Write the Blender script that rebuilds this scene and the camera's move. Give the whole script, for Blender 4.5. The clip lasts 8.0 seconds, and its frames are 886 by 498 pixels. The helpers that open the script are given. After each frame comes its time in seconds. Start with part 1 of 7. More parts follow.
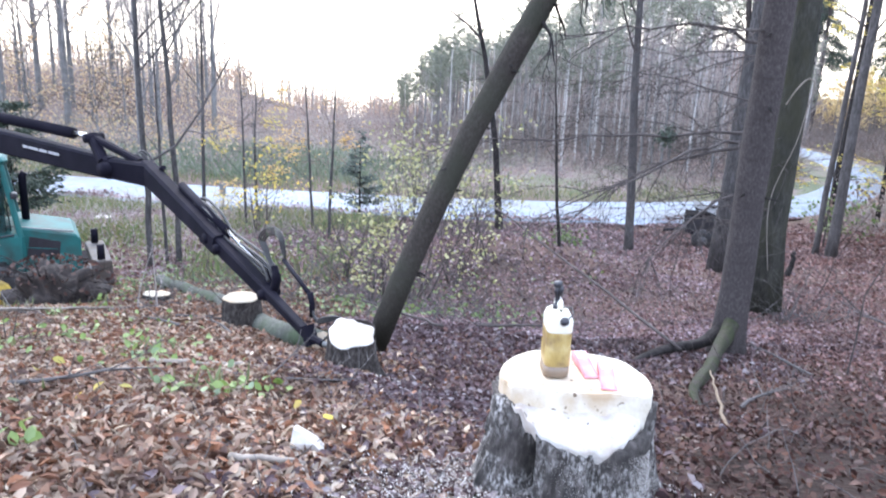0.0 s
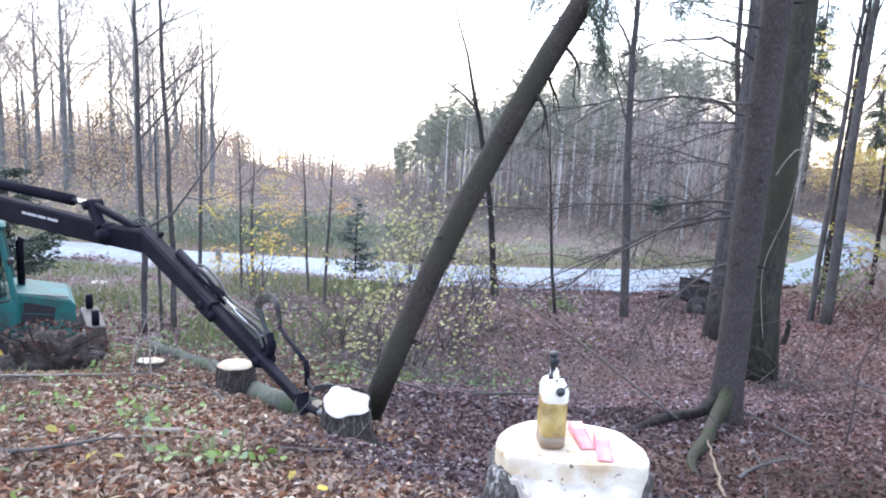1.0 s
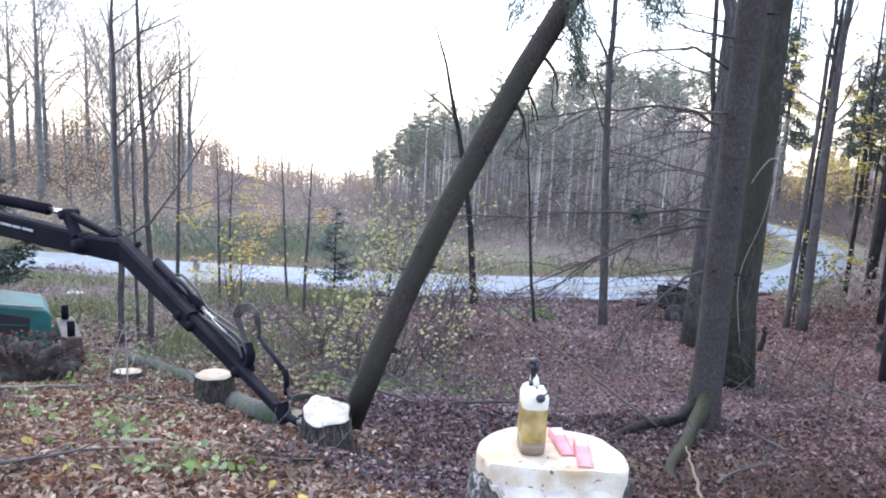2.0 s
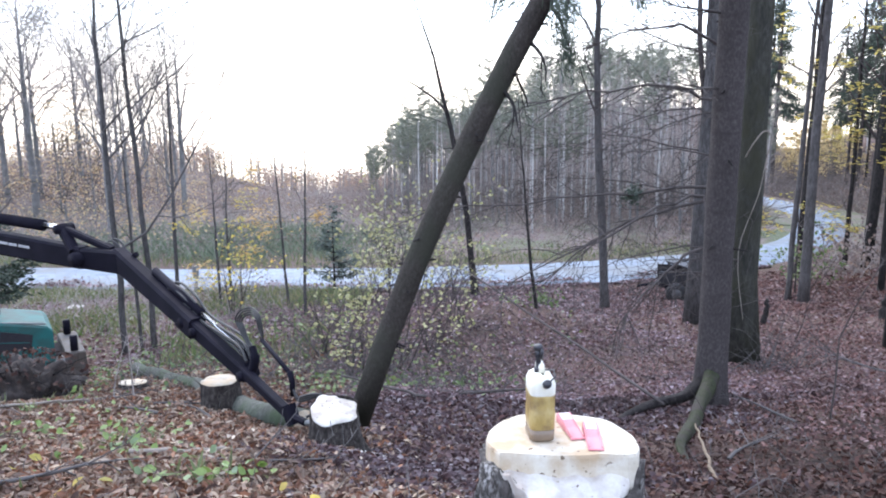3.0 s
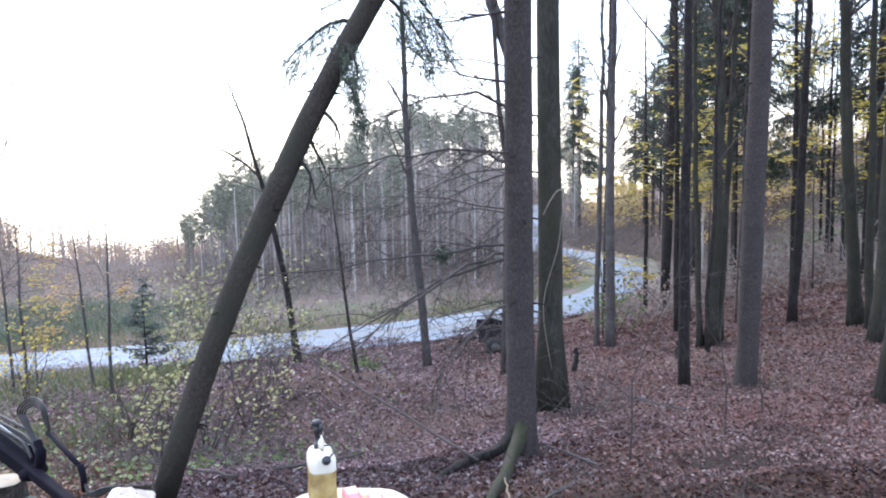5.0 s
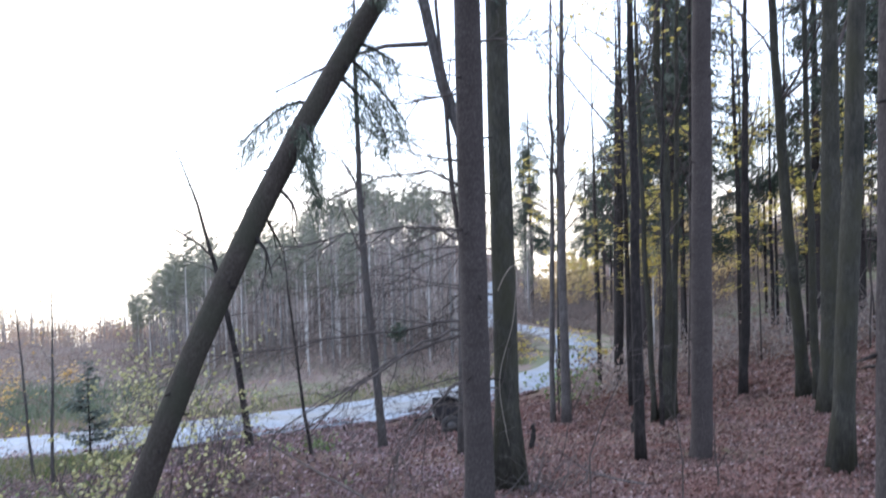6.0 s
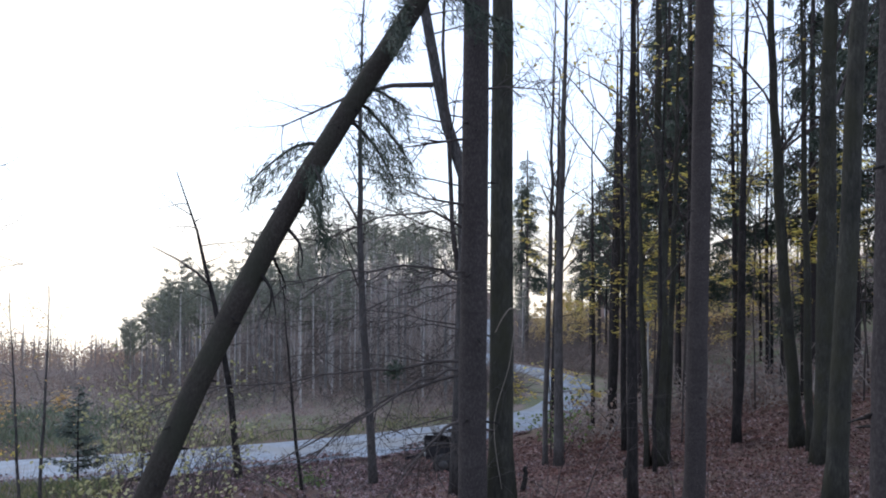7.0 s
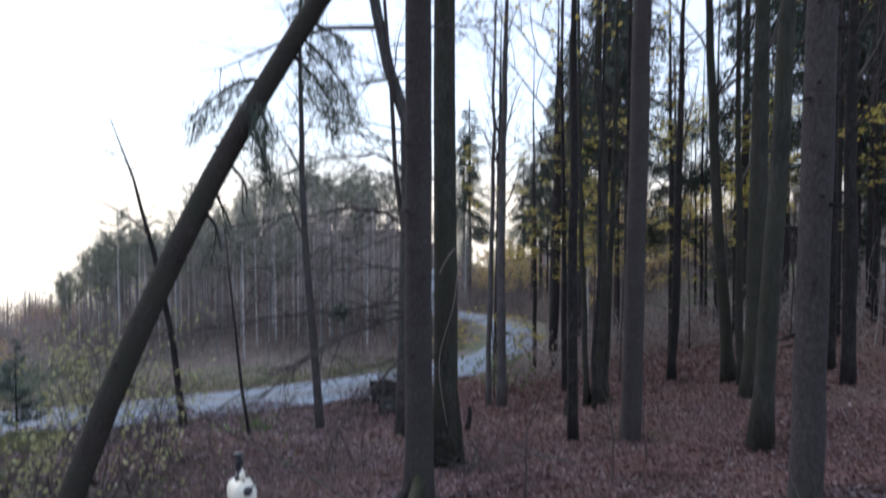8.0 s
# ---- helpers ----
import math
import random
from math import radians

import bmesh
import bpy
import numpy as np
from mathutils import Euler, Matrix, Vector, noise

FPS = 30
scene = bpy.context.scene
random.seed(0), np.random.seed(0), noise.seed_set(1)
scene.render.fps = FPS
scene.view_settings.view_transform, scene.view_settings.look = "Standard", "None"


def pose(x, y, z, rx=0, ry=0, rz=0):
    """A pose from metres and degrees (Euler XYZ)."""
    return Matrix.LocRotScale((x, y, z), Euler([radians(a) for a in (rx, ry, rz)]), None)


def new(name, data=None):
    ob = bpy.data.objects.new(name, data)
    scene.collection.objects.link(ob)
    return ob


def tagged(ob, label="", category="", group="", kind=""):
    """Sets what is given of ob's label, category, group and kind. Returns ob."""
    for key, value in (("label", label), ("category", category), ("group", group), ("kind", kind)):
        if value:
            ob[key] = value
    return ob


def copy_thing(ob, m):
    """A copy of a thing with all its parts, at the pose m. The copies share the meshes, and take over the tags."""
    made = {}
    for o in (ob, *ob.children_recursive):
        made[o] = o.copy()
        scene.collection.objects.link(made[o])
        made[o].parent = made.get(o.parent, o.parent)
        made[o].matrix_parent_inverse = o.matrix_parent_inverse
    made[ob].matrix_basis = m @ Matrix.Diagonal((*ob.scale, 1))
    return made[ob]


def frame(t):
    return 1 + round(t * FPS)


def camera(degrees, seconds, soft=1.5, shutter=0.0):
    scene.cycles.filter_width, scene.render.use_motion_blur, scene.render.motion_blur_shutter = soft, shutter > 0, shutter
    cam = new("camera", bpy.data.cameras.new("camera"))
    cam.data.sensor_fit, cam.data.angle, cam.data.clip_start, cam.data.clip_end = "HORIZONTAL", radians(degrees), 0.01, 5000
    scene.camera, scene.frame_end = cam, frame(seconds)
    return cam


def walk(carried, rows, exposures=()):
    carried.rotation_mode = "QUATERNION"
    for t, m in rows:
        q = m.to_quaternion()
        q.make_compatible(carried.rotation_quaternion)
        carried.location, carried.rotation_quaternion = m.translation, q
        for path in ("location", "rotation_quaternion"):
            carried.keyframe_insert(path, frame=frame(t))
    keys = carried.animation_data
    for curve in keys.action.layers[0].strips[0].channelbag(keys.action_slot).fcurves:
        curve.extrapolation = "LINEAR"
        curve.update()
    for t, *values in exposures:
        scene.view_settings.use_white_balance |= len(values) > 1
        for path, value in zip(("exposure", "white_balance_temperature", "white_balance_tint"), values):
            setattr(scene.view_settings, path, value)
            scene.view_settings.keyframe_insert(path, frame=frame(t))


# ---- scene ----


def cam_pose(x, y, z, yaw, pitch, roll):
    return pose(x, y, z, 0, 0, yaw) @ pose(0, 0, 0, 90 + pitch) @ pose(0, 0, 0, 0, 0, roll)


cam = camera(57.3, 8.0, soft=1.9, shutter=0.35)
walk(cam, [
    (0.0, cam_pose(-0.063, 0.104, 1.559, 1.36, -16.26, 2.76)),
    (0.5, cam_pose(-0.067, 0.071, 1.579, 2.18, -12.87, 2.79)),
    (1.0, cam_pose(-0.068, 0.067, 1.584, 1.26, -11.59, 2.97)),
    (1.5, cam_pose(-0.072, 0.056, 1.583, 0.00, -10.68, 3.92)),
    (2.8, cam_pose(-0.070, 0.050, 1.583, -0.23, -11.39, 0.29)),
    (3.0, cam_pose(-0.068, 0.069, 1.575, -0.33, -11.41, -0.33)),
    (3.5, cam_pose(-0.015, 0.114, 1.554, -2.48, -11.47, -1.20)),
    (4.0, cam_pose(0.082, 0.280, 1.590, -6.37, -13.28, 0.20)),
    (4.2, cam_pose(0.100, 0.269, 1.649, -8.94, -12.92, 3.41)),
    (4.5, cam_pose(0.112, 0.255, 1.622, -10.00, -7.11, 3.10)),
    (4.7, cam_pose(0.126, 0.146, 1.621, -11.09, -7.13, 0.32)),
    (5.8, cam_pose(0.133, 0.001, 1.569, -14.95, -4.17, -1.86)),
    (6.0, cam_pose(0.098, 0.001, 1.601, -16.12, -1.83, -1.64)),
    (6.5, cam_pose(0.045, -0.029, 1.684, -16.54, 0.61, -0.60)),
    (7.0, cam_pose(0.014, -0.072, 1.674, -16.43, 0.64, 0.43)),
    (7.2, cam_pose(-0.013, -0.068, 1.655, -16.61, -0.40, 1.23)),
    (7.5, cam_pose(0.003, -0.117, 1.591, -19.69, -6.32, 1.35)),
    (7.7, cam_pose(-0.025, -0.111, 1.575, -20.54, -7.95, 1.77)),
    (8.0, cam_pose(-0.033, -0.154, 1.549, -20.49, -2.81, -0.08)),
], exposures=[(0.0, 2.03), (0.5, 2.02), (1.5, 1.62), (3.0, 1.54), (4.0, 1.46), (4.7, 1.54), (6.0, 1.27), (6.5, 0.70), (7.0, 0.35), (7.5, 0.03), (8.0, 0.27)])

# ---- light ----
SUN_AZ, SUN_EL = -24.0, 47.0
world = bpy.data.worlds.new("world")
scene.world = world
world.use_nodes = True
wn = world.node_tree.nodes
sky = wn.new("ShaderNodeTexSky")
sky.sky_type = 'NISHITA'
sky.sun_disc = False
sky.sun_elevation = radians(SUN_EL)
sky.sun_rotation = radians(SUN_AZ)
sky.air_density, sky.dust_density, sky.ozone_density = 1.0, 0.75, 1.2
wn["Background"].inputs["Strength"].default_value = 0.15
# a thin even veil of cloud whitens the whole sky
veil = wn.new("ShaderNodeMix")
veil.data_type = 'RGBA'
veil.inputs["Factor"].default_value = 0.55
veil.inputs["B"].default_value = (7.3, 8.3, 10.8, 1)
world.node_tree.links.new(sky.outputs[0], veil.inputs["A"])
# towards the horizon the low evening haze is warm all round
haze = wn.new("ShaderNodeMix")
haze.data_type = 'RGBA'
haze.inputs["B"].default_value = (8.3, 7.7, 6.9, 1)
toward = wn.new("ShaderNodeTexCoord")
height = wn.new("ShaderNodeSeparateXYZ")
fade = wn.new("ShaderNodeMapRange")
fade.interpolation_type = 'SMOOTHSTEP'
fade.inputs["From Min"].default_value, fade.inputs["From Max"].default_value = 0.08, -0.02
world.node_tree.links.new(toward.outputs["Generated"], height.inputs[0])
world.node_tree.links.new(height.outputs["Z"], fade.inputs[0])
world.node_tree.links.new(fade.outputs[0], haze.inputs["Factor"])
world.node_tree.links.new(veil.outputs["Result"], haze.inputs["A"])
world.node_tree.links.new(haze.outputs["Result"], wn["Background"].inputs["Color"])
sun_data = bpy.data.lights.new("sun", 'SUN')
sun_data.energy, sun_data.angle, sun_data.color = 0.8, radians(35), (1.0, 0.94, 0.88)
sun = new("sun", sun_data)
sun_dir = Vector((math.sin(radians(SUN_AZ)) * math.cos(radians(SUN_EL)), math.cos(radians(SUN_AZ)) * math.cos(radians(SUN_EL)), math.sin(radians(SUN_EL))))
sun.matrix_world = Matrix.Translation((0, 0, 40)) @ (-sun_dir).to_track_quat("-Z", "Y").to_matrix().to_4x4()


# ---- materials ----
def ramp(nt, fac, cols):
    r = nt.nodes.new("ShaderNodeValToRGB")
    el = r.color_ramp.elements
    while len(el) < len(cols):
        el.new(0.5)
    for k, c in enumerate(cols):
        el[k].position, el[k].color = (k / max(1, len(cols) - 1) if len(c) == 3 else c[3]), (*c[:3], 1)
    nt.links.new(fac, r.inputs[0])
    return r.outputs[0]


def tex(nt, kind, scale, stretch=(1, 1, 1), space="Object", **kw):
    tc = nt.nodes.new("ShaderNodeTexCoord")
    mp = nt.nodes.new("ShaderNodeMapping")
    mp.inputs["Scale"].default_value = stretch
    nt.links.new(tc.outputs[space], mp.inputs[0])
    n = nt.nodes.new(kind)
    n.inputs["Scale"].default_value = scale
    for k, v in kw.items():
        n.inputs[k].default_value = v
    nt.links.new(mp.outputs[0], n.inputs["Vector"])
    return n


def mix(nt, fac, a, b, kind='MIX'):
    m = nt.nodes.new("ShaderNodeMix")
    m.data_type, m.blend_type = 'RGBA', kind
    for sock, val in ((m.inputs["Factor"], fac), (m.inputs["A"], a), (m.inputs["B"], b)):
        if isinstance(val, (int, float)):
            sock.default_value = val
        elif isinstance(val, tuple):
            sock.default_value = (*val, 1)
        else:
            nt.links.new(val, sock)
    return m.outputs["Result"]


def material(name, rough=0.8, metal=0.0):
    m = bpy.data.materials.new(name)
    m.use_nodes = True
    nt = m.node_tree
    b = nt.nodes["Principled BSDF"]
    b.inputs["Roughness"].default_value, b.inputs["Metallic"].default_value = rough, metal
    return m, nt, b


def bump(nt, b, height, strength, dist=0.02):
    n = nt.nodes.new("ShaderNodeBump")
    n.inputs["Strength"].default_value, n.inputs["Distance"].default_value = strength, dist
    nt.links.new(height, n.inputs["Height"])
    nt.links.new(n.outputs[0], b.inputs["Normal"])


def surface(name, cols, scale=8, stretch=(1, 1, 1), rough=0.8, metal=0.0, relief=0.3, dist=0.01, stain=None, big=1.2):
    """Grain in the colours given, with stains at a larger scale."""
    m, nt, b = material(name, rough, metal)
    n = tex(nt, "ShaderNodeTexNoise", scale, stretch, Detail=6, Roughness=0.65)
    c = ramp(nt, n.outputs[0], [(*k, 0.3 + 0.4 * i / max(1, len(cols) - 1)) for i, k in enumerate(cols)])
    if stain:
        s = tex(nt, "ShaderNodeTexNoise", big, Detail=4)
        c = mix(nt, ramp(nt, s.outputs[0], [(0, 0, 0, 0.45), (1, 1, 1, 0.65)]), c, stain)
    nt.links.new(c, b.inputs["Base Color"])
    if relief:
        bump(nt, b, n.outputs[0], relief, dist)
    return m


def leafy(name, cols, rough=0.6, through_light=0.25, patches=()):
    """One colour for each leaf out of the ramp."""
    m, nt, b = material(name, rough)
    g = nt.nodes.new("ShaderNodeNewGeometry")
    c = ramp(nt, g.outputs["Random Per Island"], cols)
    n = tex(nt, "ShaderNodeTexNoise", 25, Detail=3)
    c = mix(nt, 0.35, c, ramp(nt, n.outputs[0], [(0.3, 0.3, 0.3, 0.3), (1, 1, 1, 0.7)]), 'MULTIPLY')
    for k, (scale, col, lo, most) in enumerate(patches):
        w = tex(nt, "ShaderNodeTexNoise", scale, (1, 1, 0.6 + 0.3 * k), Detail=4)
        c = mix(nt, ramp(nt, w.outputs[0], [(0, 0, 0, lo), (most, most, most, lo + 0.14)]), c, col)
    nt.links.new(c, b.inputs["Base Color"])
    if through_light:
        t = nt.nodes.new("ShaderNodeBsdfTranslucent")
        nt.links.new(c, t.inputs[0])
        s = nt.nodes.new("ShaderNodeMixShader")
        s.inputs[0].default_value = through_light
        out = nt.nodes["Material Output"]
        nt.links.new(b.outputs[0], s.inputs[1])
        nt.links.new(t.outputs[0], s.inputs[2])
        nt.links.new(s.outputs[0], out.inputs[0])
    return m


def ground_material():
    m, nt, b = material("leaf_litter_ground", 0.9)
    v = tex(nt, "ShaderNodeTexVoronoi", 27, Randomness=1.0)
    sep = nt.nodes.new("ShaderNodeSeparateColor")
    nt.links.new(v.outputs["Color"], sep.inputs[0])
    leaves = ramp(nt, sep.outputs[0], [(0.0492, 0.0312, 0.0271), (0.0861, 0.0492, 0.041), (0.123, 0.0722, 0.059), (0.164, 0.119, 0.1), (0.0984, 0.0681, 0.0599)])
    n = tex(nt, "ShaderNodeTexNoise", 0.5, Detail=6)
    c = mix(nt, ramp(nt, n.outputs[0], [(0, 0, 0, 0.42), (1, 1, 1, 0.62)]), leaves, (0.11, 0.078, 0.066))
    gr = tex(nt, "ShaderNodeTexNoise", 0.9, Detail=7, Roughness=0.7)
    green = ramp(nt, tex(nt, "ShaderNodeTexNoise", 6, Detail=4).outputs[0], [(0.05, 0.07, 0.025), (0.10, 0.11, 0.05)])
    c = mix(nt, ramp(nt, gr.outputs[0], [(0, 0, 0, 0.60), (0.7, 0.7, 0.7, 0.72)]), c, green)
    # trampled bare soil between the stump and the large spruce
    pos = nt.nodes.new("ShaderNodeTexCoord")
    for spot, wide in (((2.9, 4.6, -0.8), 1.9), ((1.7, 3.3, -0.4), 1.25), ((1.0, 2.5, 0.0), 0.6), ((4.3, 6.4, -1.3), 1.6)):
        away = nt.nodes.new("ShaderNodeVectorMath")
        away.operation = 'DISTANCE'
        away.inputs[1].default_value = spot
        nt.links.new(pos.outputs["Object"], away.inputs[0])
        soil = nt.nodes.new("ShaderNodeMapRange")
        soil.inputs["From Min"].default_value, soil.inputs["From Max"].default_value = wide, wide * 0.5
        nt.links.new(away.outputs["Value"], soil.inputs[0])
        c = mix(nt, soil.outputs[0], c, ramp(nt, tex(nt, "ShaderNodeTexNoise", 9, Detail=6).outputs[0], [(0.018, 0.012, 0.010, 0.3), (0.046, 0.031, 0.026, 0.7)]))
    # beyond the road the floor is a pale, grassy brush
    xyz = nt.nodes.new("ShaderNodeSeparateXYZ")
    nt.links.new(pos.outputs["Object"], xyz.inputs[0])
    far = nt.nodes.new("ShaderNodeMapRange")
    far.inputs["From Min"].default_value, far.inputs["From Max"].default_value = 30, 36
    nt.links.new(xyz.outputs[1], far.inputs[0])
    brush = ramp(nt, tex(nt, "ShaderNodeTexNoise", 0.35, Detail=8, Roughness=0.7).outputs[0], [(0.15, 0.12, 0.113, 0.3), (0.225, 0.18, 0.167, 0.45), (0.14, 0.165, 0.10, 0.58), (0.26, 0.205, 0.175, 0.75)])
    c = mix(nt, far.outputs[0], c, brush)
    deep_floor = nt.nodes.new("ShaderNodeMapRange")
    deep_floor.inputs["From Min"].default_value, deep_floor.inputs["From Max"].default_value = 43, 52
    nt.links.new(xyz.outputs[1], deep_floor.inputs[0])
    c = mix(nt, deep_floor.outputs[0], c, ramp(nt, tex(nt, "ShaderNodeTexNoise", 0.6, Detail=8, Roughness=0.7).outputs[0], [(0.075, 0.055, 0.047, 0.3), (0.12, 0.085, 0.07, 0.5), (0.17, 0.115, 0.088, 0.7)]))
    nt.links.new(c, b.inputs["Base Color"])
    bump(nt, b, v.outputs["Distance"], 0.7, 0.03)
    return m


def bark_material(name, cols, moss=None, scar=0.0, rough=0.9, streak=0.28, blotch=0.6, fine=26):
    m, nt, b = material(name, rough)
    n = tex(nt, "ShaderNodeTexNoise", fine, (1, 1, streak), Detail=8, Roughness=0.7)
    n2 = tex(nt, "ShaderNodeTexNoise", 2.2, Detail=4)
    c = ramp(nt, n.outputs[0], [(*k, 0.32 + 0.36 * i / (len(cols) - 1)) for i, k in enumerate(cols)])
    c = mix(nt, ramp(nt, n2.outputs[0], [(0, 0, 0, 0.4), (blotch, blotch, blotch, 0.7)]), c, tuple(k * 0.6 for k in cols[0]))
    if moss:
        n3 = tex(nt, "ShaderNodeTexNoise", 3.5, (1, 1, 0.5), Detail=6)
        c = mix(nt, ramp(nt, n3.outputs[0], [(0, 0, 0, 0.42), (0.8, 0.8, 0.8, 0.64)]), c, moss)
    if scar:
        w = tex(nt, "ShaderNodeTexNoise", 5, (0.35, 0.35, 2.6), Detail=3)
        c = mix(nt, ramp(nt, w.outputs[0], [(0, 0, 0, 0.58), (scar, scar, scar, 0.72)]), c, (0.035, 0.03, 0.028))
    nt.links.new(c, b.inputs["Base Color"])
    bump(nt, b, n.outputs[0], 0.8, 0.015)
    return m


def glass_material(name, tint):
    m, nt, b = material(name, 0.05)
    b.inputs["Base Color"].default_value = (*tint, 1)
    b.inputs["Transmission Weight"].default_value = 0.9
    return m


M_GROUND = ground_material()
# blue of the reflected sky is mixed into the gravel colour
M_ROAD = surface("pale_wet_gravel_road", [(0.115, 0.15, 0.195), (0.175, 0.22, 0.275), (0.25, 0.295, 0.36)], 2.6, rough=0.6, relief=0.35, stain=(0.16, 0.175, 0.19), big=0.55)
M_LITTER = leafy("fallen_leaves", [(0.0347, 0.0228, 0.0256), (0.0742, 0.0435, 0.0461), (0.115, 0.0651, 0.066), (0.179, 0.141, 0.154), (0.0895, 0.056, 0.0614), (0.19, 0.15, 0.162), (0.146, 0.0738, 0.0637), (0.0592, 0.04, 0.0454), (0.132, 0.0919, 0.0979), (0.236, 0.197, 0.205), (0.32, 0.288, 0.295)], 0.62, 0.12, [(0.55, (0.134, 0.0768, 0.0635), 0.50, 0.38), (0.8, (0.0421, 0.0313, 0.0315), 0.54, 0.6)])
M_DAMPLITTER = leafy("damp_fallen_leaves", [(0.022, 0.013, 0.012), (0.055, 0.026, 0.022), (0.085, 0.038, 0.029), (0.11, 0.07, 0.06), (0.045, 0.024, 0.022), (0.10, 0.042, 0.026), (0.17, 0.13, 0.115)], 0.6, 0.1, [(1.1, (0.04, 0.026, 0.023), 0.5, 0.5)])
# lighter copy of the litter: sky sheen at grazing view put into the colour
M_SHEENLITTER = leafy("dry_fallen_leaves", [(0.0502, 0.0293, 0.0332), (0.106, 0.0558, 0.0598), (0.165, 0.0835, 0.0856), (0.258, 0.18, 0.199), (0.129, 0.0718, 0.0796), (0.275, 0.193, 0.21), (0.212, 0.0946, 0.0825), (0.0855, 0.0513, 0.0587), (0.191, 0.118, 0.127), (0.34, 0.249, 0.274), (0.478, 0.391, 0.43)], 0.62, 0.12, [(0.55, (0.194, 0.0988, 0.0823), 0.50, 0.38), (0.8, (0.0608, 0.0402, 0.0408), 0.54, 0.6)])
M_REDLITTER = leafy("reddish_fallen_leaves", [(0.060, 0.038, 0.0385), (0.130, 0.075, 0.071), (0.195, 0.107, 0.096), (0.274, 0.186, 0.180), (0.147, 0.087, 0.084), (0.297, 0.21, 0.203), (0.218, 0.108, 0.089), (0.099, 0.063, 0.064), (0.40, 0.32, 0.322)], 0.62, 0.12, [(0.55, (0.18, 0.083, 0.066), 0.50, 0.4), (0.8, (0.05, 0.032, 0.031), 0.54, 0.6)])
# the palest ramp colours paint whitish glints onto single leaves
M_RUST = leafy("rusty_fallen_leaves", [(0.064, 0.042, 0.036), (0.20, 0.10, 0.068), (0.33, 0.155, 0.088), (0.46, 0.36, 0.28), (0.16, 0.105, 0.09), (0.58, 0.47, 0.35), (0.29, 0.125, 0.068), (0.12, 0.077, 0.064), (0.34, 0.23, 0.17), (0.60, 0.52, 0.42)], 0.62, 0.12, [(0.9, (0.13, 0.085, 0.066), 0.52, 0.5), (1.4, (0.05, 0.034, 0.03), 0.56, 0.6)])
M_SPRUCE = bark_material("spruce_bark", [(0.04, 0.034, 0.034), (0.062, 0.053, 0.052), (0.098, 0.086, 0.083)], scar=0.45, streak=0.6, blotch=0.3, fine=48)
M_BEECH = bark_material("mossy_beech_bark", [(0.0263, 0.0263, 0.0235), (0.0488, 0.0478, 0.0404), (0.0797, 0.0769, 0.0675)], moss=(0.040, 0.0395, 0.026))
M_FALLEN = bark_material("mossy_fallen_bark", [(0.06, 0.06, 0.052), (0.11, 0.115, 0.10), (0.18, 0.185, 0.165)], moss=(0.06, 0.085, 0.045))
M_GREYBARK = bark_material("grey_smooth_bark", [(0.12, 0.115, 0.11), (0.20, 0.195, 0.19), (0.30, 0.295, 0.29)])
M_DARKBARK = bark_material("dark_damp_bark", [(0.015, 0.0135, 0.0135), (0.0315, 0.0277, 0.027), (0.0562, 0.051, 0.048)])
M_LEANBARK = bark_material("brown_spruce_bark", [(0.027, 0.023, 0.020), (0.046, 0.039, 0.034), (0.076, 0.066, 0.057)], moss=(0.036, 0.037, 0.027), scar=0.45, streak=0.6, blotch=0.3, fine=48)
# lighter bark for the twin trees, with their sunlit tone in the colour
M_SUNBARK = bark_material("weathered_grey_bark", [(0.062, 0.056, 0.055), (0.105, 0.096, 0.093), (0.165, 0.155, 0.15)])
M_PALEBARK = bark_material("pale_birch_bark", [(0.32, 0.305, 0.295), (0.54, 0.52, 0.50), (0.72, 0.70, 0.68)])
M_TWIG = surface("bare_twigs", [(0.0475, 0.04, 0.0387), (0.0938, 0.0813, 0.0775)], 6, relief=0)
M_SAPBARK = bark_material("young_grey_bark", [(0.045, 0.042, 0.042), (0.085, 0.08, 0.079), (0.14, 0.132, 0.13)])
M_SAPTWIG = surface("young_grey_twigs", [(0.075, 0.069, 0.068), (0.125, 0.116, 0.114)], 6, relief=0)
# paled partly so the far stand carries its haze in the twig colour
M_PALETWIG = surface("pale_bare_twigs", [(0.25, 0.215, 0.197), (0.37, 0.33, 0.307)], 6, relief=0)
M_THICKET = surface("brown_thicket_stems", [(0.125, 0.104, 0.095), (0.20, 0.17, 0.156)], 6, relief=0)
M_NEEDLE = leafy("spruce_needles", [(0.022, 0.038, 0.026), (0.04, 0.062, 0.042), (0.06, 0.085, 0.055)], 0.6, 0.15)
# greyed and lightened: distance haze and glare are put into the needle colour
M_HAZEPINE = leafy("pine_needles", [(0.155, 0.178, 0.145), (0.225, 0.243, 0.19), (0.30, 0.31, 0.24)], 0.6, 0.45)
M_YELLOW = leafy("yellow_autumn_leaves", [(0.62, 0.48, 0.11), (0.70, 0.57, 0.15), (0.52, 0.50, 0.14), (0.64, 0.43, 0.12)], 0.5, 0.66)
M_GOLD = leafy("golden_leaves", [(0.58, 0.38, 0.13), (0.68, 0.48, 0.18), (0.50, 0.30, 0.11)], 0.5, 0.55)
# gold paled so the leaf colour itself holds the sunlit glow
M_SUNGOLD = leafy("pale_golden_leaves", [(0.74, 0.56, 0.27), (0.80, 0.66, 0.36), (0.66, 0.46, 0.22)], 0.5, 0.7)
M_PALEYELLOW = leafy("pale_yellow_leaves", [(0.363, 0.352, 0.154), (0.495, 0.473, 0.242), (0.264, 0.297, 0.121)], 0.5, 0.4)
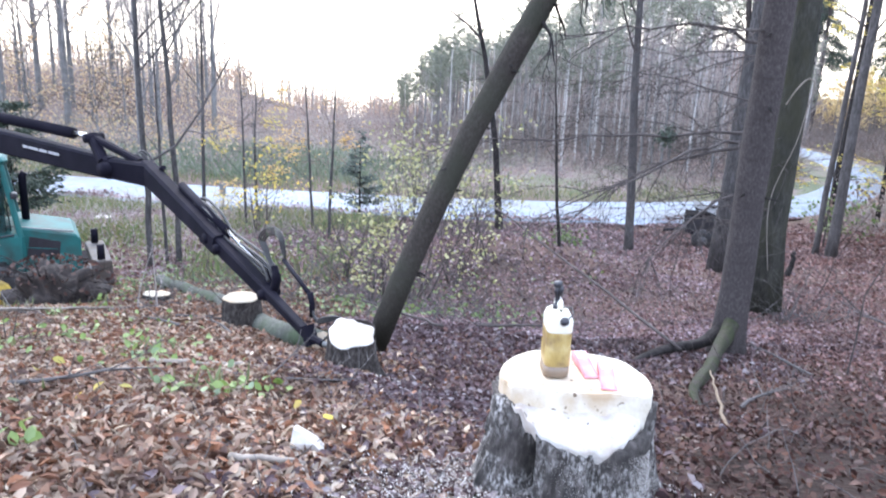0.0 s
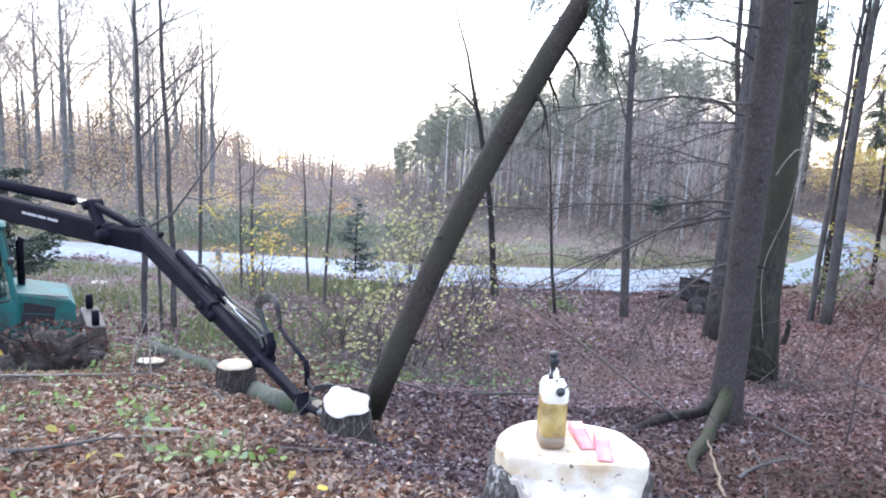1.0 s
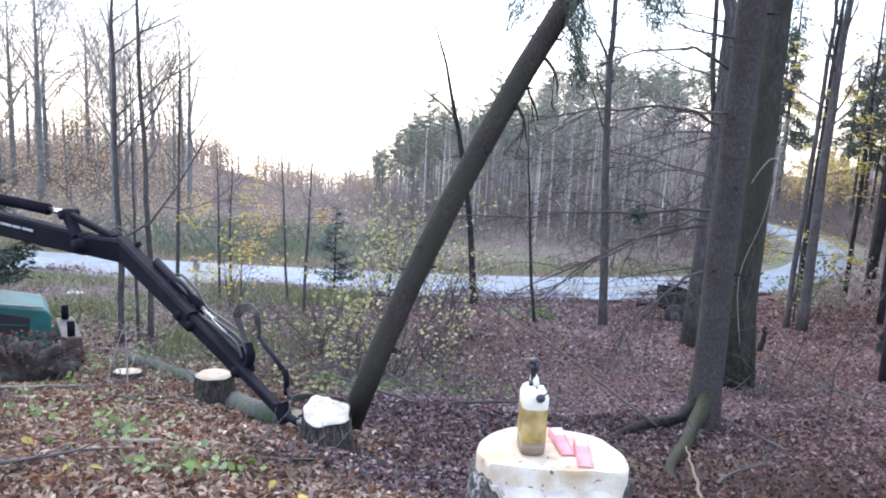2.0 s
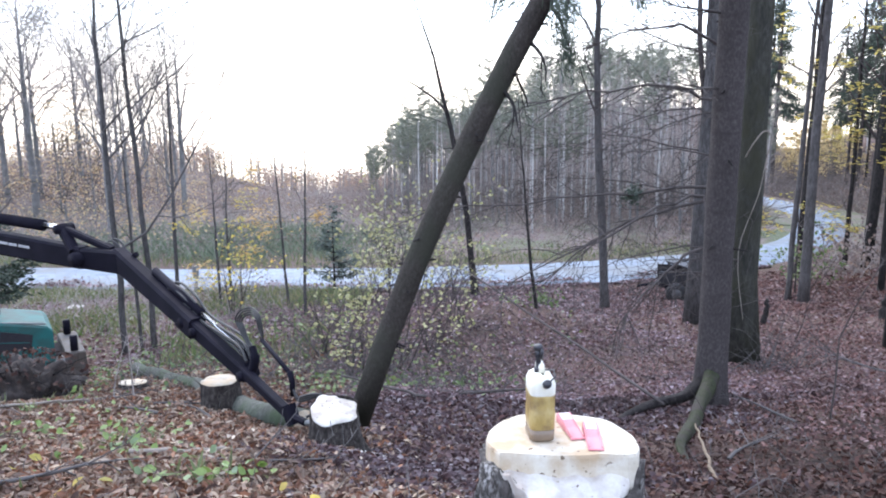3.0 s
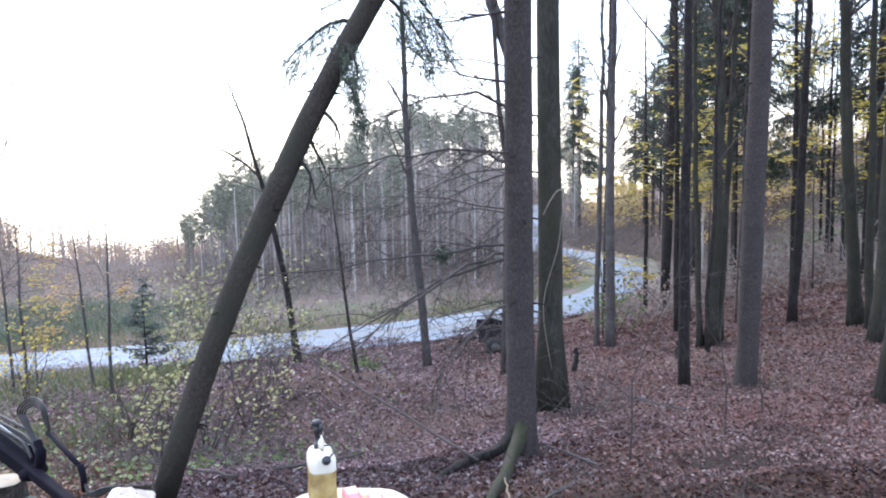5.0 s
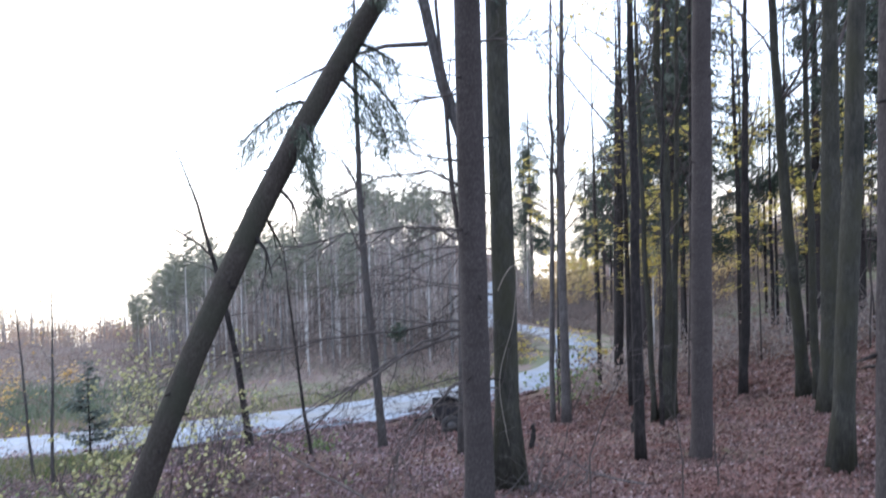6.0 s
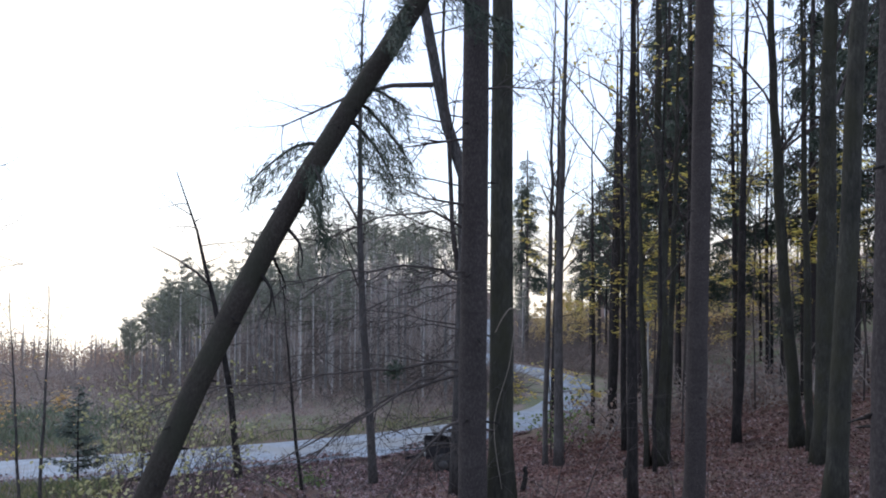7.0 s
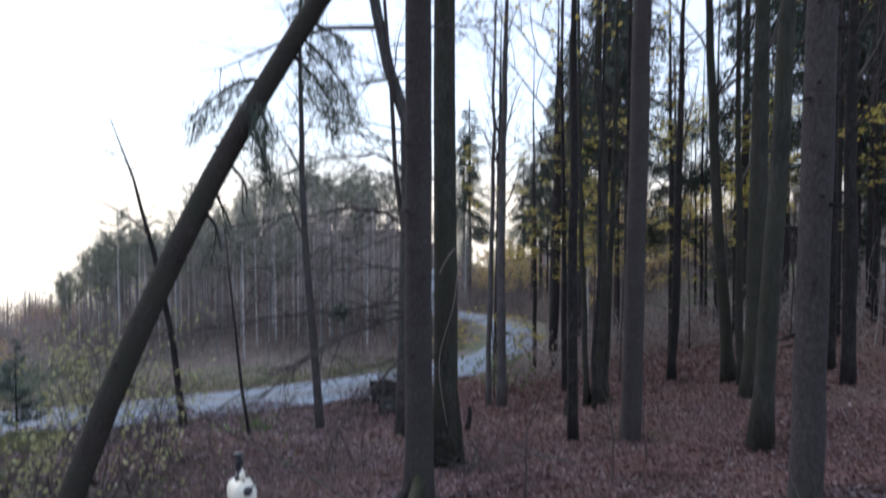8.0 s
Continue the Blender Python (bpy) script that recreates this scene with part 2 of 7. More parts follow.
M_ORANGE = leafy("orange_autumn_leaves", [(0.60, 0.38, 0.22), (0.68, 0.50, 0.28), (0.66, 0.55, 0.33), (0.52, 0.38, 0.28), (0.50, 0.43, 0.37)], 0.6, 0.6)
# the strongest orange in the ramp paints sunlight on the far hill
M_FARLEAF = leafy("far_autumn_leaves", [(0.34, 0.25, 0.225), (0.46, 0.31, 0.235), (0.36, 0.30, 0.285), (0.55, 0.36, 0.22), (0.30, 0.29, 0.22)], 0.7, 0.4, [(0.05, (0.24, 0.26, 0.20), 0.54, 0.6)])
M_DEEPLEAF = leafy("grey_brown_brush_leaves", [(0.20, 0.155, 0.145), (0.28, 0.22, 0.20), (0.25, 0.215, 0.205), (0.34, 0.23, 0.18)], 0.7, 0.4)
M_MEADOW = leafy("damp_meadow_grass", [(0.13, 0.18, 0.115), (0.19, 0.235, 0.16), (0.26, 0.28, 0.19)], 0.7, 0.25)
M_BLUENEEDLE = leafy("bluish_spruce_needles", [(0.08, 0.115, 0.10), (0.12, 0.155, 0.135), (0.17, 0.20, 0.17)], 0.6, 0.3)
M_BRUSHLEAF = leafy("brown_brush_leaves", [(0.27, 0.205, 0.196), (0.37, 0.285, 0.265), (0.345, 0.30, 0.287), (0.44, 0.325, 0.275)], 0.7, 0.4, [(0.16, (0.17, 0.20, 0.12), 0.53, 0.6), (0.22, (0.11, 0.095, 0.09), 0.54, 0.6), (0.10, (0.40, 0.25, 0.15), 0.57, 0.6)])
M_GREEN = leafy("green_ground_plants", [(0.096, 0.152, 0.048), (0.152, 0.224, 0.064), (0.224, 0.288, 0.112)], 0.5, 0.3)
M_HERB = leafy("bright_herb_leaves", [(0.15, 0.23, 0.055), (0.21, 0.31, 0.08), (0.26, 0.35, 0.12), (0.20, 0.27, 0.16)], 0.45, 0.35)
M_GRASS = leafy("verge_grass", [(0.11, 0.16, 0.06), (0.18, 0.21, 0.09), (0.30, 0.26, 0.14)], 0.7, 0.25)
M_MOSS = surface("green_moss", [(0.02, 0.02, 0.016), (0.032, 0.038, 0.018), (0.05, 0.05, 0.036)], 22, relief=0.9, stain=(0.045, 0.038, 0.034), big=6)
M_CUT = surface("fresh_sawn_wood", [(0.34, 0.28, 0.20), (0.42, 0.37, 0.29), (0.48, 0.43, 0.36)], 14, rough=0.75, relief=0.3, dist=0.006, stain=(0.50, 0.37, 0.24), big=6)
M_PALECUT = surface("bleached_sawn_wood", [(0.42, 0.385, 0.335), (0.53, 0.50, 0.46), (0.60, 0.585, 0.56)], 16, rough=0.8, relief=0.35, dist=0.006, stain=(0.36, 0.31, 0.27), big=9)
def specked(m, col, scale, least):
    """Scatters small dirt specks over a material."""
    nt = m.node_tree
    b = nt.nodes["Principled BSDF"]
    c = b.inputs["Base Color"].links[0].from_socket
    n = tex(nt, "ShaderNodeTexNoise", scale, Detail=3)
    nt.links.new(mix(nt, ramp(nt, n.outputs[0], [(0, 0, 0, least), (1, 1, 1, least + 0.05)]), c, col), b.inputs["Base Color"])
    return m


def dusted(m, col):
    """Sawdust that clings to the furrows of a bark in a few broad patches."""
    nt = m.node_tree
    b = nt.nodes["Principled BSDF"]
    c = b.inputs["Base Color"].links[0].from_socket
    broad = tex(nt, "ShaderNodeTexNoise", 5.5, Detail=2)
    fine = tex(nt, "ShaderNodeTexNoise", 62, (1, 1, 0.5), Detail=4, Roughness=0.7)
    where = mix(nt, 1.0, ramp(nt, broad.outputs[0], [(0, 0, 0, 0.47), (0.8, 0.8, 0.8, 0.62)]), ramp(nt, fine.outputs[0], [(0, 0, 0, 0.47), (1, 1, 1, 0.62)]), 'MULTIPLY')
    nt.links.new(mix(nt, where, c, col), b.inputs["Base Color"])
    return m


M_TOPCUT = specked(surface("dusty_sawn_wood", [(0.52, 0.45, 0.34), (0.62, 0.56, 0.46), (0.68, 0.64, 0.56)], 16, rough=0.8, relief=0.45, dist=0.008, stain=(0.46, 0.34, 0.22), big=7), (0.16, 0.11, 0.075), 38, 0.66)
specked(M_PALECUT, (0.12, 0.09, 0.075), 34, 0.66)
M_DUST = leafy("sawdust_flecks", [(0.34, 0.29, 0.25), (0.50, 0.46, 0.42), (0.60, 0.58, 0.56)], 0.9, 0.0)
M_STUMPBARK = surface("stump_bark_dusted", [(0.018, 0.016, 0.015), (0.05, 0.043, 0.039), (0.12, 0.105, 0.098)], 34, (1, 1, 0.45), rough=0.95, relief=0.9, dist=0.02)
M_DUSTBARK = dusted(surface("furrowed_bark_with_sawdust", [(0.018, 0.016, 0.015), (0.05, 0.043, 0.039), (0.12, 0.105, 0.098)], 34, (1, 1, 0.45), rough=0.95, relief=0.9, dist=0.02), (0.50, 0.475, 0.45))
M_GREENPAINT = surface("machine_green_paint", [(0.005, 0.095, 0.09), (0.008, 0.125, 0.12)], 3, rough=0.62, relief=0.05, stain=(0.02, 0.06, 0.055), big=2.5)
M_BLACKPAINT = surface("black_crane_paint", [(0.004, 0.004, 0.008), (0.008, 0.007, 0.014)], 5, rough=0.72, relief=0.1, stain=(0.01, 0.009, 0.016), big=3)
M_BLACKPAINT.node_tree.nodes["Principled BSDF"].inputs["Specular IOR Level"].default_value = 0.1
M_BLADE = surface("worn_grey_steel", [(0.055, 0.052, 0.052), (0.10, 0.095, 0.093)], 7, rough=0.7, relief=0.3, stain=(0.07, 0.055, 0.045), big=4)
M_STEEL = surface("bright_cylinder_rod", [(0.55, 0.55, 0.56), (0.7, 0.7, 0.71)], 4, rough=0.25, metal=1.0, relief=0)
M_RUBBER = surface("black_rubber", [(0.012, 0.012, 0.013), (0.024, 0.023, 0.024)], 12, rough=0.55, relief=0.15)
M_RIM = surface("yellow_wheel_rim", [(0.48, 0.33, 0.05), (0.60, 0.43, 0.08)], 8, rough=0.5, stain=(0.2, 0.14, 0.06), big=6)
M_GLASS = glass_material("tinted_cab_glass", (0.10, 0.22, 0.23))
M_WHITE = surface("white_lettering_paint", [(0.30, 0.30, 0.31), (0.42, 0.42, 0.43)], 20, relief=0)
M_GREYMETAL = surface("weathered_grey_metal", [(0.16, 0.17, 0.17), (0.25, 0.26, 0.26)], 10, rough=0.55, metal=0.3)
for dull in (M_GROUND, M_LITTER, M_DAMPLITTER, M_REDLITTER, M_SUNBARK, M_LEANBARK, M_FALLEN, M_RUST, M_SPRUCE, M_BEECH, M_DARKBARK, M_SAPBARK, M_STUMPBARK, M_TWIG, M_SAPTWIG, M_MOSS, M_BRUSHLEAF):
    dull.node_tree.nodes["Principled BSDF"].inputs["Specular IOR Level"].default_value = 0.15
M_CAN = surface("cloudy_white_plastic", [(0.72, 0.70, 0.60), (0.80, 0.79, 0.72)], 12, rough=0.35, relief=0.03, stain=(0.70, 0.64, 0.48), big=9)
M_FUEL = surface("amber_fuel_behind_plastic", [(0.27, 0.18, 0.055), (0.38, 0.27, 0.095), (0.46, 0.36, 0.17)], 22, (1, 1, 0.35), rough=0.3, relief=0.02, stain=(0.20, 0.13, 0.055), big=14)
M_RESIDUE = surface("brown_residue_behind_plastic", [(0.16, 0.115, 0.08), (0.22, 0.16, 0.11)], 14, rough=0.35, relief=0.02)
M_BLACKPLASTIC = surface("black_plastic", [(0.015, 0.015, 0.02), (0.028, 0.028, 0.035)], 15, rough=0.4, relief=0.05)
M_PINK = surface("worn_red_plastic", [(0.57, 0.18, 0.21), (0.65, 0.27, 0.30)], 20, rough=0.5, relief=0.1, stain=(0.62, 0.28, 0.30), big=12)
M_LABEL = surface("white_label", [(0.74, 0.72, 0.70), (0.82, 0.80, 0.78)], 25, relief=0.05)
M_SOIL = surface("dark_root_soil", [(0.014, 0.011, 0.010), (0.035, 0.026, 0.023), (0.07, 0.05, 0.042)], 9, relief=0.9, dist=0.05)
M_DEADWOOD = surface("grey_dead_wood", [(0.15, 0.125, 0.105), (0.27, 0.235, 0.20)], 18, (1, 1, 1), relief=0.4)
M_STRAWSTICK = surface("straw_brown_stick", [(0.12, 0.085, 0.055), (0.20, 0.15, 0.10)], 18, relief=0.4)
M_TARP = surface("black_tarpaulin", [(0.012, 0.012, 0.015), (0.03, 0.03, 0.034)], 7, rough=0.45, relief=0.3)

# ---- shapes ----
rng = random.Random(7)
nrg = np.random.default_rng(7)


class Geo:
    """Gathers the faces of one mesh."""

    def __init__(self):
        self.v, self.f = [], []
        self.edged = False

    def tube(self, pts, rad, sides=6, cap=True, flare=0.0, lobes=5, wob=0.0, ph=0.0):
        pts = [Vector(p) for p in pts]
        n0, n = len(self.v), len(pts)
        side = None
        run = 0.0
        for i, p in enumerate(pts):
            d = (pts[min(i + 1, n - 1)] - pts[max(i - 1, 0)]).normalized()
            if side is None:
                side = d.cross(Vector((0.3, 1, 0.2))).normalized() if abs(d.z) < 0.9 else Vector((1, 0, 0))
            side = (side - d * side.dot(d)).normalized()
            up = d.cross(side)
            if i:
                run += (p - pts[i - 1]).length
            r = rad[i] if isinstance(rad, (list, tuple)) else rad
            for k in range(sides):
                a = 2 * math.pi * k / sides
                rr = r
                if flare:
                    rr *= 1 + flare * math.exp(-run / (2.2 * r)) * (0.55 + 0.45 * math.cos(lobes * a + ph))
                if wob:
                    rr *= 1 + wob * noise.noise(Vector((math.cos(a) * 1.3 + ph, math.sin(a) * 1.3, run * 1.7 + ph * 3)))
                self.v.append(p + side * (math.cos(a) * rr) + up * (math.sin(a) * rr))
        for i in range(n - 1):
            for k in range(sides):
                a, b = n0 + i * sides + k, n0 + i * sides + (k + 1) % sides
                self.f.append((a, b, b + sides, a + sides))
        if cap:
            self.f.append(tuple(n0 + k for k in reversed(range(sides))))
            self.f.append(tuple(n0 + (n - 1) * sides + k for k in range(sides)))
        return self

    def box(self, sx, sy, sz, m=Matrix(), bev=0.0, top=(1, 1)):
        """A box with its edges cut off, and its top narrowed."""
        self.edged = True
        b = min(bev, 0.45 * min(sx, sy, sz))
        n0 = len(self.v)
        rings = []
        for z, ins, s in ((0, b, (1, 1)), (b, 0, (1, 1)), (sz - b, 0, top), (sz, b, top)) if b else ((0, 0, (1, 1)), (sz, 0, top)):
            x, y = sx / 2 * s[0] - ins, sy / 2 * s[1] - ins
            c = b if b else 0
            ring = [(-x + c, -y), (x - c, -y), (x, -y + c), (x, y - c), (x - c, y), (-x + c, y), (-x, y - c), (-x, -y + c)] if b else [(-x, -y), (x, -y), (x, y), (-x, y)]
            rings.append([m @ Vector((px, py, z - sz / 2)) for px, py in ring])
        k = len(rings[0])
        for ring in rings:
            self.v += ring
        for i in range(len(rings) - 1):
            for j in range(k):
                a, b2 = n0 + i * k + j, n0 + i * k + (j + 1) % k
                self.f.append((a, b2, b2 + k, a + k))
        self.f.append(tuple(n0 + j for j in reversed(range(k))))
        self.f.append(tuple(n0 + (len(rings) - 1) * k + j for j in range(k)))
        return self

    def beam(self, p, q, w, h, w2=None, h2=None, bev=0.02):
        """A box girder from p to q, upright in section."""
        self.edged = True
        p, q = Vector(p), Vector(q)
        d = (q - p).normalized()
        s = d.cross(Vector((0, 0, 1))).normalized()
        u = s.cross(d)
        n0 = len(self.v)
        for c, ww, hh in ((p, w, h), (q, w2 or w, h2 or h)):
            x, y = ww / 2, hh / 2
            for a, b in ((-x + bev, -y), (x - bev, -y), (x, -y + bev), (x, y - bev), (x - bev, y), (-x + bev, y), (-x, y - bev), (-x, -y + bev)):
                self.v.append(c + s * a + u * b)
        for j in range(8):
            a, b = n0 + j, n0 + (j + 1) % 8
            self.f.append((a, b, b + 8, a + 8))
        self.f.append(tuple(n0 + j for j in reversed(range(8))))
        self.f.append(tuple(n0 + 8 + j for j in range(8)))
        return self

    def mesh(self, name, mat, smooth=True):
        me = bpy.data.meshes.new(name)
        me.from_pydata([tuple(p) for p in self.v], [], self.f)
        me.materials.append(mat)
        if smooth and not self.edged:
            me.polygons.foreach_set("use_smooth", [True] * len(me.polygons))
        me.update()
        return me


def leaf_mesh(name, mat, at, size, flat=0.0, long=1.5, fold=0.25, aim=None, seed=1, oval=False):
    """Many small folded leaves, one island each: at (n, 3), size (n,)."""
    g = np.random.default_rng(seed)
    at = np.asarray(at, float).reshape(-1, 3)
    n = len(at)
    size = np.broadcast_to(np.asarray(size, float), (n,))
    d = g.normal(size=(n, 3))
    if aim is not None:
        d = d * 0.45 + np.asarray(aim)
    elif flat:
        d[:, 2] *= (1 - flat)
    d /= np.linalg.norm(d, axis=1)[:, None] + 1e-9
    up = g.normal(size=(n, 3)) * (1 - flat) + np.array([0, 0, 1.0]) * flat * 1.5
    s = np.cross(d, up)
    s /= np.linalg.norm(s, axis=1)[:, None] + 1e-9
    w = np.cross(s, d)
    L, W = (size * long / 2)[:, None], (size / 2)[:, None]
    lift = W * fold * g.uniform(0.2, 1.8, (n, 1))
    if oval:
        curl = w * L * g.uniform(-0.1, 0.5, (n, 1))
        v = np.stack([at - d * L, at - d * L * 0.35 + s * W * 0.92 + w * lift, at + d * L * 0.4 + s * W * 0.85 + w * lift + curl * 0.4, at + d * L + curl, at + d * L * 0.4 - s * W * 0.85 + w * lift + curl * 0.4, at - d * L * 0.35 - s * W * 0.92 + w * lift], 1).reshape(-1, 3)
        k = 6
        loops = np.array([0, 1, 2, 3, 0, 3, 4, 5])
    else:
        v = np.stack([at - d * L, at + s * W + w * lift, at + d * L, at - s * W + w * lift], 1).reshape(-1, 3)
        k = 4
        loops = np.array([0, 1, 2, 0, 2, 3])
    step = len(loops) // 2
    face = (np.arange(n)[:, None] * k + loops[None]).reshape(-1)
    me = bpy.data.meshes.new(name)
    me.vertices.add(len(v))
    me.vertices.foreach_set("co", v.reshape(-1))
    me.loops.add(len(face))
    me.loops.foreach_set("vertex_index", face.astype(np.int32))
    me.polygons.add(2 * n)
    me.polygons.foreach_set("loop_start", np.arange(2 * n, dtype=np.int32) * step)
    me.materials.append(mat)
    me.update(calc_edges=True)
    me.validate()
    return me


def child(name, me, parent, label=""):
    ob = new(name, me)
    ob.parent = parent
    return tagged(ob, label) if label else ob


def part(name, geo, mat, parent, label="", smooth=True):
    return child(name, geo.mesh(name, mat, smooth), parent, label)


def thing(name, x, y, z, label, category, group="", kind=""):
    e = new(name)
    e.location = (x, y, z)
    return tagged(e, label, category, group, kind)


# ---- ground and road ----
ROAD = [(-400, 36), (-120, 33), (-40, 30.6), (-16, 29.8), (-8.5, 29.3), (0, 29.5), (5, 30.1), (9.5, 31.2), (13.2, 33.1), (15.4, 34.7), (17.5, 37.2), (19.2, 40.3), (20.4, 44.4), (20.1, 48), (18.9, 52), (19.3, 57), (21.3, 62), (24.5, 70), (31, 88)]
ROAD_Z, ROAD_W = -5.36, 3.1
PROFILE = [(-400, 40), (-40, 6.0), (-8, 1.2), (0, 0.08), (1.5, 0.03), (2.7, -0.06), (3.4, -0.32), (6.2, -1.30), (8.5, -1.78), (12, -2.5), (19.5, -3.85), (24, -4.65), (27, -5.28), (28.2, -5.44), (40, -5.5), (60, -6.6), (100, -11.5), (150, -19), (250, -35), (600, -86), (3000, -440)]


def smooth_road():
    pts = [Vector((*p, 0)) for p in ROAD]
    out = []
    for i in range(len(pts) - 1):
        p0, p1, p2, p3 = pts[max(i - 1, 0)], pts[i], pts[i + 1], pts[min(i + 2, len(pts) - 1)]
        n = max(2, int((p2 - p1).length / 1.0)) if (p2 - p1).length < 40 else 8
        for k in range(n):
            t = k / n
            out.append(0.5 * ((2 * p1) + (p2 - p0) * t + (2 * p0 - 5 * p1 + 4 * p2 - p3) * t * t + (3 * p1 - p0 - 3 * p2 + p3) * t ** 3))
    return out + [pts[-1]]


ROAD_LINE = smooth_road()
RL = np.array([(p.x, p.y) for p in ROAD_LINE])


def smoothstep(a):
    a = np.clip(a, 0, 1)
    return a * a * (3 - 2 * a)


def ground_z(x, y):
    x, y = np.asarray(x, float), np.asarray(y, float)
    px, pz = zip(*PROFILE)
    z = sum(np.interp(y + d, px, pz) for d in (-0.8, -0.4, 0, 0.4, 0.8)) / 5
    z = z + 2.0 * smoothstep((x - 8) / 14) * np.clip((y - 6) / 12, 0, 1) * np.clip(1 - (y - 24) / 8, 0, 1)
    z = z + 0.55 * np.exp(-((x - 0.8) ** 2 / 5 + (y - 15.5) ** 2 / 2.6))
    z = z + 0.16 * np.exp(-((x + 2.6) ** 2 / 3.0 + (y - 5.2) ** 2 / 1.6))
    z = z - 0.34 * np.exp(-((x - 0.9) ** 2 / 6 + (y - 11.2) ** 2 / 4))
    z = z - 0.17 * np.exp(-((x - 0.0) ** 2 / 0.9 + (y - 6.1) ** 2 / 2.0))
    z = z - 0.88 * np.exp(-((x + 8.0) ** 2 / 9 + (y - 12.2) ** 2 / 5))
    z = z - 0.55 * np.exp(-((x + 6.7) ** 2 / 2.6 + (y - 9.9) ** 2 / 2.4))
    z = z + 0.48 * np.exp(-((x - 9.0) ** 2 / 5 + (y - 8.9) ** 2 / 0.9))
    z = z - 0.25 * np.exp(-((x - 9.6) ** 2 / 6 + (y - 11.4) ** 2 / 2))
    # wooded hill across the road
    z = z + 10.5 * smoothstep((x + 8 - 0.02 * y) / 22) * smoothstep((0.41 * y - x) / 9) * smoothstep((y - 50) / 55) * np.clip(1 - (y - 130) / 250, 0, 1)
    z = z + 8.0 * smoothstep((x - 24 - 0.14 * np.maximum(y - 45, 0)) / 26) * smoothstep((y + 0.5 * x - 38) / 30)
    z = z + 3.0 * smoothstep((-x - 14) / 16) * smoothstep((y - 36) / 30) * np.clip(1 - (y - 90) / 60, 0, 1)
    far = np.clip(1 - np.hypot(x, y) / 60, 0, 1)
    z = z + far * (0.05 * np.sin(1.7 * x + 0.6 * y) * np.cos(1.1 * y - 0.4 * x) + 0.03 * np.sin(3.9 * x + 1) * np.sin(3.3 * y)) * smoothstep((y - 3.5) / 2)
    sh = x.shape
    q = np.stack([np.ravel(x), np.ravel(y)], 1)
    dist = np.full(len(q), 99.0)
    near = np.where(q[:, 1] > 24)[0]
    for s in range(0, len(near), 4000):
        k = near[s:s + 4000]
        dist[k] = np.sqrt(((q[k, None, :] - RL[None]) ** 2).sum(2)).min(1)
    w = 1 - smoothstep((dist.reshape(sh) - ROAD_W / 2 - 0.3) / 3.0)
    return z * (1 - w) + (ROAD_Z - 0.10) * w


def gz(x, y):
    return float(ground_z(np.array([x]), np.array([y]))[0])


def axis(lo, hi, steps):
    out = [lo]
    for a, s in steps:
        while out[-1] < a - 1e-6:
            out.append(min(a, out[-1] + s))
    return np.array(out)


def build_ground():
    xs = axis(-3000, 3000, [(-600, 400), (-200, 60), (-60, 12), (-22, 2), (-9, 0.5), (9, 0.22), (24, 0.6), (60, 2), (200, 12), (600, 60), (3000, 400)])
    ys = axis(-400, 3000, [(-60, 40), (-10, 5), (1, 0.5), (12, 0.2), (24, 0.4), (55, 0.8), (120, 3), (300, 15), (600, 40), (3000, 300)])
    X, Y = np.meshgrid(xs, ys)
    Z = ground_z(X, Y)
    nx, ny = len(xs), len(ys)
    v = np.stack([X, Y, Z], 2).reshape(-1, 3)
    a = (np.arange(ny - 1)[:, None] * nx + np.arange(nx - 1)[None]).ravel()
    f = np.stack([a, a + 1, a + 1 + nx, a + nx], 1)
    me = bpy.data.meshes.new("ground")
    me.from_pydata(v.tolist(), [], f.tolist())
    me.materials.append(M_GROUND)
    me.polygons.foreach_set("use_smooth", [True] * len(me.polygons))
    tagged(new("ground", me), "wooded slope thick with fallen brown beech leaves", "ground", kind="structure")


def build_road():
    g = Geo()
    n = len(ROAD_LINE)
    for i, p in enumerate(ROAD_LINE):
        d = (ROAD_LINE[min(i + 1, n - 1)] - ROAD_LINE[max(i - 1, 0)]).normalized()
        s = Vector((d.y, -d.x, 0))
        wob = 0.16 * noise.noise(Vector((p.x * 0.3, p.y * 0.3, 2)))
        half = ROAD_W / 2 - 0.62 * min(1, max(0, (p.x - 9) / 7))
        for o, z in ((-half - 0.35, -0.14), (-half + wob, -0.02), (-0.6, 0.03), (0, 0.05), (0.6, 0.03), (half + wob, -0.02), (half + 0.35, -0.14)):
            g.v.append(Vector((p.x, p.y, ROAD_Z + z)) + s * o)
    for i in range(n - 1):
        for k in range(6):
            a = i * 7 + k
            g.f.append((a, a + 1, a + 8, a + 7))
    tagged(new("road", g.mesh("road", M_ROAD)), "pale bluish gravel forest road winding through the wood", "road", kind="structure")


build_ground()
build_road()


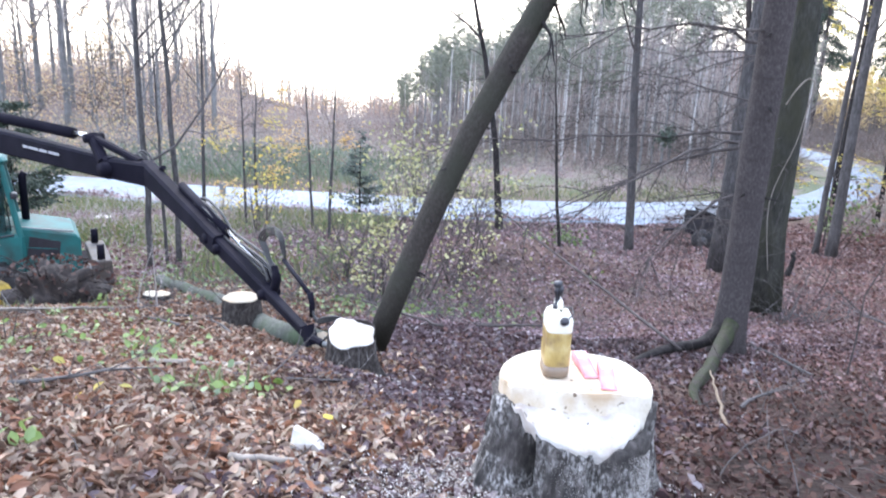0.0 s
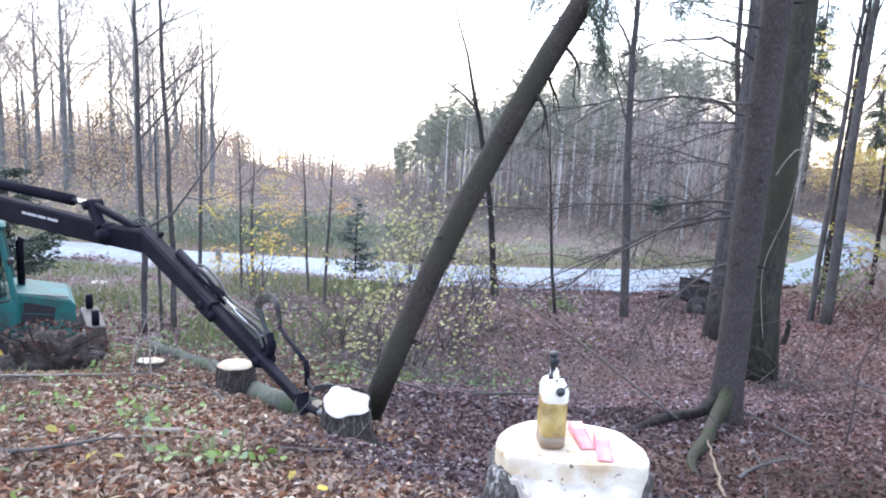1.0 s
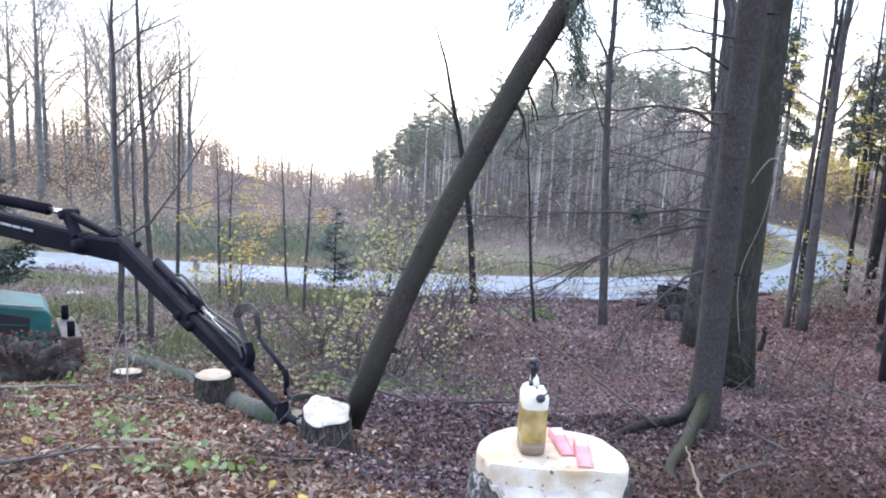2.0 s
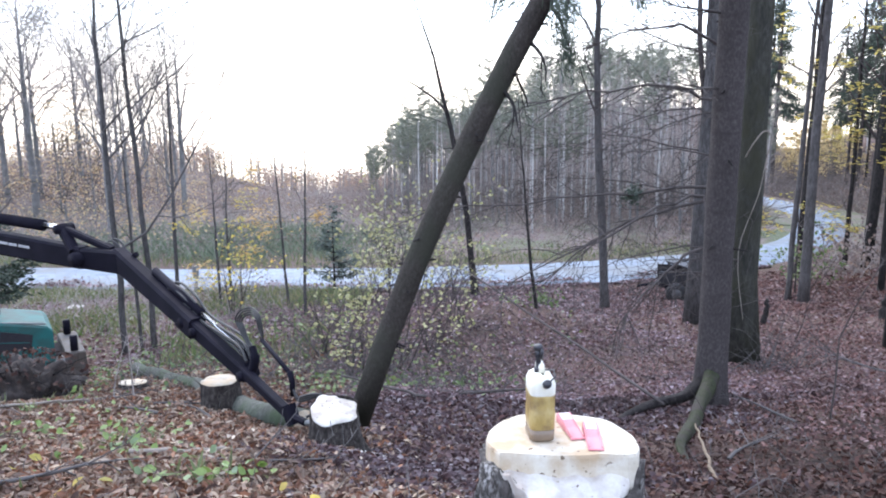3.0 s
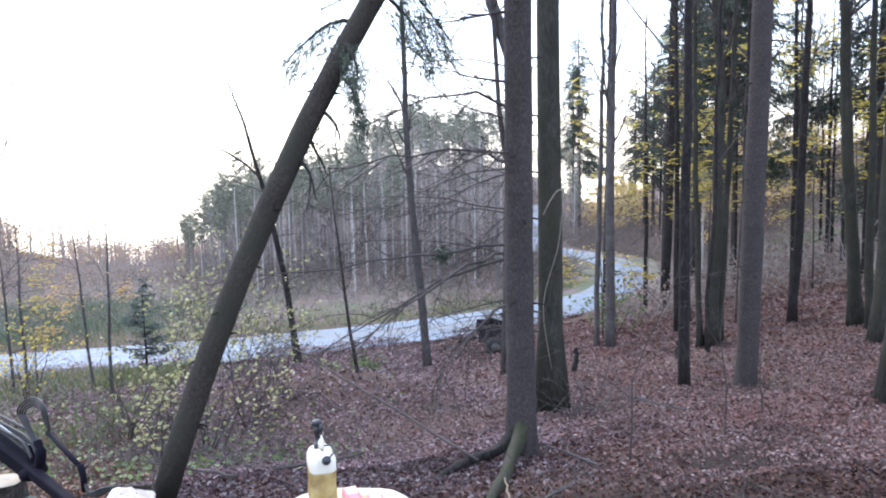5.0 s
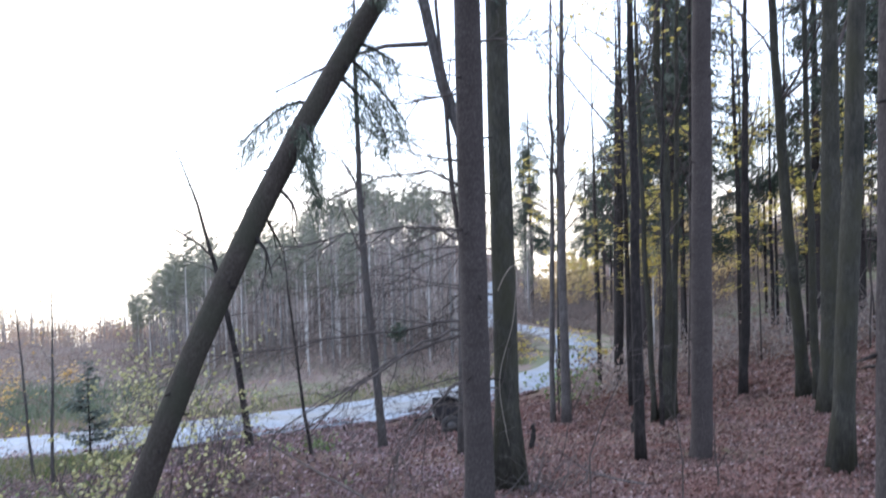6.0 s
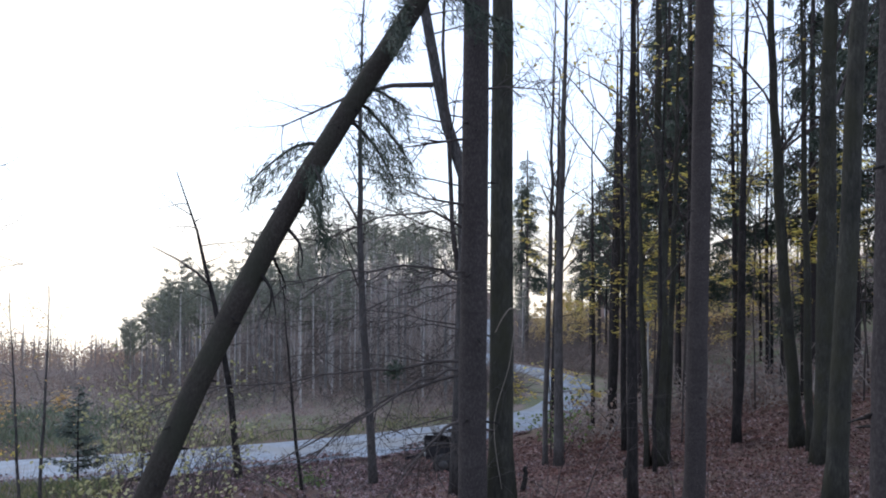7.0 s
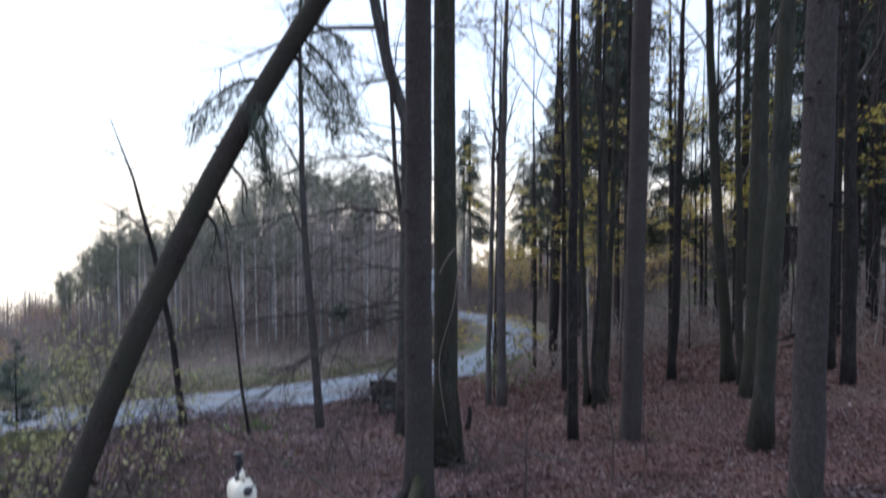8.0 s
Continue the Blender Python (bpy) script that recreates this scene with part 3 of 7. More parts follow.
# ---- trees ----
def limb(g, tips, p, d, length, r, kids, rg, bend=0.0, crook=0.25, sides=5, spread=0.75, thin=0.0035):
    """A tapered limb that carries smaller ones; tips gathers points for leaves."""
    far = thin > 0.009
    n = 5 if len(kids) > 1 else (4 if kids else 3)
    if far:
        n = 4 if len(kids) > 1 else (3 if kids else 2)
        sides = 4 if len(kids) > 1 else 3
    d = d.normalized()
    pts, rad = [p.copy()], [r]
    for i in range(n):
        d = (d + Vector((rg.gauss(0, crook), rg.gauss(0, crook), rg.gauss(0, crook) + bend)) * 0.5).normalized()
        p = p + d * (length / n)
        pts.append(p.copy())
        rad.append(max(thin * 0.6, r * (1 - 0.85 * (i + 1) / n)))
    g.tube(pts, rad, sides, cap=False)
    if kids:
        for k in range(kids[0]):
            s = (k + 0.6 + rg.uniform(-0.3, 0.3)) / kids[0] * 0.8 + 0.2
            i = min(n - 1, int(s * n))
            q = pts[i].lerp(pts[i + 1], s * n - i if s * n - i < 1 else 1)
            base = (pts[i + 1] - pts[i]).normalized()
            off = Vector((rg.gauss(0, 1), rg.gauss(0, 1), rg.gauss(0, 0.8)))
            off = (off - base * off.dot(base)).normalized()
            limb(g, tips, q, base * (1 - spread * 0.5) + off * spread, length * rg.uniform(0.35, 0.62) * (1.15 - 0.5 * s), max(thin, rad[i] * 0.58), kids[1:], rg, bend, crook, max(3, sides - 1), spread, thin)
    else:
        tips += pts[1:]


def trunk_path(x, y, z, lean, height, n, rg, wave=0.02, bow=0.0):
    pts = []
    ox = oy = 0.0
    for i in range(n + 1):
        h = height * i / n
        if i > 1:
            ox += rg.gauss(0, wave) * height / n
            oy += rg.gauss(0, wave) * height / n
        pts.append(Vector((x + lean * h + ox + bow * math.sin(math.pi * i / n), y + oy, z - 0.25 + h)))
    return pts


def spray_points(pts, rg, per_m, hang, width, dip=-0.5):
    """Points and directions of needle sprays that hang from a bough."""
    at, aim = [], []
    for a, b in zip(pts[:-1], pts[1:]):
        L = (b - a).length
        for _ in range(max(1, int(L * per_m))):
            p = a.lerp(b, rg.random())
            drop = rg.random() ** 1.5 * hang
            side = Vector((rg.gauss(0, width), rg.gauss(0, width), 0))
            at.append(p + side - Vector((0, 0, drop)))
            dv = (b - a).normalized() * 0.8 + Vector((0, 0, dip - drop)) + side
            aim.append(dv.normalized())
    return at, aim


def conifer_crown(parent, path, rad, z0, z1, reach, step, rg, per_m=26, hang=0.3, leaf=0.10, mat=None, bare=0.0, seed=1, droop=-0.12, name="crown", long=3.0, dome=False, wood=None):
    """Whorls of drooping boughs with needle sprays between the heights z0 and z1 of a trunk."""
    g, at, aim = Geo(), [], []
    top = path[-1].z
    h = z0
    while h < z1:
        i = max(0, min(len(path) - 2, int((h - path[0].z) / (top - path[0].z) * (len(path) - 1))))
        f = (h - path[i].z) / max(0.01, path[i + 1].z - path[i].z)
        c = path[i].lerp(path[i + 1], f)
        fall = 1 - 0.8 * (h - z0) / max(0.1, z1 - z0)
        if dome:
            fall = 0.25 + 0.75 * math.sin(math.pi * min(1, 0.12 + 0.86 * (h - z0) / (z1 - z0))) ** 0.7
        for k in range(rg.randint(3, 4)):
            a = rg.uniform(0, 2 * math.pi)
            L = reach * fall * rg.uniform(0.6, 1.1)
            d = Vector((math.cos(a), math.sin(a), rg.uniform(-0.05, 0.2)))
            pts, p = [c.copy()], c.copy()
            for j in range(5):
                d = (d + Vector((rg.gauss(0, 0.1), rg.gauss(0, 0.1), droop + 0.06 * j))).normalized()
                p = p + d * (L / 5)
                pts.append(p.copy())
            r0 = 0.012 + 0.010 * L
            g.tube(pts, [r0 * (1 - 0.8 * j / 5) for j in range(6)], 3 if dome else 4, cap=False)
            if rg.random() >= bare:
                s, m = spray_points(pts[1:], rg, per_m, hang, 0.07 + 0.04 * L, 0.35 if dome else -0.5)
                at += s
                aim += m
        h += step * rg.uniform(0.7, 1.3)
    tagged(part("branchwork", g, wood or M_DARKBARK, parent), kind="stuff")
    if at:
        child(name, leaf_mesh(name, mat or M_NEEDLE, at, leaf, long=long, aim=np.array(aim), seed=seed), parent)


def stubs(g, path, rad, rg, count, lo, hi, length):
    """Dead branch stumps on a spruce trunk."""
    for _ in range(count):
        s = rg.uniform(lo, hi) * (len(path) - 1)
        i = int(s)
        c = path[i].lerp(path[i + 1], s - i)
        a = rg.uniform(0, 2 * math.pi)
        d = Vector((math.cos(a), math.sin(a), rg.uniform(-0.3, 0.15)))
        r = rad[i] * 0.93
        L = rg.uniform(0.25, 1.0) * length
        g.tube([c + d * r * 0.8, c + d * (r + L * 0.5) + Vector((0, 0, -0.02 * L)), c + d * (r + L) + Vector((0, 0, -0.1 * L))], [0.014, 0.010, 0.004], 5)


def spruce(x, y, lean, r, height, seed, label, flare=0.5, crown_from=0.5, reach=2.2, sides=20, near=True, group="", ph=0.0, per_m=22, hang=0.3, droop=-0.12):
    rg = random.Random(seed)
    z = gz(x, y)
    t = thing("spruce_tree", x, y, z, label, "tree", group)
    n = 22 if near else 12
    path = trunk_path(0, 0, 0, lean, height, n, rg, 0.006)
    rad = [r * (1 - 0.72 * (i / n) ** 1.2) for i in range(n + 1)]
    fine = []
    frad = []
    for i in range(n):
        k = 6 if (near and i < 3) else (2 if near else 1)
        for j in range(k):
            fine.append(path[i].lerp(path[i + 1], j / k))
            frad.append(rad[i] + (rad[i + 1] - rad[i]) * j / k)
    fine.append(path[-1])
    frad.append(rad[-1])
    part("trunk", Geo().tube(fine, frad, sides, flare=flare, wob=0.09, ph=ph), M_SPRUCE, t)
    if near:
        g = Geo()
        stubs(g, path, rad, rg, 46, 0.06, 0.55, 0.16)
        tagged(part("stub_growth", g, M_DARKBARK, t, "short dead branch stubs"), kind="stuff")
    conifer_crown(t, path, rad, height * crown_from, height * 0.97, reach, 0.42 if near else 0.55, rg, seed=seed, bare=0.15, per_m=per_m * 1.6, leaf=0.05, long=5, hang=hang, droop=droop)
    return t


def broadleaf(x, y, lean, r, height, seed, label, bark, limbs=12, low=0.35, kids=(5, 3), twig=None, leaves=None, leaf=0.07, leaf_share=0.5, up=1.05, reach=0.25, group="", name="bare_tree", flare=0.35, sides=14, bow=0.0, wave=0.03, z=None, thin=0.0045, bend=0.05):
    rg = random.Random(seed)
    z = gz(x, y) if z is None else z
    t = thing(name, x, y, z, label, "tree", group)
    n = 16
    path = trunk_path(0, 0, 0, lean, height, n, rg, wave, bow)
    rad = [max(0.008, r * (1 - 0.92 * (i / n) ** 1.5)) for i in range(n + 1)]
    part("trunk", Geo().tube(path, rad, sides, flare=flare, wob=0.08, ph=seed), bark, t)
    g, tips = Geo(), []
    for k in range(limbs):
        s = low + (0.98 - low) * (k + rg.uniform(0, 0.8)) / limbs
        i = min(n - 1, int(s * n))
        a = rg.uniform(0, 2 * math.pi)
        d = Vector((math.cos(a), math.sin(a), up + rg.uniform(-0.2, 0.3)))
        limb(g, tips, path[i].copy(), d, height * reach * (1.15 - 0.75 * s) * rg.uniform(0.7, 1.2), max(thin * 1.5, rad[i] * (0.5 if thin > 0.006 else 0.34)), kids, rg, bend, thin=thin)
    part("crown", g, twig or bark, t)
    if leaves:
        pts = [p + Vector((rg.gauss(0, 0.06), rg.gauss(0, 0.06), rg.gauss(0, 0.05))) for p in tips for _ in range(2) if rg.random() < leaf_share]
        if pts:
            child("leaves", leaf_mesh("leaves", leaves, pts, leaf, flat=0.6, seed=seed), t, "sparse autumn leaves")
    return t


# trunks close by
spruce(2.695, 7.9, 0.004, 0.150, 28, 11, "large grey spruce with dead stubs and a mossy root", flare=1.1, crown_from=0.5, ph=2.2, sides=26)
spruce(8.40, 12.51, 0.022, 0.188, 32, 12, "large grey spruce on the leafy slope", flare=0.35, crown_from=0.5)
spruce(4.02, 3.92, 0.02, 0.106, 19, 13, "slim grey spruce with many branch scars", flare=0.3, crown_from=0.55)
broadleaf(4.30, 11.35, -0.001, 0.185, 24, 14, "thick mossy green beech trunk", M_BEECH, limbs=9, low=0.5, kids=(6, 4), twig=M_TWIG, sides=22, flare=0.9, name="beech_tree", wave=0.008)
broadleaf(7.24, 12.6, -0.014, 0.095, 13, 15, "slender dark young tree on the leafy slope", M_DARKBARK, limbs=12, low=0.45, kids=(4, 3), twig=M_TWIG, leaves=M_YELLOW, leaf=0.075, leaf_share=0.3, wave=0.012)
broadleaf(9.17, 19.93, 0.015, 0.13, 15, 16, "tall bare grey tree beside its twin", M_SUNBARK, limbs=16, low=0.38, kids=(5, 3), twig=M_TWIG, name="bare_tree", wave=0.02, up=2.3, reach=0.17)
broadleaf(8.95, 20.3, 0.017, 0.075, 14, 17, "thinner bare grey twin tree", M_SUNBARK, limbs=14, low=0.4, kids=(5, 3), twig=M_TWIG, wave=0.022, up=2.3, reach=0.17)
broadleaf(4.03, 19.3, -0.03, 0.105, 13, 18, "slim bare tree with a sweeping foot", M_SAPBARK, limbs=18, low=0.42, kids=(5, 3), twig=M_TWIG, up=1.6, reach=0.16, wave=0.024, bow=-0.15)
broadleaf(1.81, 14.99, -0.09, 0.035, 4.2, 19, "thin bare sapling on the leaf mound", M_DARKBARK, limbs=8, low=0.4, kids=(3,), twig=M_TWIG, sides=8)
broadleaf(10.5, 17.05, -0.016, 0.125, 18, 20, "mossy dark tree of several stems", M_BEECH, limbs=10, low=0.4, kids=(5, 3), twig=M_TWIG, leaves=M_YELLOW, leaf=0.09, leaf_share=0.4, flare=1.3, name="beech_tree", wave=0.034)
broadleaf(10.72, 17.2, 0.012, 0.085, 15, 21, "mossy side stem by the many-stemmed tree", M_BEECH, limbs=9, low=0.4, kids=(5, 3), twig=M_TWIG, flare=1.0, name="beech_tree", wave=0.036, bow=0.18)
broadleaf(10.28, 17.25, -0.03, 0.07, 14, 35, "thin mossy stem by the many-stemmed tree", M_BEECH, limbs=8, low=0.4, kids=(4, 3), twig=M_TWIG, flare=1.0, name="beech_tree", wave=0.025)
broadleaf(9.9, 16.3, 0.02, 0.05, 12, 36, "slender dark stem beside the many-stemmed tree", M_DARKBARK, limbs=8, low=0.4, kids=(4, 3), twig=M_TWIG, wave=0.03)
broadleaf(14.41, 26.74, 0.02, 0.17, 15, 22, "dark straight tree with yellow sprays", M_DARKBARK, limbs=10, low=0.3, kids=(4, 3), twig=M_TWIG, leaves=M_YELLOW, leaf=0.09, leaf_share=0.06, wave=0.01)
broadleaf(12.9, 17.44, 0.022, 0.115, 14, 23, "dark slender tree in the deep wood", M_DARKBARK, limbs=10, low=0.45, kids=(4, 3), twig=M_TWIG, wave=0.024)
broadleaf(13.28, 15.63, -0.043, 0.145, 16, 24, "mossy beech with a curved foot", M_BEECH, limbs=9, low=0.4, kids=(5, 3), twig=M_TWIG, leaves=M_YELLOW, leaf_share=0.35, name="beech_tree", flare=0.8, bow=-0.35, wave=0.022)
broadleaf(13.15, 15.11, -0.03, 0.095, 13, 25, "thin mossy beech stem", M_BEECH, limbs=9, low=0.4, kids=(4, 3), twig=M_TWIG, name="beech_tree", wave=0.015)
broadleaf(12.44, 13.88, 0.003, 0.22, 17, 26, "straight mossy beech trunk", M_BEECH, flare=0.7, limbs=9, low=0.45, kids=(5, 3), twig=M_TWIG, name="beech_tree", wave=0.018)
broadleaf(7.53, 8.22, 0.05, 0.13, 17, 27, "leaning mossy beech on a leaf mound", M_BEECH, limbs=9, low=0.5, kids=(5, 3), twig=M_TWIG, name="beech_tree", flare=0.7, wave=0.02, sides=20)
broadleaf(15.11, 14.36, 0.009, 0.105, 13, 28, "slender dark tree in the deep wood", M_DARKBARK, limbs=10, low=0.4, kids=(4, 3), twig=M_TWIG)
broadleaf(14.06, 12.89, 0.004, 0.15, 15, 29, "dark upright tree in the deep wood", M_DARKBARK, limbs=10, low=0.4, kids=(4, 3), twig=M_TWIG, wave=0.024)
broadleaf(15.19, 28.18, 0.01, 0.18, 15, 30, "dark tree beside the bend of the road", M_DARKBARK, limbs=10, low=0.35, kids=(5, 3), twig=M_TWIG, leaves=M_YELLOW, leaf=0.1, leaf_share=0.08, wave=0.01)
broadleaf(12.3, 27.2, 0.018, 0.14, 14, 31, "dark bare tree near the road bend", M_DARKBARK, limbs=10, low=0.4, kids=(5, 3), twig=M_TWIG, wave=0.01)

# saplings on the slope towards the road
broadleaf(-5.72, 14.07, -0.001, 0.06, 8.5, 41, "slim bare sapling with upswept limbs", M_SAPBARK, limbs=11, low=0.30, kids=(5, 3), twig=M_SAPTWIG, up=0.45, reach=0.46, thin=0.0075, wave=0.035, sides=8, bend=0.24)
broadleaf(-5.45, 14.17, -0.017, 0.033, 5.2, 42, "thin bare sapling beside taller ones", M_SAPBARK, limbs=8, low=0.45, kids=(3, 2), twig=M_SAPTWIG, up=1.0, reach=0.22, sides=8)
broadleaf(-5.21, 14.14, -0.022, 0.055, 9.0, 43, "slim bare sapling with a forked top", M_SAPBARK, limbs=11, low=0.34, kids=(5, 3), twig=M_SAPTWIG, up=0.55, reach=0.42, thin=0.0075, wave=0.03, sides=8, bend=0.22)
broadleaf(-7.0, 21.0, 0.015, 0.055, 7.6, 44, "straight thin tree near the road", M_SAPBARK, limbs=10, low=0.35, kids=(4, 2), twig=M_SAPTWIG, up=0.9, reach=0.22, sides=8, wave=0.012)
broadleaf(-5.73, 20.52, -0.03, 0.037, 4.6, 45, "thin sapling with yellow leaves", M_SAPBARK, limbs=9, low=0.3, kids=(3, 2), twig=M_SAPTWIG, up=0.8, reach=0.25, sides=7)
broadleaf(-6.04, 22.75, 0.002, 0.041, 5.0, 46, "thin sapling with yellow leaves", M_SAPBARK, limbs=9, low=0.3, kids=(3, 2), twig=M_SAPTWIG, up=0.8, reach=0.25, sides=7)
broadleaf(-3.83, 19.86, -0.05, 0.036, 5.0, 47, "thin bare sapling with a few yellow leaves", M_SAPBARK, limbs=9, low=0.25, kids=(4, 2), twig=M_SAPTWIG, leaves=M_GOLD, leaf=0.06, leaf_share=0.10, up=0.75, reach=0.27, sides=7)
broadleaf(-3.07, 17.68, 0.02, 0.038, 4.8, 48, "thin bare sapling with a few yellow leaves", M_SAPBARK, limbs=9, low=0.3, kids=(4, 2), twig=M_SAPTWIG, leaves=M_GOLD, leaf=0.06, leaf_share=0.10, up=0.75, reach=0.27, sides=7)


def level_sprays(x, y, spots, mat, seed):
    """Flat sprays of autumn leaves on thin level twigs: (height, bearing, length)."""
    t = [o for o in scene.objects if o.name.startswith("bare_tree") and abs(o.location.x - x) < 0.01 and abs(o.location.y - y) < 0.01][0]
    rg = random.Random(seed)
    for h, ang, length in spots:
        g, tips = Geo(), []
        d = Vector((math.cos(radians(ang)), math.sin(radians(ang)), rg.uniform(-0.05, 0.2)))
        limb(g, tips, Vector((0, 0, h)), d, length, 0.010, (5, 3), rg, -0.02, crook=0.12, sides=4, spread=0.8)
        spray = part("spray", g, M_SAPTWIG, t, "level twig of autumn leaves")
        pts = [p + Vector((rg.gauss(0, 0.07), rg.gauss(0, 0.07), rg.gauss(0, 0.025))) for p in tips for _ in range(2)]
        child("leaves", leaf_mesh("leaves", mat, pts, 0.068, flat=0.8, seed=seed + int(h * 10)), spray)


level_sprays(-5.73, 20.52, [(0.7, 200, 0.7), (1.0, 20, 0.8), (1.9, 190, 0.9), (2.0, 10, 0.7), (2.6, 30, 0.9)], M_YELLOW, 71)
level_sprays(-6.04, 22.75, [(1.0, 180, 0.9), (1.7, 350, 1.1), (2.5, 20, 1.2), (2.7, 200, 1.0), (3.3, 340, 1.1), (3.6, 10, 0.8)], M_GOLD, 72)
level_sprays(-3.83, 19.86, [(1.8, 190, 1.0), (2.3, 170, 0.8)], M_GOLD, 73)
level_sprays(-3.07, 17.68, [(2.2, 20, 0.5)], M_GOLD, 74)


def forked_tree():
    """Dark crooked tree by the road, with a forked bare top."""
    x, y = 1.03, 23.2
    z = gz(x, y)
    t = thing("bare_tree", x, y, z, "dark crooked tree with a forked bare top", "tree")
    main = [(0, 0, -0.2), (-0.15, 0, 1.2), (-0.28, 0, 2.5), (-0.5, 0, 3.7), (-0.72, 0, 4.9), (-1.0, 0.1, 6.0), (-1.2, 0.1, 6.9), (-1.75, 0.1, 8.5)]
    part("trunk", Geo().tube(main, [0.10, 0.09, 0.085, 0.075, 0.065, 0.05, 0.035, 0.012], 12, flare=0.4), M_DARKBARK, t)
    g, tips, rg = Geo(), [], random.Random(5)
    g.tube([(-0.86, 0, 5.4), (-1.2, 0, 5.75), (-1.7, 0, 6.1), (-2.35, 0, 6.45)], [0.04, 0.035, 0.025, 0.01], 7)
    for k in range(13):
        i = rg.randint(2, 6)
        p = Vector(main[i]).lerp(Vector(main[i + 1]), rg.random())
        a = rg.uniform(0, 6.28)
        limb(g, tips, p, Vector((math.cos(a), math.sin(a), rg.uniform(-0.1, 0.6))), rg.uniform(0.6, 1.6), 0.016, (4, 2), rg)
    part("crown", g, M_TWIG, t)


def crooked_beech():
    """Slender beech behind the large spruce, bent to the side higher up, with a long side limb."""
    x, y = 4.95, 15.5
    z = gz(x, y)
    t = thing("beech_tree", x, y, z, "dark beech whose stem bends aside above a fork", "tree")
    bend = [(0, 0, -0.2), (0.02, 0, 1.6), (0.06, 0, 3.2), (0.1, 0, 4.8), (0.12, 0.1, 6.4), (-0.22, 0.2, 7.45), (-0.44, 0.25, 8.5), (-0.72, 0.3, 10.0), (-0.9, 0.3, 12), (-1.0, 0.3, 14)]
    part("trunk", Geo().tube(bend, [0.15, 0.14, 0.135, 0.13, 0.125, 0.12, 0.11, 0.10, 0.07, 0.02], 14, flare=0.4, wob=0.06), M_SAPBARK, t)
    g, tips, rg = Geo(), [], random.Random(9)
    g.tube([(0.05, 0.05, 4.0), (-0.12, 0.1, 5.4), (-0.2, 0.1, 7.0), (-0.35, 0.1, 9.0), (-0.3, 0.1, 11)], [0.055, 0.05, 0.045, 0.035, 0.015], 8)
    arm = [Vector(p) for p in ((-0.52, 0.2, 8.25), (-1.35, 0.3, 8.2), (-2.2, 0.45, 7.95), (-3.5, 0.6, 7.3))]
    g.tube(arm, [0.055, 0.045, 0.03, 0.012], 8)
    for k in range(12):
        i = rg.randint(0, 2)
        p = arm[i].lerp(arm[i + 1], rg.random())
        limb(g, tips, p, Vector((rg.gauss(-0.5, 0.6), rg.gauss(0, 0.6), rg.gauss(-0.2, 0.5))), rg.uniform(0.5, 1.3), 0.012, (4, 2), rg, -0.05)
    for k in range(18):
        i = rg.randint(3, 7)
        p = Vector(bend[i]).lerp(Vector(bend[i + 1]), rg.random())
        a = rg.uniform(0, 6.28)
        limb(g, tips, p, Vector((math.cos(a), math.sin(a), rg.uniform(-0.2, 0.5))), rg.uniform(0.8, 2.2), 0.02, (5, 3), rg)
    part("crown", g, M_TWIG, t)


def low_branches():
    """Long dead boughs that reach out from the mossy beech over the hollow."""
    bx, by = 4.30, 11.35
    bz = gz(bx, by)
    boughs = [
        [(3.95, 11.38, 0.16), (2.69, 11.43, 0.10), (1.22, 11.38, -0.05), (-0.59, 11.04, -0.14)],
        [(3.95, 11.35, 0.06), (2.57, 10.94, -0.2), (1.55, 10.43, -0.63), (0.45, 10.0, -1.05)],
        [(3.95, 11.3, 0.1), (2.9, 10.8, -0.05), (1.9, 10.4, -0.5), (1.1, 10.2, -1.0)],
        [(4.0, 11.3, 1.3), (3.0, 11.0, 1.55), (1.9, 10.9, 1.5), (0.8, 10.8, 1.2)],
        [(4.0, 11.3, 1.9), (3.1, 10.9, 2.3), (2.2, 10.7, 2.2), (1.3, 10.6, 1.8)],
        [(4.0, 11.3, -0.6), (3.3, 10.9, -0.7), (2.7, 10.5, -1.1), (2.3, 10.2, -1.5)],
    ]
    rg = random.Random(31)
    t = [o for o in scene.objects if o.name.startswith("beech_tree") and abs(o.location.x - bx) < 0.01][0]
    for b in boughs:
        g, tips = Geo(), []
        pts = [Vector(p) - Vector((bx, by, bz)) for p in b]
        fine = []
        for i in range(3):
            for k in range(4):
                fine.append(pts[i].lerp(pts[i + 1], k / 4) + Vector((rg.gauss(0, 0.02), rg.gauss(0, 0.02), rg.gauss(0, 0.02))))
        fine.append(pts[-1])
        g.tube(fine, [0.027 * (1 - 0.85 * i / 12) for i in range(13)], 6)
        for k in range(14):
            i = rg.randint(1, 11)
            d = (fine[i + 1] - fine[i]).normalized()
            limb(g, tips, fine[i].copy(), d + Vector((rg.gauss(0, 0.5), rg.gauss(0, 0.5), rg.gauss(-0.15, 0.45))), rg.uniform(0.4, 1.3), 0.009, (4, 2), rg, -0.04, sides=4)
        part("bough", g, M_TWIG, t, "long dead drooping bough")
    rgk = random.Random(3)
    pts = [Vector((2.69, 11.43, 0.06)) - Vector((bx, by, bz)) + Vector((rgk.gauss(0, 0.07), rgk.gauss(0, 0.05), rgk.gauss(-0.02, 0.07))) for _ in range(140)]
    child("needle_tuft", leaf_mesh("needle_tuft", M_NEEDLE, pts, 0.03, long=3, seed=4), t, "dark tuft caught on the bough")["kind"] = "stuff"


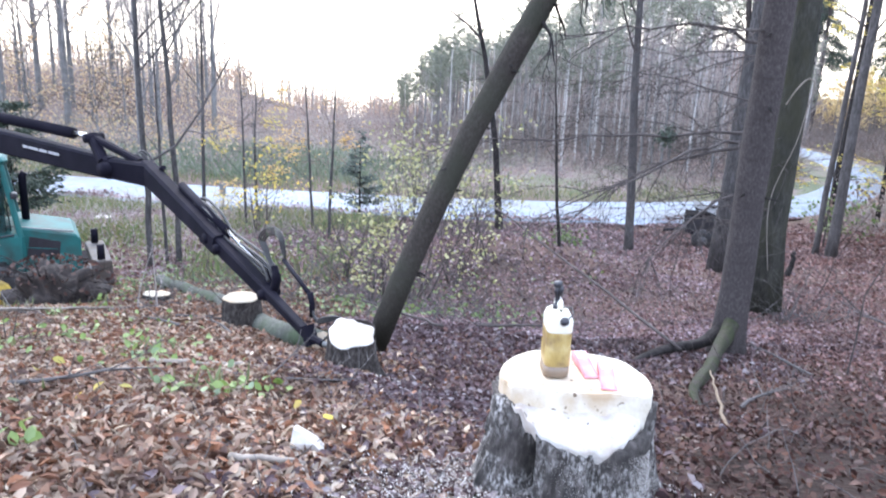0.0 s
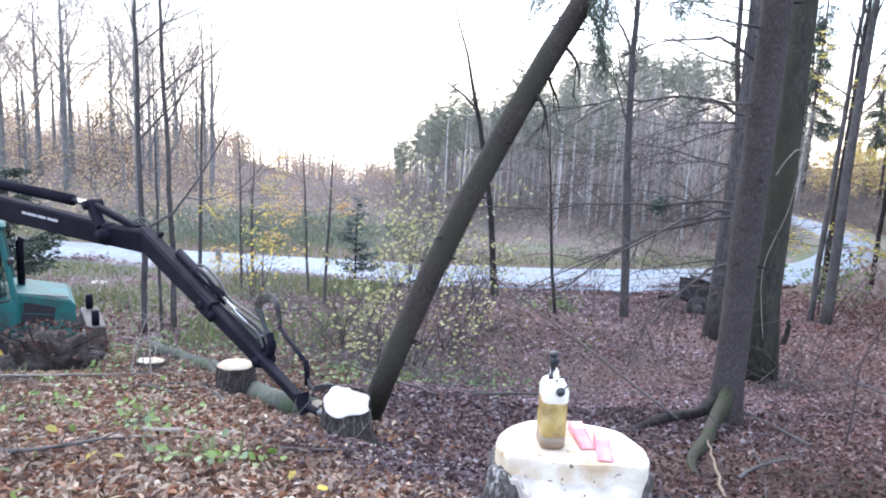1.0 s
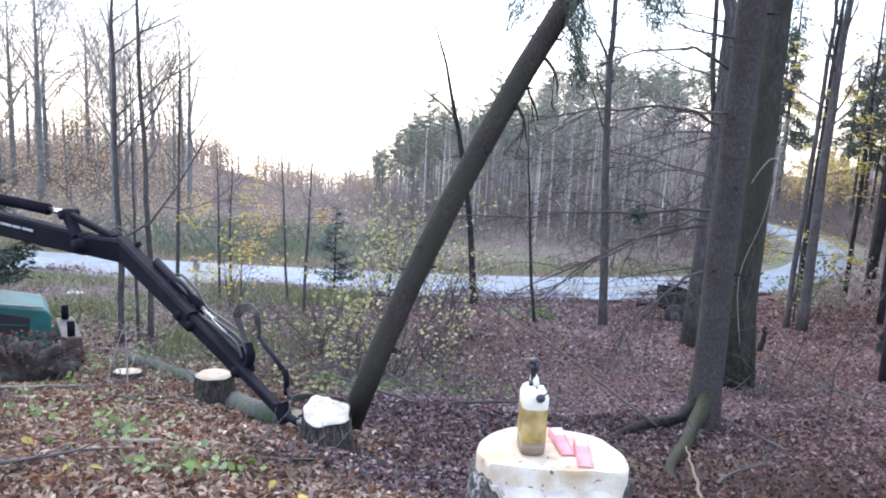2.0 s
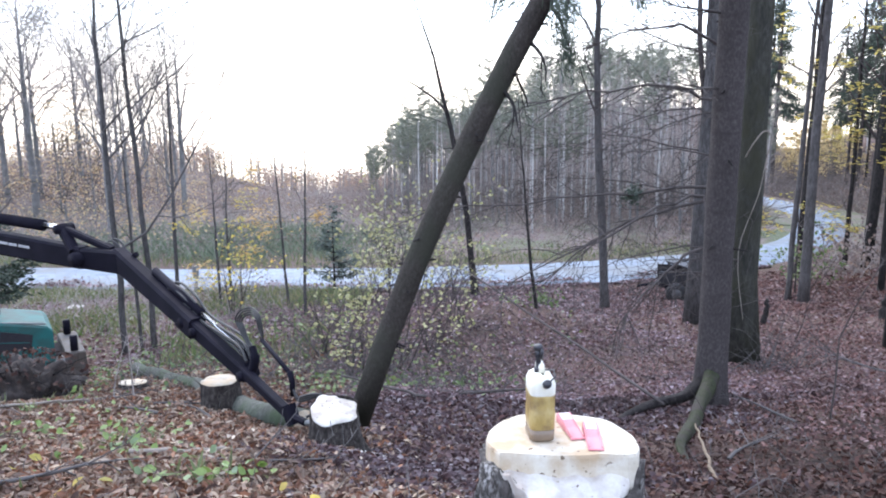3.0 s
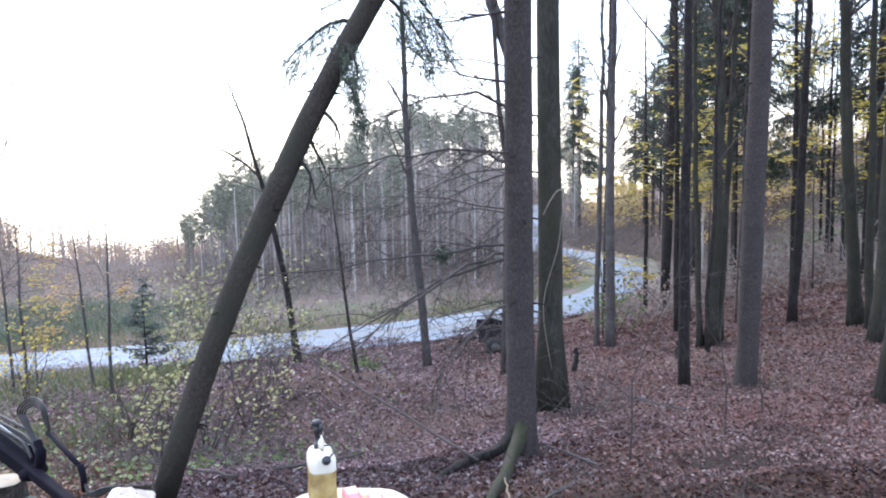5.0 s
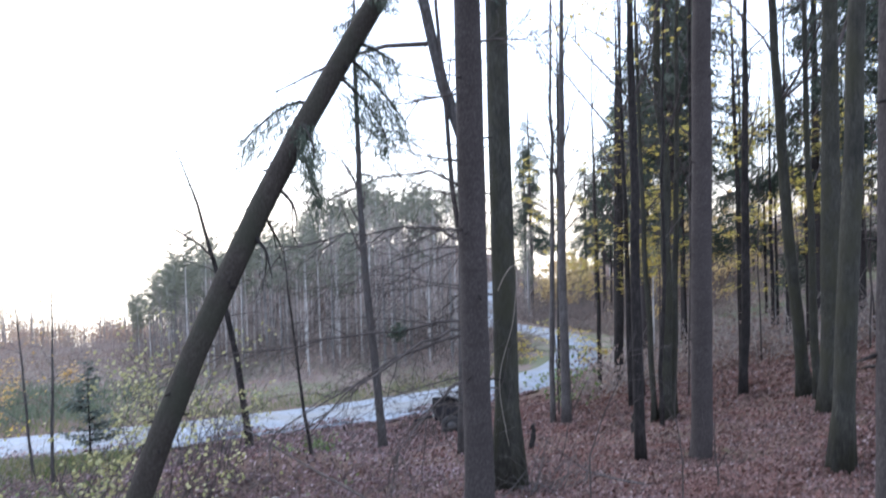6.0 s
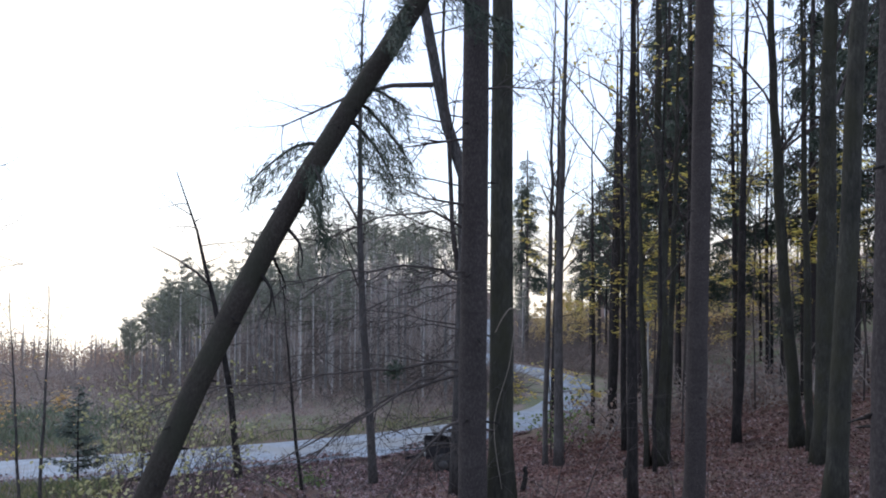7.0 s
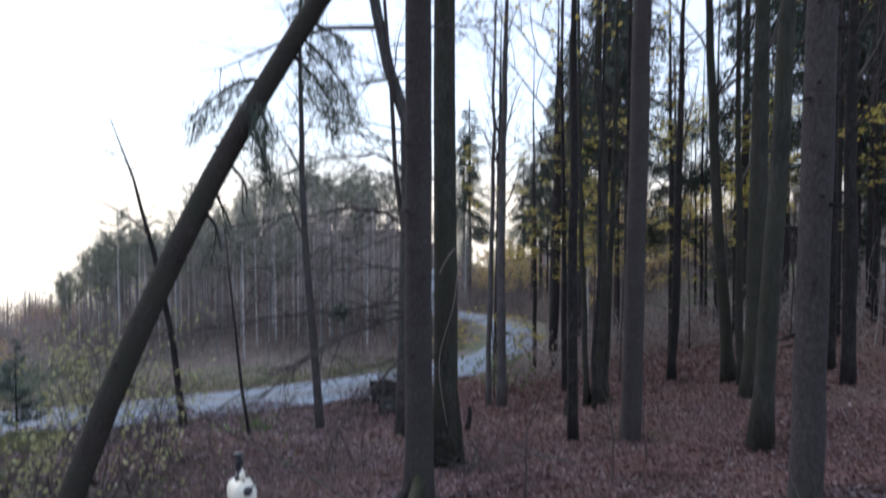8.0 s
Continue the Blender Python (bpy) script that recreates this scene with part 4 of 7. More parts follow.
def hanging_sprays():
    """Dark drooping needle sprays in the upper part of the slim tree by the trailer."""
    t = [o for o in scene.objects if o.name.startswith("bare_tree") and abs(o.location.x - 4.03) < 0.01][0]
    path = [Vector((-0.03 * h - 0.1, 0, h)) for h in range(0, 13)]
    conifer_crown(t, path, None, 5.9, 11.5, 0.6, 0.8, random.Random(8), per_m=120, hang=0.28, leaf=0.022, long=7, seed=18, droop=-0.2, bare=0.6, name="needles")


def side_boughs(x, y, name, spots, seed):
    """Dead boughs with fine drooping twigs on the side of a trunk."""
    t = [o for o in scene.objects if o.name.startswith(name) and abs(o.location.x - x) < 0.02 and abs(o.location.y - y) < 0.01][0]
    rg = random.Random(seed)
    for h, ang, L in spots:
        g, tips = Geo(), []
        d = Vector((math.cos(radians(ang)), math.sin(radians(ang)), rg.uniform(-0.05, 0.25)))
        limb(g, tips, Vector((0, 0, h)), d, L, 0.018, (9, 5, 2), rg, -0.09, crook=0.26, sides=5, spread=0.7, thin=0.005)
        part("bough", g, M_TWIG, t, "dead bough with drooping twigs")


forked_tree()
crooked_beech()
low_branches()
hanging_sprays()
side_boughs(4.95, 15.5, "beech_tree", [(1.6, 188, 2.8), (2.5, 172, 3.4), (3.4, 200, 3.2), (4.2, 178, 3.6), (5.2, 190, 3.4), (6.2, 170, 2.8), (3.0, 235, 2.2)], 3)
side_boughs(4.30, 11.35, "beech_tree", [(1.5, 200, 1.6), (2.9, 165, 2.0), (3.6, 185, 2.0), (4.4, 175, 1.8), (1.2, 150, 1.4)], 5)
side_boughs(2.695, 7.9, "spruce_tree", [(3.2, 190, 0.7), (3.9, 170, 0.9), (4.6, 185, 1.0), (5.1, 350, 0.8)], 6)


def leaning_spruce():
    """The felled spruce, cut from its stump and caught at a slant."""
    base, second = Vector((-0.75, 6.47, -1.19)), Vector((0.287, 6.669, 1.315))
    d = (second - base).normalized()
    t = thing("leaning_spruce_tree", *base, "felled spruce hanging at a slant from its stump", "tree")
    L, n = 17.0, 26
    rg = random.Random(77)
    path = [d * (L * i / n) + Vector((0.025, 0, -0.009)) * (min(4.5, L * i / n) * (min(4.5, L * i / n) - 2.8) + 6.2 * max(0, L * i / n - 4.5)) for i in range(n + 1)]
    rad = [0.098 * (1 - 0.86 * (i / n) ** 1.9) for i in range(n + 1)]
    part("trunk", Geo().tube(path, rad, 22, wob=0.06), M_LEANBARK, t)
    g = Geo()
    stubs(g, path, rad, rg, 40, 0.03, 0.5, 0.09)
    tagged(part("stub_growth", g, M_DARKBARK, t, "short dead branch stubs"), kind="stuff")
    g, at, aim, tips = Geo(), [], [], []
    s = 3.0
    while s < 16.6:
        i = min(n - 1, int(s / L * n))
        c = path[i].lerp(path[i + 1], s / L * n - i)
        a = rg.uniform(0, 6.28)
        side = Vector((math.cos(a), math.sin(a), 0.1))
        dv = (side - d * side.dot(d)).normalized() + d * 0.15
        bl = min(1.5, 0.55 + 0.16 * (s - 3)) * rg.uniform(0.6, 1.1) * (1.0 if s < 11 else (17.5 - s) / 6.5)
        pts, p = [c.copy()], c.copy()
        for j in range(6):
            dv = (dv + Vector((rg.gauss(0, 0.16), rg.gauss(0, 0.16), (-0.10 if s > 4.7 else -0.34) + 0.03 * j))).normalized()
            p = p + dv * (bl / 6)
            pts.append(p.copy())
        g.tube(pts, [0.02 * (1 - 0.8 * j / 6) for j in range(7)], 5, cap=False)
        if s > 3.4 and rg.random() < 0.9:
            q, m = spray_points(pts[1:], rg, 1300, 0.26, 0.05)
            at += [p for k, p in enumerate(q) if k % 3]
            aim += [p for k, p in enumerate(m) if k % 3]
        else:
            limb(g, tips, pts[3], dv, bl * 0.6, 0.008, (4, 2), rg, -0.3, sides=4)
        s += rg.uniform(0.14, 0.36) if s > 4.3 else rg.uniform(0.16, 0.34)
    tagged(part("branchwork", g, M_DARKBARK, t), kind="stuff")
    child("needles", leaf_mesh("needles", M_NEEDLE, at, 0.009, long=11, aim=np.array(aim), seed=6), t, "dark green drooping needle sprays")


leaning_spruce()


# ---- woods across the road and behind ----
def young_pine(seed, height, crown, mat, bark):
    rg = random.Random(seed)
    t = thing("pine_tree", 0, 0, 0, "young pine with a pale bare trunk", "tree", "pines across the road")
    path = trunk_path(0, 0, 0, rg.gauss(0, 0.01), height, 8, rg, 0.012)
    rad = [0.095 * (1 - 0.8 * i / 8) for i in range(9)]
    part("trunk", Geo().tube(path, rad, 7, flare=0.3), bark, t)
    conifer_crown(t, path, rad, height * crown, height * 0.98, 1.5, 0.4, rg, per_m=44, hang=0.16, leaf=0.085, mat=mat, seed=seed, droop=0.05, long=2.2, dome=True, wood=M_TWIG)
    return t


def slim_bare(seed, height, bark, twig, group, label, name="bare_tree", limbs=12, low=0.3, leaves=None, share=0.3, reach=0.2, r=0.075, kids=(5, 3), leaf=0.09):
    return broadleaf(0, 0, rg0.gauss(0, 0.01), r, height, seed, label, bark, limbs=limbs, low=low, kids=kids, twig=twig, leaves=leaves, leaf=leaf, leaf_share=share, up=0.8, reach=reach, group=group, name=name, sides=7, wave=0.014, z=0, thin=0.011)


rg0 = random.Random(3)
pines = [young_pine(100 + k, 9.0 + 0.5 * k, 0.52 + 0.07 * (k % 3), M_HAZEPINE, M_PALEBARK if k % 2 else M_GREYBARK) for k in range(5)]
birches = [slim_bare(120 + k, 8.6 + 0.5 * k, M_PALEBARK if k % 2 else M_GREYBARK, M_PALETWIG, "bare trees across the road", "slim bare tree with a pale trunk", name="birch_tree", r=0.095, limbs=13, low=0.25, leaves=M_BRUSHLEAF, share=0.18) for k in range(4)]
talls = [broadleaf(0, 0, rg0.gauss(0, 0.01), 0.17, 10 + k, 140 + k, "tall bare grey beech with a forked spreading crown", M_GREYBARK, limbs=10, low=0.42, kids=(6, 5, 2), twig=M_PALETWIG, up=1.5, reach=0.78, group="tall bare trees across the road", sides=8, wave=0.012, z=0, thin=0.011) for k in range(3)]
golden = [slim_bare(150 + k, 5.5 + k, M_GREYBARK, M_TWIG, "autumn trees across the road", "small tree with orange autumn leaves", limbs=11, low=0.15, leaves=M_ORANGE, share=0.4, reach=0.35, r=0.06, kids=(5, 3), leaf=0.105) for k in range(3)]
golden_far = slim_bare(155, 6.5, M_GREYBARK, M_TWIG, "golden trees past the bend", "small golden autumn tree past the road bend", limbs=11, low=0.1, leaves=M_SUNGOLD, share=0.5, reach=0.3, r=0.06, leaf=0.20)
deep = []
for k in range(3):
    deep.append(spruce(0, 0, 0, 0.15 + 0.02 * k, 15 + 1.5 * k, 160 + k, "dark drooping spruce in the deep wood", crown_from=0.3 + 0.08 * k, reach=2.8, sides=9, near=False, group="spruces of the deep wood", per_m=85, hang=0.6, droop=-0.2))
poles = [slim_bare(170 + k, 13 + k, M_DARKBARK, M_TWIG, "poles of the deep wood", "slim dark tree of the deep wood", limbs=9, low=0.4, reach=0.18, r=0.09, kids=(4, 3)) for k in range(3)]


def place(protos, spots):
    """Puts copies of the prototypes on the spots (x, y, scale); the first ones go to the first spots."""
    for k, (x, y, s) in enumerate(spots):
        o = protos[k % len(protos)]
        m = pose(x, y, gz(x, y), 0, 0, rg0.uniform(0, 360)) @ Matrix.Scale(s, 4)
        if k < len(protos):
            o.matrix_basis = m
        else:
            copy_thing(o, Matrix(m))


def scatter(count, az, dist, gap, height, rg, taken):
    """Spots by bearing and distance from the slope's foot, at least gap apart and off the road."""
    out = []
    for _ in range(count * 12):
        if len(out) >= count:
            break
        a, d = radians(rg.uniform(*az)), rg.uniform(*dist)
        x, y = d * math.sin(a), d * math.cos(a)
        if np.hypot(RL[:, 0] - x, RL[:, 1] - y).min() < 3.4 or any((x - p[0]) ** 2 + (y - p[1]) ** 2 < gap * gap for p in taken):
            continue
        s = height(math.degrees(a), d) * rg.uniform(0.9, 1.1)
        out.append((x, y, s))
        taken.append((x, y))
    return out


taken = []
sc = random.Random(21)
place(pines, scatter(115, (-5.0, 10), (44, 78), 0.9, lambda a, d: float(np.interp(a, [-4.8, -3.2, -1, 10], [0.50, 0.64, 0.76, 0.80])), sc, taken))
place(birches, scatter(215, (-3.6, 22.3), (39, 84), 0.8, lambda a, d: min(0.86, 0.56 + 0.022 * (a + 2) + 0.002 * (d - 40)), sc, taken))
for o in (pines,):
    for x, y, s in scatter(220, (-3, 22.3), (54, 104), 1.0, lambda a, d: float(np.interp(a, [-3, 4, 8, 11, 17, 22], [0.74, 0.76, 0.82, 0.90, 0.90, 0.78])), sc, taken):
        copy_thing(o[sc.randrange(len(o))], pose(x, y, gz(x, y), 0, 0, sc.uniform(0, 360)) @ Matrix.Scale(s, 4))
place([golden_far], scatter(26, (21.5, 27.5), (66, 100), 1.2, lambda a, d: 0.85, sc, taken))
place(talls, scatter(30, (-36, -17.5), (40, 68), 2.0, lambda a, d: 1.0 if a < -22 else 0.74, sc, taken))
place(golden, scatter(40, (-40, -15), (44, 85), 1.5, lambda a, d: 0.55 if a > -19 else (0.75 if a > -22 else 0.95), sc, taken))
sc = random.Random(64)
place(deep, scatter(13, (30, 62), (30, 56), 2.6, lambda a, d: 1.0, sc, taken))
for x, y, s in scatter(6, (44, 62), (28, 46), 2.6, lambda a, d: 1.0, sc, taken):
    copy_thing(deep[sc.randrange(3)], pose(x, y, gz(x, y), 0, 0, sc.uniform(0, 360)) @ Matrix.Scale(s, 4))
place(poles, scatter(42, (27, 62), (21, 62), 1.3, lambda a, d: 1.0, sc, taken))

for x, y, s in scatter(16, (36, 62), (26, 58), 1.2, lambda a, d: 1.05, sc, taken):
    copy_thing([poles[0], poles[1], birches[0], birches[2]][sc.randrange(4)], pose(x, y, gz(x, y), 0, 0, sc.uniform(0, 360)) @ Matrix.Scale(s, 4))
for az, d, s in ((22.4, 74, 1.05), (22.0, 84, 1.0), (26.8, 66, 0.66), (27.4, 62, 0.75), (28.4, 58, 0.9), (29.4, 50, 1.0), (26.2, 78, 0.75), (30.4, 46, 0.82), (33.4, 35, 1.1), (41.0, 36, 1.1), (43.5, 38, 1.15), (45.6, 44, 1.2), (47.6, 37, 1.15), (50.5, 43, 1.2)):
    x, y = d * math.sin(radians(az)), d * math.cos(radians(az))
    copy_thing(deep[1 + int(d) % 2], pose(x, y, gz(x, y), 0, 0, az * 9) @ Matrix.Scale(s, 4))
for x, y, s in scatter(110, (26.5, 62), (44, 105), 1.5, lambda a, d: 0.95, sc, taken):
    copy_thing([golden[0], golden[1], golden[2], golden_far, birches[0], birches[1], poles[0], pines[1]][sc.randrange(8)], pose(x, y, gz(x, y), 0, 0, sc.uniform(0, 360)) @ Matrix.Scale(s, 4))
for x, y, s in scatter(22, (30.5, 38), (50, 78), 1.3, lambda a, d: 0.95, sc, taken):
    copy_thing(golden_far, pose(x, y, gz(x, y), 0, 0, sc.uniform(0, 360)) @ Matrix.Scale(s, 4))


def cloud(n, az, dist, h0, h1, seed):
    g = np.random.default_rng(seed)
    a, d = np.radians(g.uniform(*az, n)), g.uniform(*dist, n)
    x, y = d * np.sin(a), d * np.cos(a)
    return x, y, ground_z(x, y), g


def far_woods():
    """Distant woods that close the valley: trunks and crowns of many small leaf clumps."""
    x, y, z, g = cloud(520, (-40, 2), (88, 175), 0, 0, 5)
    geo, pts = Geo(), []
    for px, py, pz in zip(x, y, z):
        h = g.uniform(2.8, 5.2)
        geo.tube([(px, py, pz - 0.3), (px + g.normal(0, 0.2), py, pz + h)], [0.13, 0.03], 4, cap=False)
        c = g.normal(size=(150, 3)) * [1.2, 1.2, 0.2 * h] + [px, py, pz + 0.45 * h]
        pts.append(c)
    o = new("far_woods", leaf_mesh("far_woods", M_FARLEAF, np.concatenate(pts), 0.17, seed=3))
    tagged(o, "hazy brown autumn woods closing the valley", "woods", kind="stuff")
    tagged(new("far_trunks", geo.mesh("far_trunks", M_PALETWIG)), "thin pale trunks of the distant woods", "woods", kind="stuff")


def undergrowth(name, label, az, dist, n, size, mat, height, seed, long=1.4):
    x, y, z, g = cloud(n, az, dist, 0, 0, seed)
    keep = np.array([np.hypot(RL[:, 0] - a, RL[:, 1] - b).min() > 2.6 for a, b in zip(x, y)])
    lump = 0.5 + 0.5 * np.sin(x * 0.9 + np.sin(y * 0.7)) * np.cos(y * 0.55 + 1)
    pts = np.stack([x, y, z + g.uniform(0.0, 1, n) ** 1.6 * height * lump], 1)[keep]
    tagged(new(name, leaf_mesh(name, mat, pts, size, long=long, seed=seed)), label, "undergrowth", kind="stuff")


def brushwood(name, label, boxes, n, seed, mat, length=(0.4, 1.2), r=0.006):
    """Tangled thin stems and brambles."""
    rg = random.Random(seed)
    g = Geo()
    for _ in range(n):
        b = boxes[rg.randrange(len(boxes))]
        x, y = rg.uniform(b[0], b[1]), rg.uniform(b[2], b[3])
        if np.hypot(RL[:, 0] - x, RL[:, 1] - y).min() < 2.4:
            continue
        z = gz(x, y)
        d = Vector((rg.gauss(0, 0.5), rg.gauss(0, 0.5), rg.uniform(0.2, 1.0))).normalized()
        L = rg.uniform(*length)
        p = Vector((x, y, z - 0.03))
        pts = [p]
        for k in range(4):
            d = (d + Vector((rg.gauss(0, 0.25), rg.gauss(0, 0.25), rg.gauss(-0.12, 0.2)))).normalized()
            pts.append(pts[-1] + d * (L / 4))
        g.tube(pts, [r, r * 0.9, r * 0.7, r * 0.5, r * 0.3], 3, cap=False)
    tagged(new(name, g.mesh(name, mat)), label, "brush", kind="stuff")


def grass(name, label, spots, mat, size, seed, lean=0.5):
    """Blades at the spots (x, y), upright."""
    g = np.random.default_rng(seed)
    x, y = np.array(spots).T
    n = len(x)
    h = g.uniform(0.5, 1.2, n) * size
    pts = np.stack([x, y, ground_z(x, y) + h * 0.4], 1)
    aim = g.normal(size=(n, 3)) * lean
    aim[:, 2] = 1.6
    tagged(new(name, leaf_mesh(name, mat, pts, h / 9, long=9, aim=aim, seed=seed)), label, "grass", kind="stuff")


def shrub(x, y, height, seed, mat, leaf, share, label, spread=0.35, stems=7):
    rg = random.Random(seed)
    t = thing("shrub", x, y, gz(x, y), label, "shrub")
    tips = []
    for k in range(stems):
        a = rg.uniform(0, 6.28)
        g = Geo()
        limb(g, tips, Vector((rg.gauss(0, 0.1), rg.gauss(0, 0.1), -0.1)), Vector((math.cos(a) * spread, math.sin(a) * spread, 1)), height * rg.uniform(0.7, 1.1), 0.014, (6, 3), rg, 0.0, sides=5)
        part("stem", g, M_TWIG, t)
    pts = [p + Vector((rg.gauss(0, 0.05), rg.gauss(0, 0.05), rg.gauss(0, 0.04))) for p in tips for _ in range(2) if rg.random() < share]
    child("leaves", leaf_mesh("leaves", mat, pts, leaf, flat=0.3, seed=seed), t, "thin autumn leaves")


far_woods()
undergrowth("far_brush", "brown brush and bracken across the road", (-36, 30), (34, 95), 85000, 0.08, M_BRUSHLEAF, 1.6, 2)
undergrowth("autumn_brush", "orange leaved brush below the tall trees", (-40, -16), (37, 75), 11000, 0.11, M_ORANGE, 2.6, 4)
undergrowth("deep_brush", "dim brown brush in the deep wood", (24, 62), (26, 85), 66000, 0.11, M_DEEPLEAF, 1.9, 6)
brushwood("deep_stems", "thin grey stems in the deep wood", [(12, 40, 22, 50), (16, 44, 14, 40)], 3000, 13, M_PALETWIG, (0.8, 3.2), 0.012)
brushwood("brushwood", "tangle of thin grey stems and brambles", [(-5, 3.5, 9, 19), (-4, 0.5, 8, 13), (-8, 6, 17, 26), (-2.5, 1.5, 8.5, 14)], 1700, 8, M_SAPTWIG, (0.3, 1.1), 0.0045)
brushwood("pale_brushwood", "tangle of pale dry stems and brambles", [(-5, 3.5, 10, 19), (-8, 6, 17, 26)], 900, 28, M_SAPTWIG, (0.3, 1.0), 0.004)
brushwood("bank_twigs", "thin broken twigs lying in the leaves", [(-5, 0, 2.6, 9), (-3, 3, 2, 4), (0.5, 4, 3, 9)], 320, 29, M_SAPTWIG, (0.12, 0.45), 0.0035)
brushwood("slope_twigs", "sparse thin twigs sticking out of the leaves", [(1, 9, 5, 20), (5, 14, 6, 18)], 500, 9, M_TWIG, (0.25, 0.9), 0.004)
brushwood("beech_foot_twigs", "thin pale twigs leaning round the beech foot", [(3.9, 5.2, 10.4, 11.2), (4.3, 5.0, 10.6, 11.0)], 60, 39, M_SAPTWIG, (0.5, 1.3), 0.006)
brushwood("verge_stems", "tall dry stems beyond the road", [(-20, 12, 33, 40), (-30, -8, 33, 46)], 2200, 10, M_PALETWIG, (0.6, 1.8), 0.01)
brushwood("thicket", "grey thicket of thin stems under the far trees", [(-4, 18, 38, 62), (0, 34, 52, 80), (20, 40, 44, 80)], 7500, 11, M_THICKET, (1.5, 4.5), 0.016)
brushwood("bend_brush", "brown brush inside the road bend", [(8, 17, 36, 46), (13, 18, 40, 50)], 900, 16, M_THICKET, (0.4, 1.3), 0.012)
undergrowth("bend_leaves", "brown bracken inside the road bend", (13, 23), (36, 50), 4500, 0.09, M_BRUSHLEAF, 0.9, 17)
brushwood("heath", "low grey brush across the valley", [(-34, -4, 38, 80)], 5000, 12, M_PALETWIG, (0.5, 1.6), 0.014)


def verge():
    g = np.random.default_rng(12)
    out = []
    for i in range(0, len(ROAD_LINE) - 1):
        p, q = ROAD_LINE[i], ROAD_LINE[i + 1]
        if p.x < -45 or p.y > 36:
            continue
        d = (q - p).normalized()
        s = Vector((-d.y, d.x, 0))
        for _ in range(int(90 * (q - p).length)):
            c = p.lerp(q, g.random()) + s * (ROAD_W / 2 + 0.3 + abs(g.normal(0, 1.3)))
            out.append((c.x, c.y))
    grass("verge_grass", "pale green grass along the far road edge", out, M_GRASS, 0.34, 3)


def road_edge():
    """Fallen leaves blown over the near edge of the road."""
    g = np.random.default_rng(52)
    x = g.uniform(-22, 13, 9000)
    k = np.interp(x, RL[:, 0][RL[:, 1] < 36], RL[:, 1][RL[:, 1] < 36])
    lump = 0.5 + 0.5 * np.sin(x * 1.3) * np.sin(x * 0.47 + 2)
    off = -ROAD_W / 2 - 0.5 + np.abs(g.normal(0, 0.75, 9000)) * lump
    y = k + off
    z = np.where(off > -ROAD_W / 2 - 0.1, ROAD_Z + 0.03, ground_z(x, y) + 0.03)
    tagged(new("road_leaves", leaf_mesh("road_leaves", M_SHEENLITTER, np.stack([x, y, z + g.uniform(0, 0.03, 9000)], 1), g.uniform(0.05, 0.10, 9000), flat=0.6, seed=53)), "brown leaves blown over the road edge", "leaves", kind="stuff")


road_edge()


def meadow():
    g = np.random.default_rng(33)
    x, y = g.normal(-9.5, 3.6, 9000), g.normal(36.5, 2.2, 9000)
    keep = [k for k in range(9000) if y[k] > 32.4]
    grass("meadow_grass", "damp green grass in the clearing across the road", np.stack([x[keep], y[keep]], 1), M_MEADOW, 0.55, 34)


def bank_grass():
    g = np.random.default_rng(61)
    x, y = g.uniform(-16, -2, 18000), g.uniform(12, 26.5, 18000)
    keep = (np.sin(x * 0.8 + np.sin(y * 0.5) * 2) + np.cos(y * 0.6 + x * 0.3) + g.normal(0, 0.5, 18000) > -0.1) & (np.hypot(x + 6.96, y - 12.74) > 2.4)
    grass("bank_grass", "dull green grass between the saplings", np.stack([x[keep], y[keep]], 1), M_GRASS, 0.36, 62, 0.8)


verge()
meadow()
bank_grass()
shrub(-1.25, 11.0, 1.6, 51, M_PALEYELLOW, 0.052, 0.34, "loose shrub with pale yellow leaves")
shrub(-0.75, 11.7, 2.1, 52, M_PALEYELLOW, 0.052, 0.42, "loose shrub with pale yellow leaves")
shrub(-1.9, 12.4, 1.4, 53, M_PALEYELLOW, 0.05, 0.15, "low shrub with pale yellow leaves")
shrub(-1.3, 19.0, 3.0, 54, M_PALEYELLOW, 0.075, 0.42, "tall slender shrub with yellow green leaves", 0.18, 9)
shrub(-0.6, 17.5, 2.8, 55, M_PALEYELLOW, 0.065, 0.4, "slender shrub with yellow green leaves", 0.25)
shrub(2.0, 16.2, 0.45, 56, M_GREEN, 0.05, 0.25, "low green shrub on the leaf mound", 0.6)
for k, (x, y, h) in enumerate(((-0.2, 12.8, 1.5), (0.3, 14.2, 1.4), (0.2, 18.8, 2.0), (-1.9, 21.0, 1.8))):
    shrub(x, y, h, 300 + k, M_PALEYELLOW, 0.036, 0.08, "loose shrub with yellow green leaves", 0.4, 6)
shrub(-4.6, 17.5, 1.8, 57, M_YELLOW, 0.07, 0.15, "thin shrub with yellow leaves")
shrub(10.6, 22.5, 1.6, 58, M_GREEN, 0.08, 0.35, "green bush beside the road bend", 0.5)


def small_spruce(x, y, h, seed, label, reach, per_m=40, mat=None):
    rg = random.Random(seed)
    t = thing("young_spruce", x, y, gz(x, y), label, "tree")
    path = trunk_path(0, 0, 0, 0, h, 8, rg, 0.01)
    rad = [0.04 * (1 - 0.85 * i / 8) for i in range(9)]
    part("trunk", Geo().tube(path, rad, 7), M_DARKBARK, t)
    conifer_crown(t, path, rad, 0.15 * h, h * 0.98, reach, 0.16, rg, per_m=per_m, hang=0.10, leaf=0.045, seed=seed, droop=0.0, mat=mat)


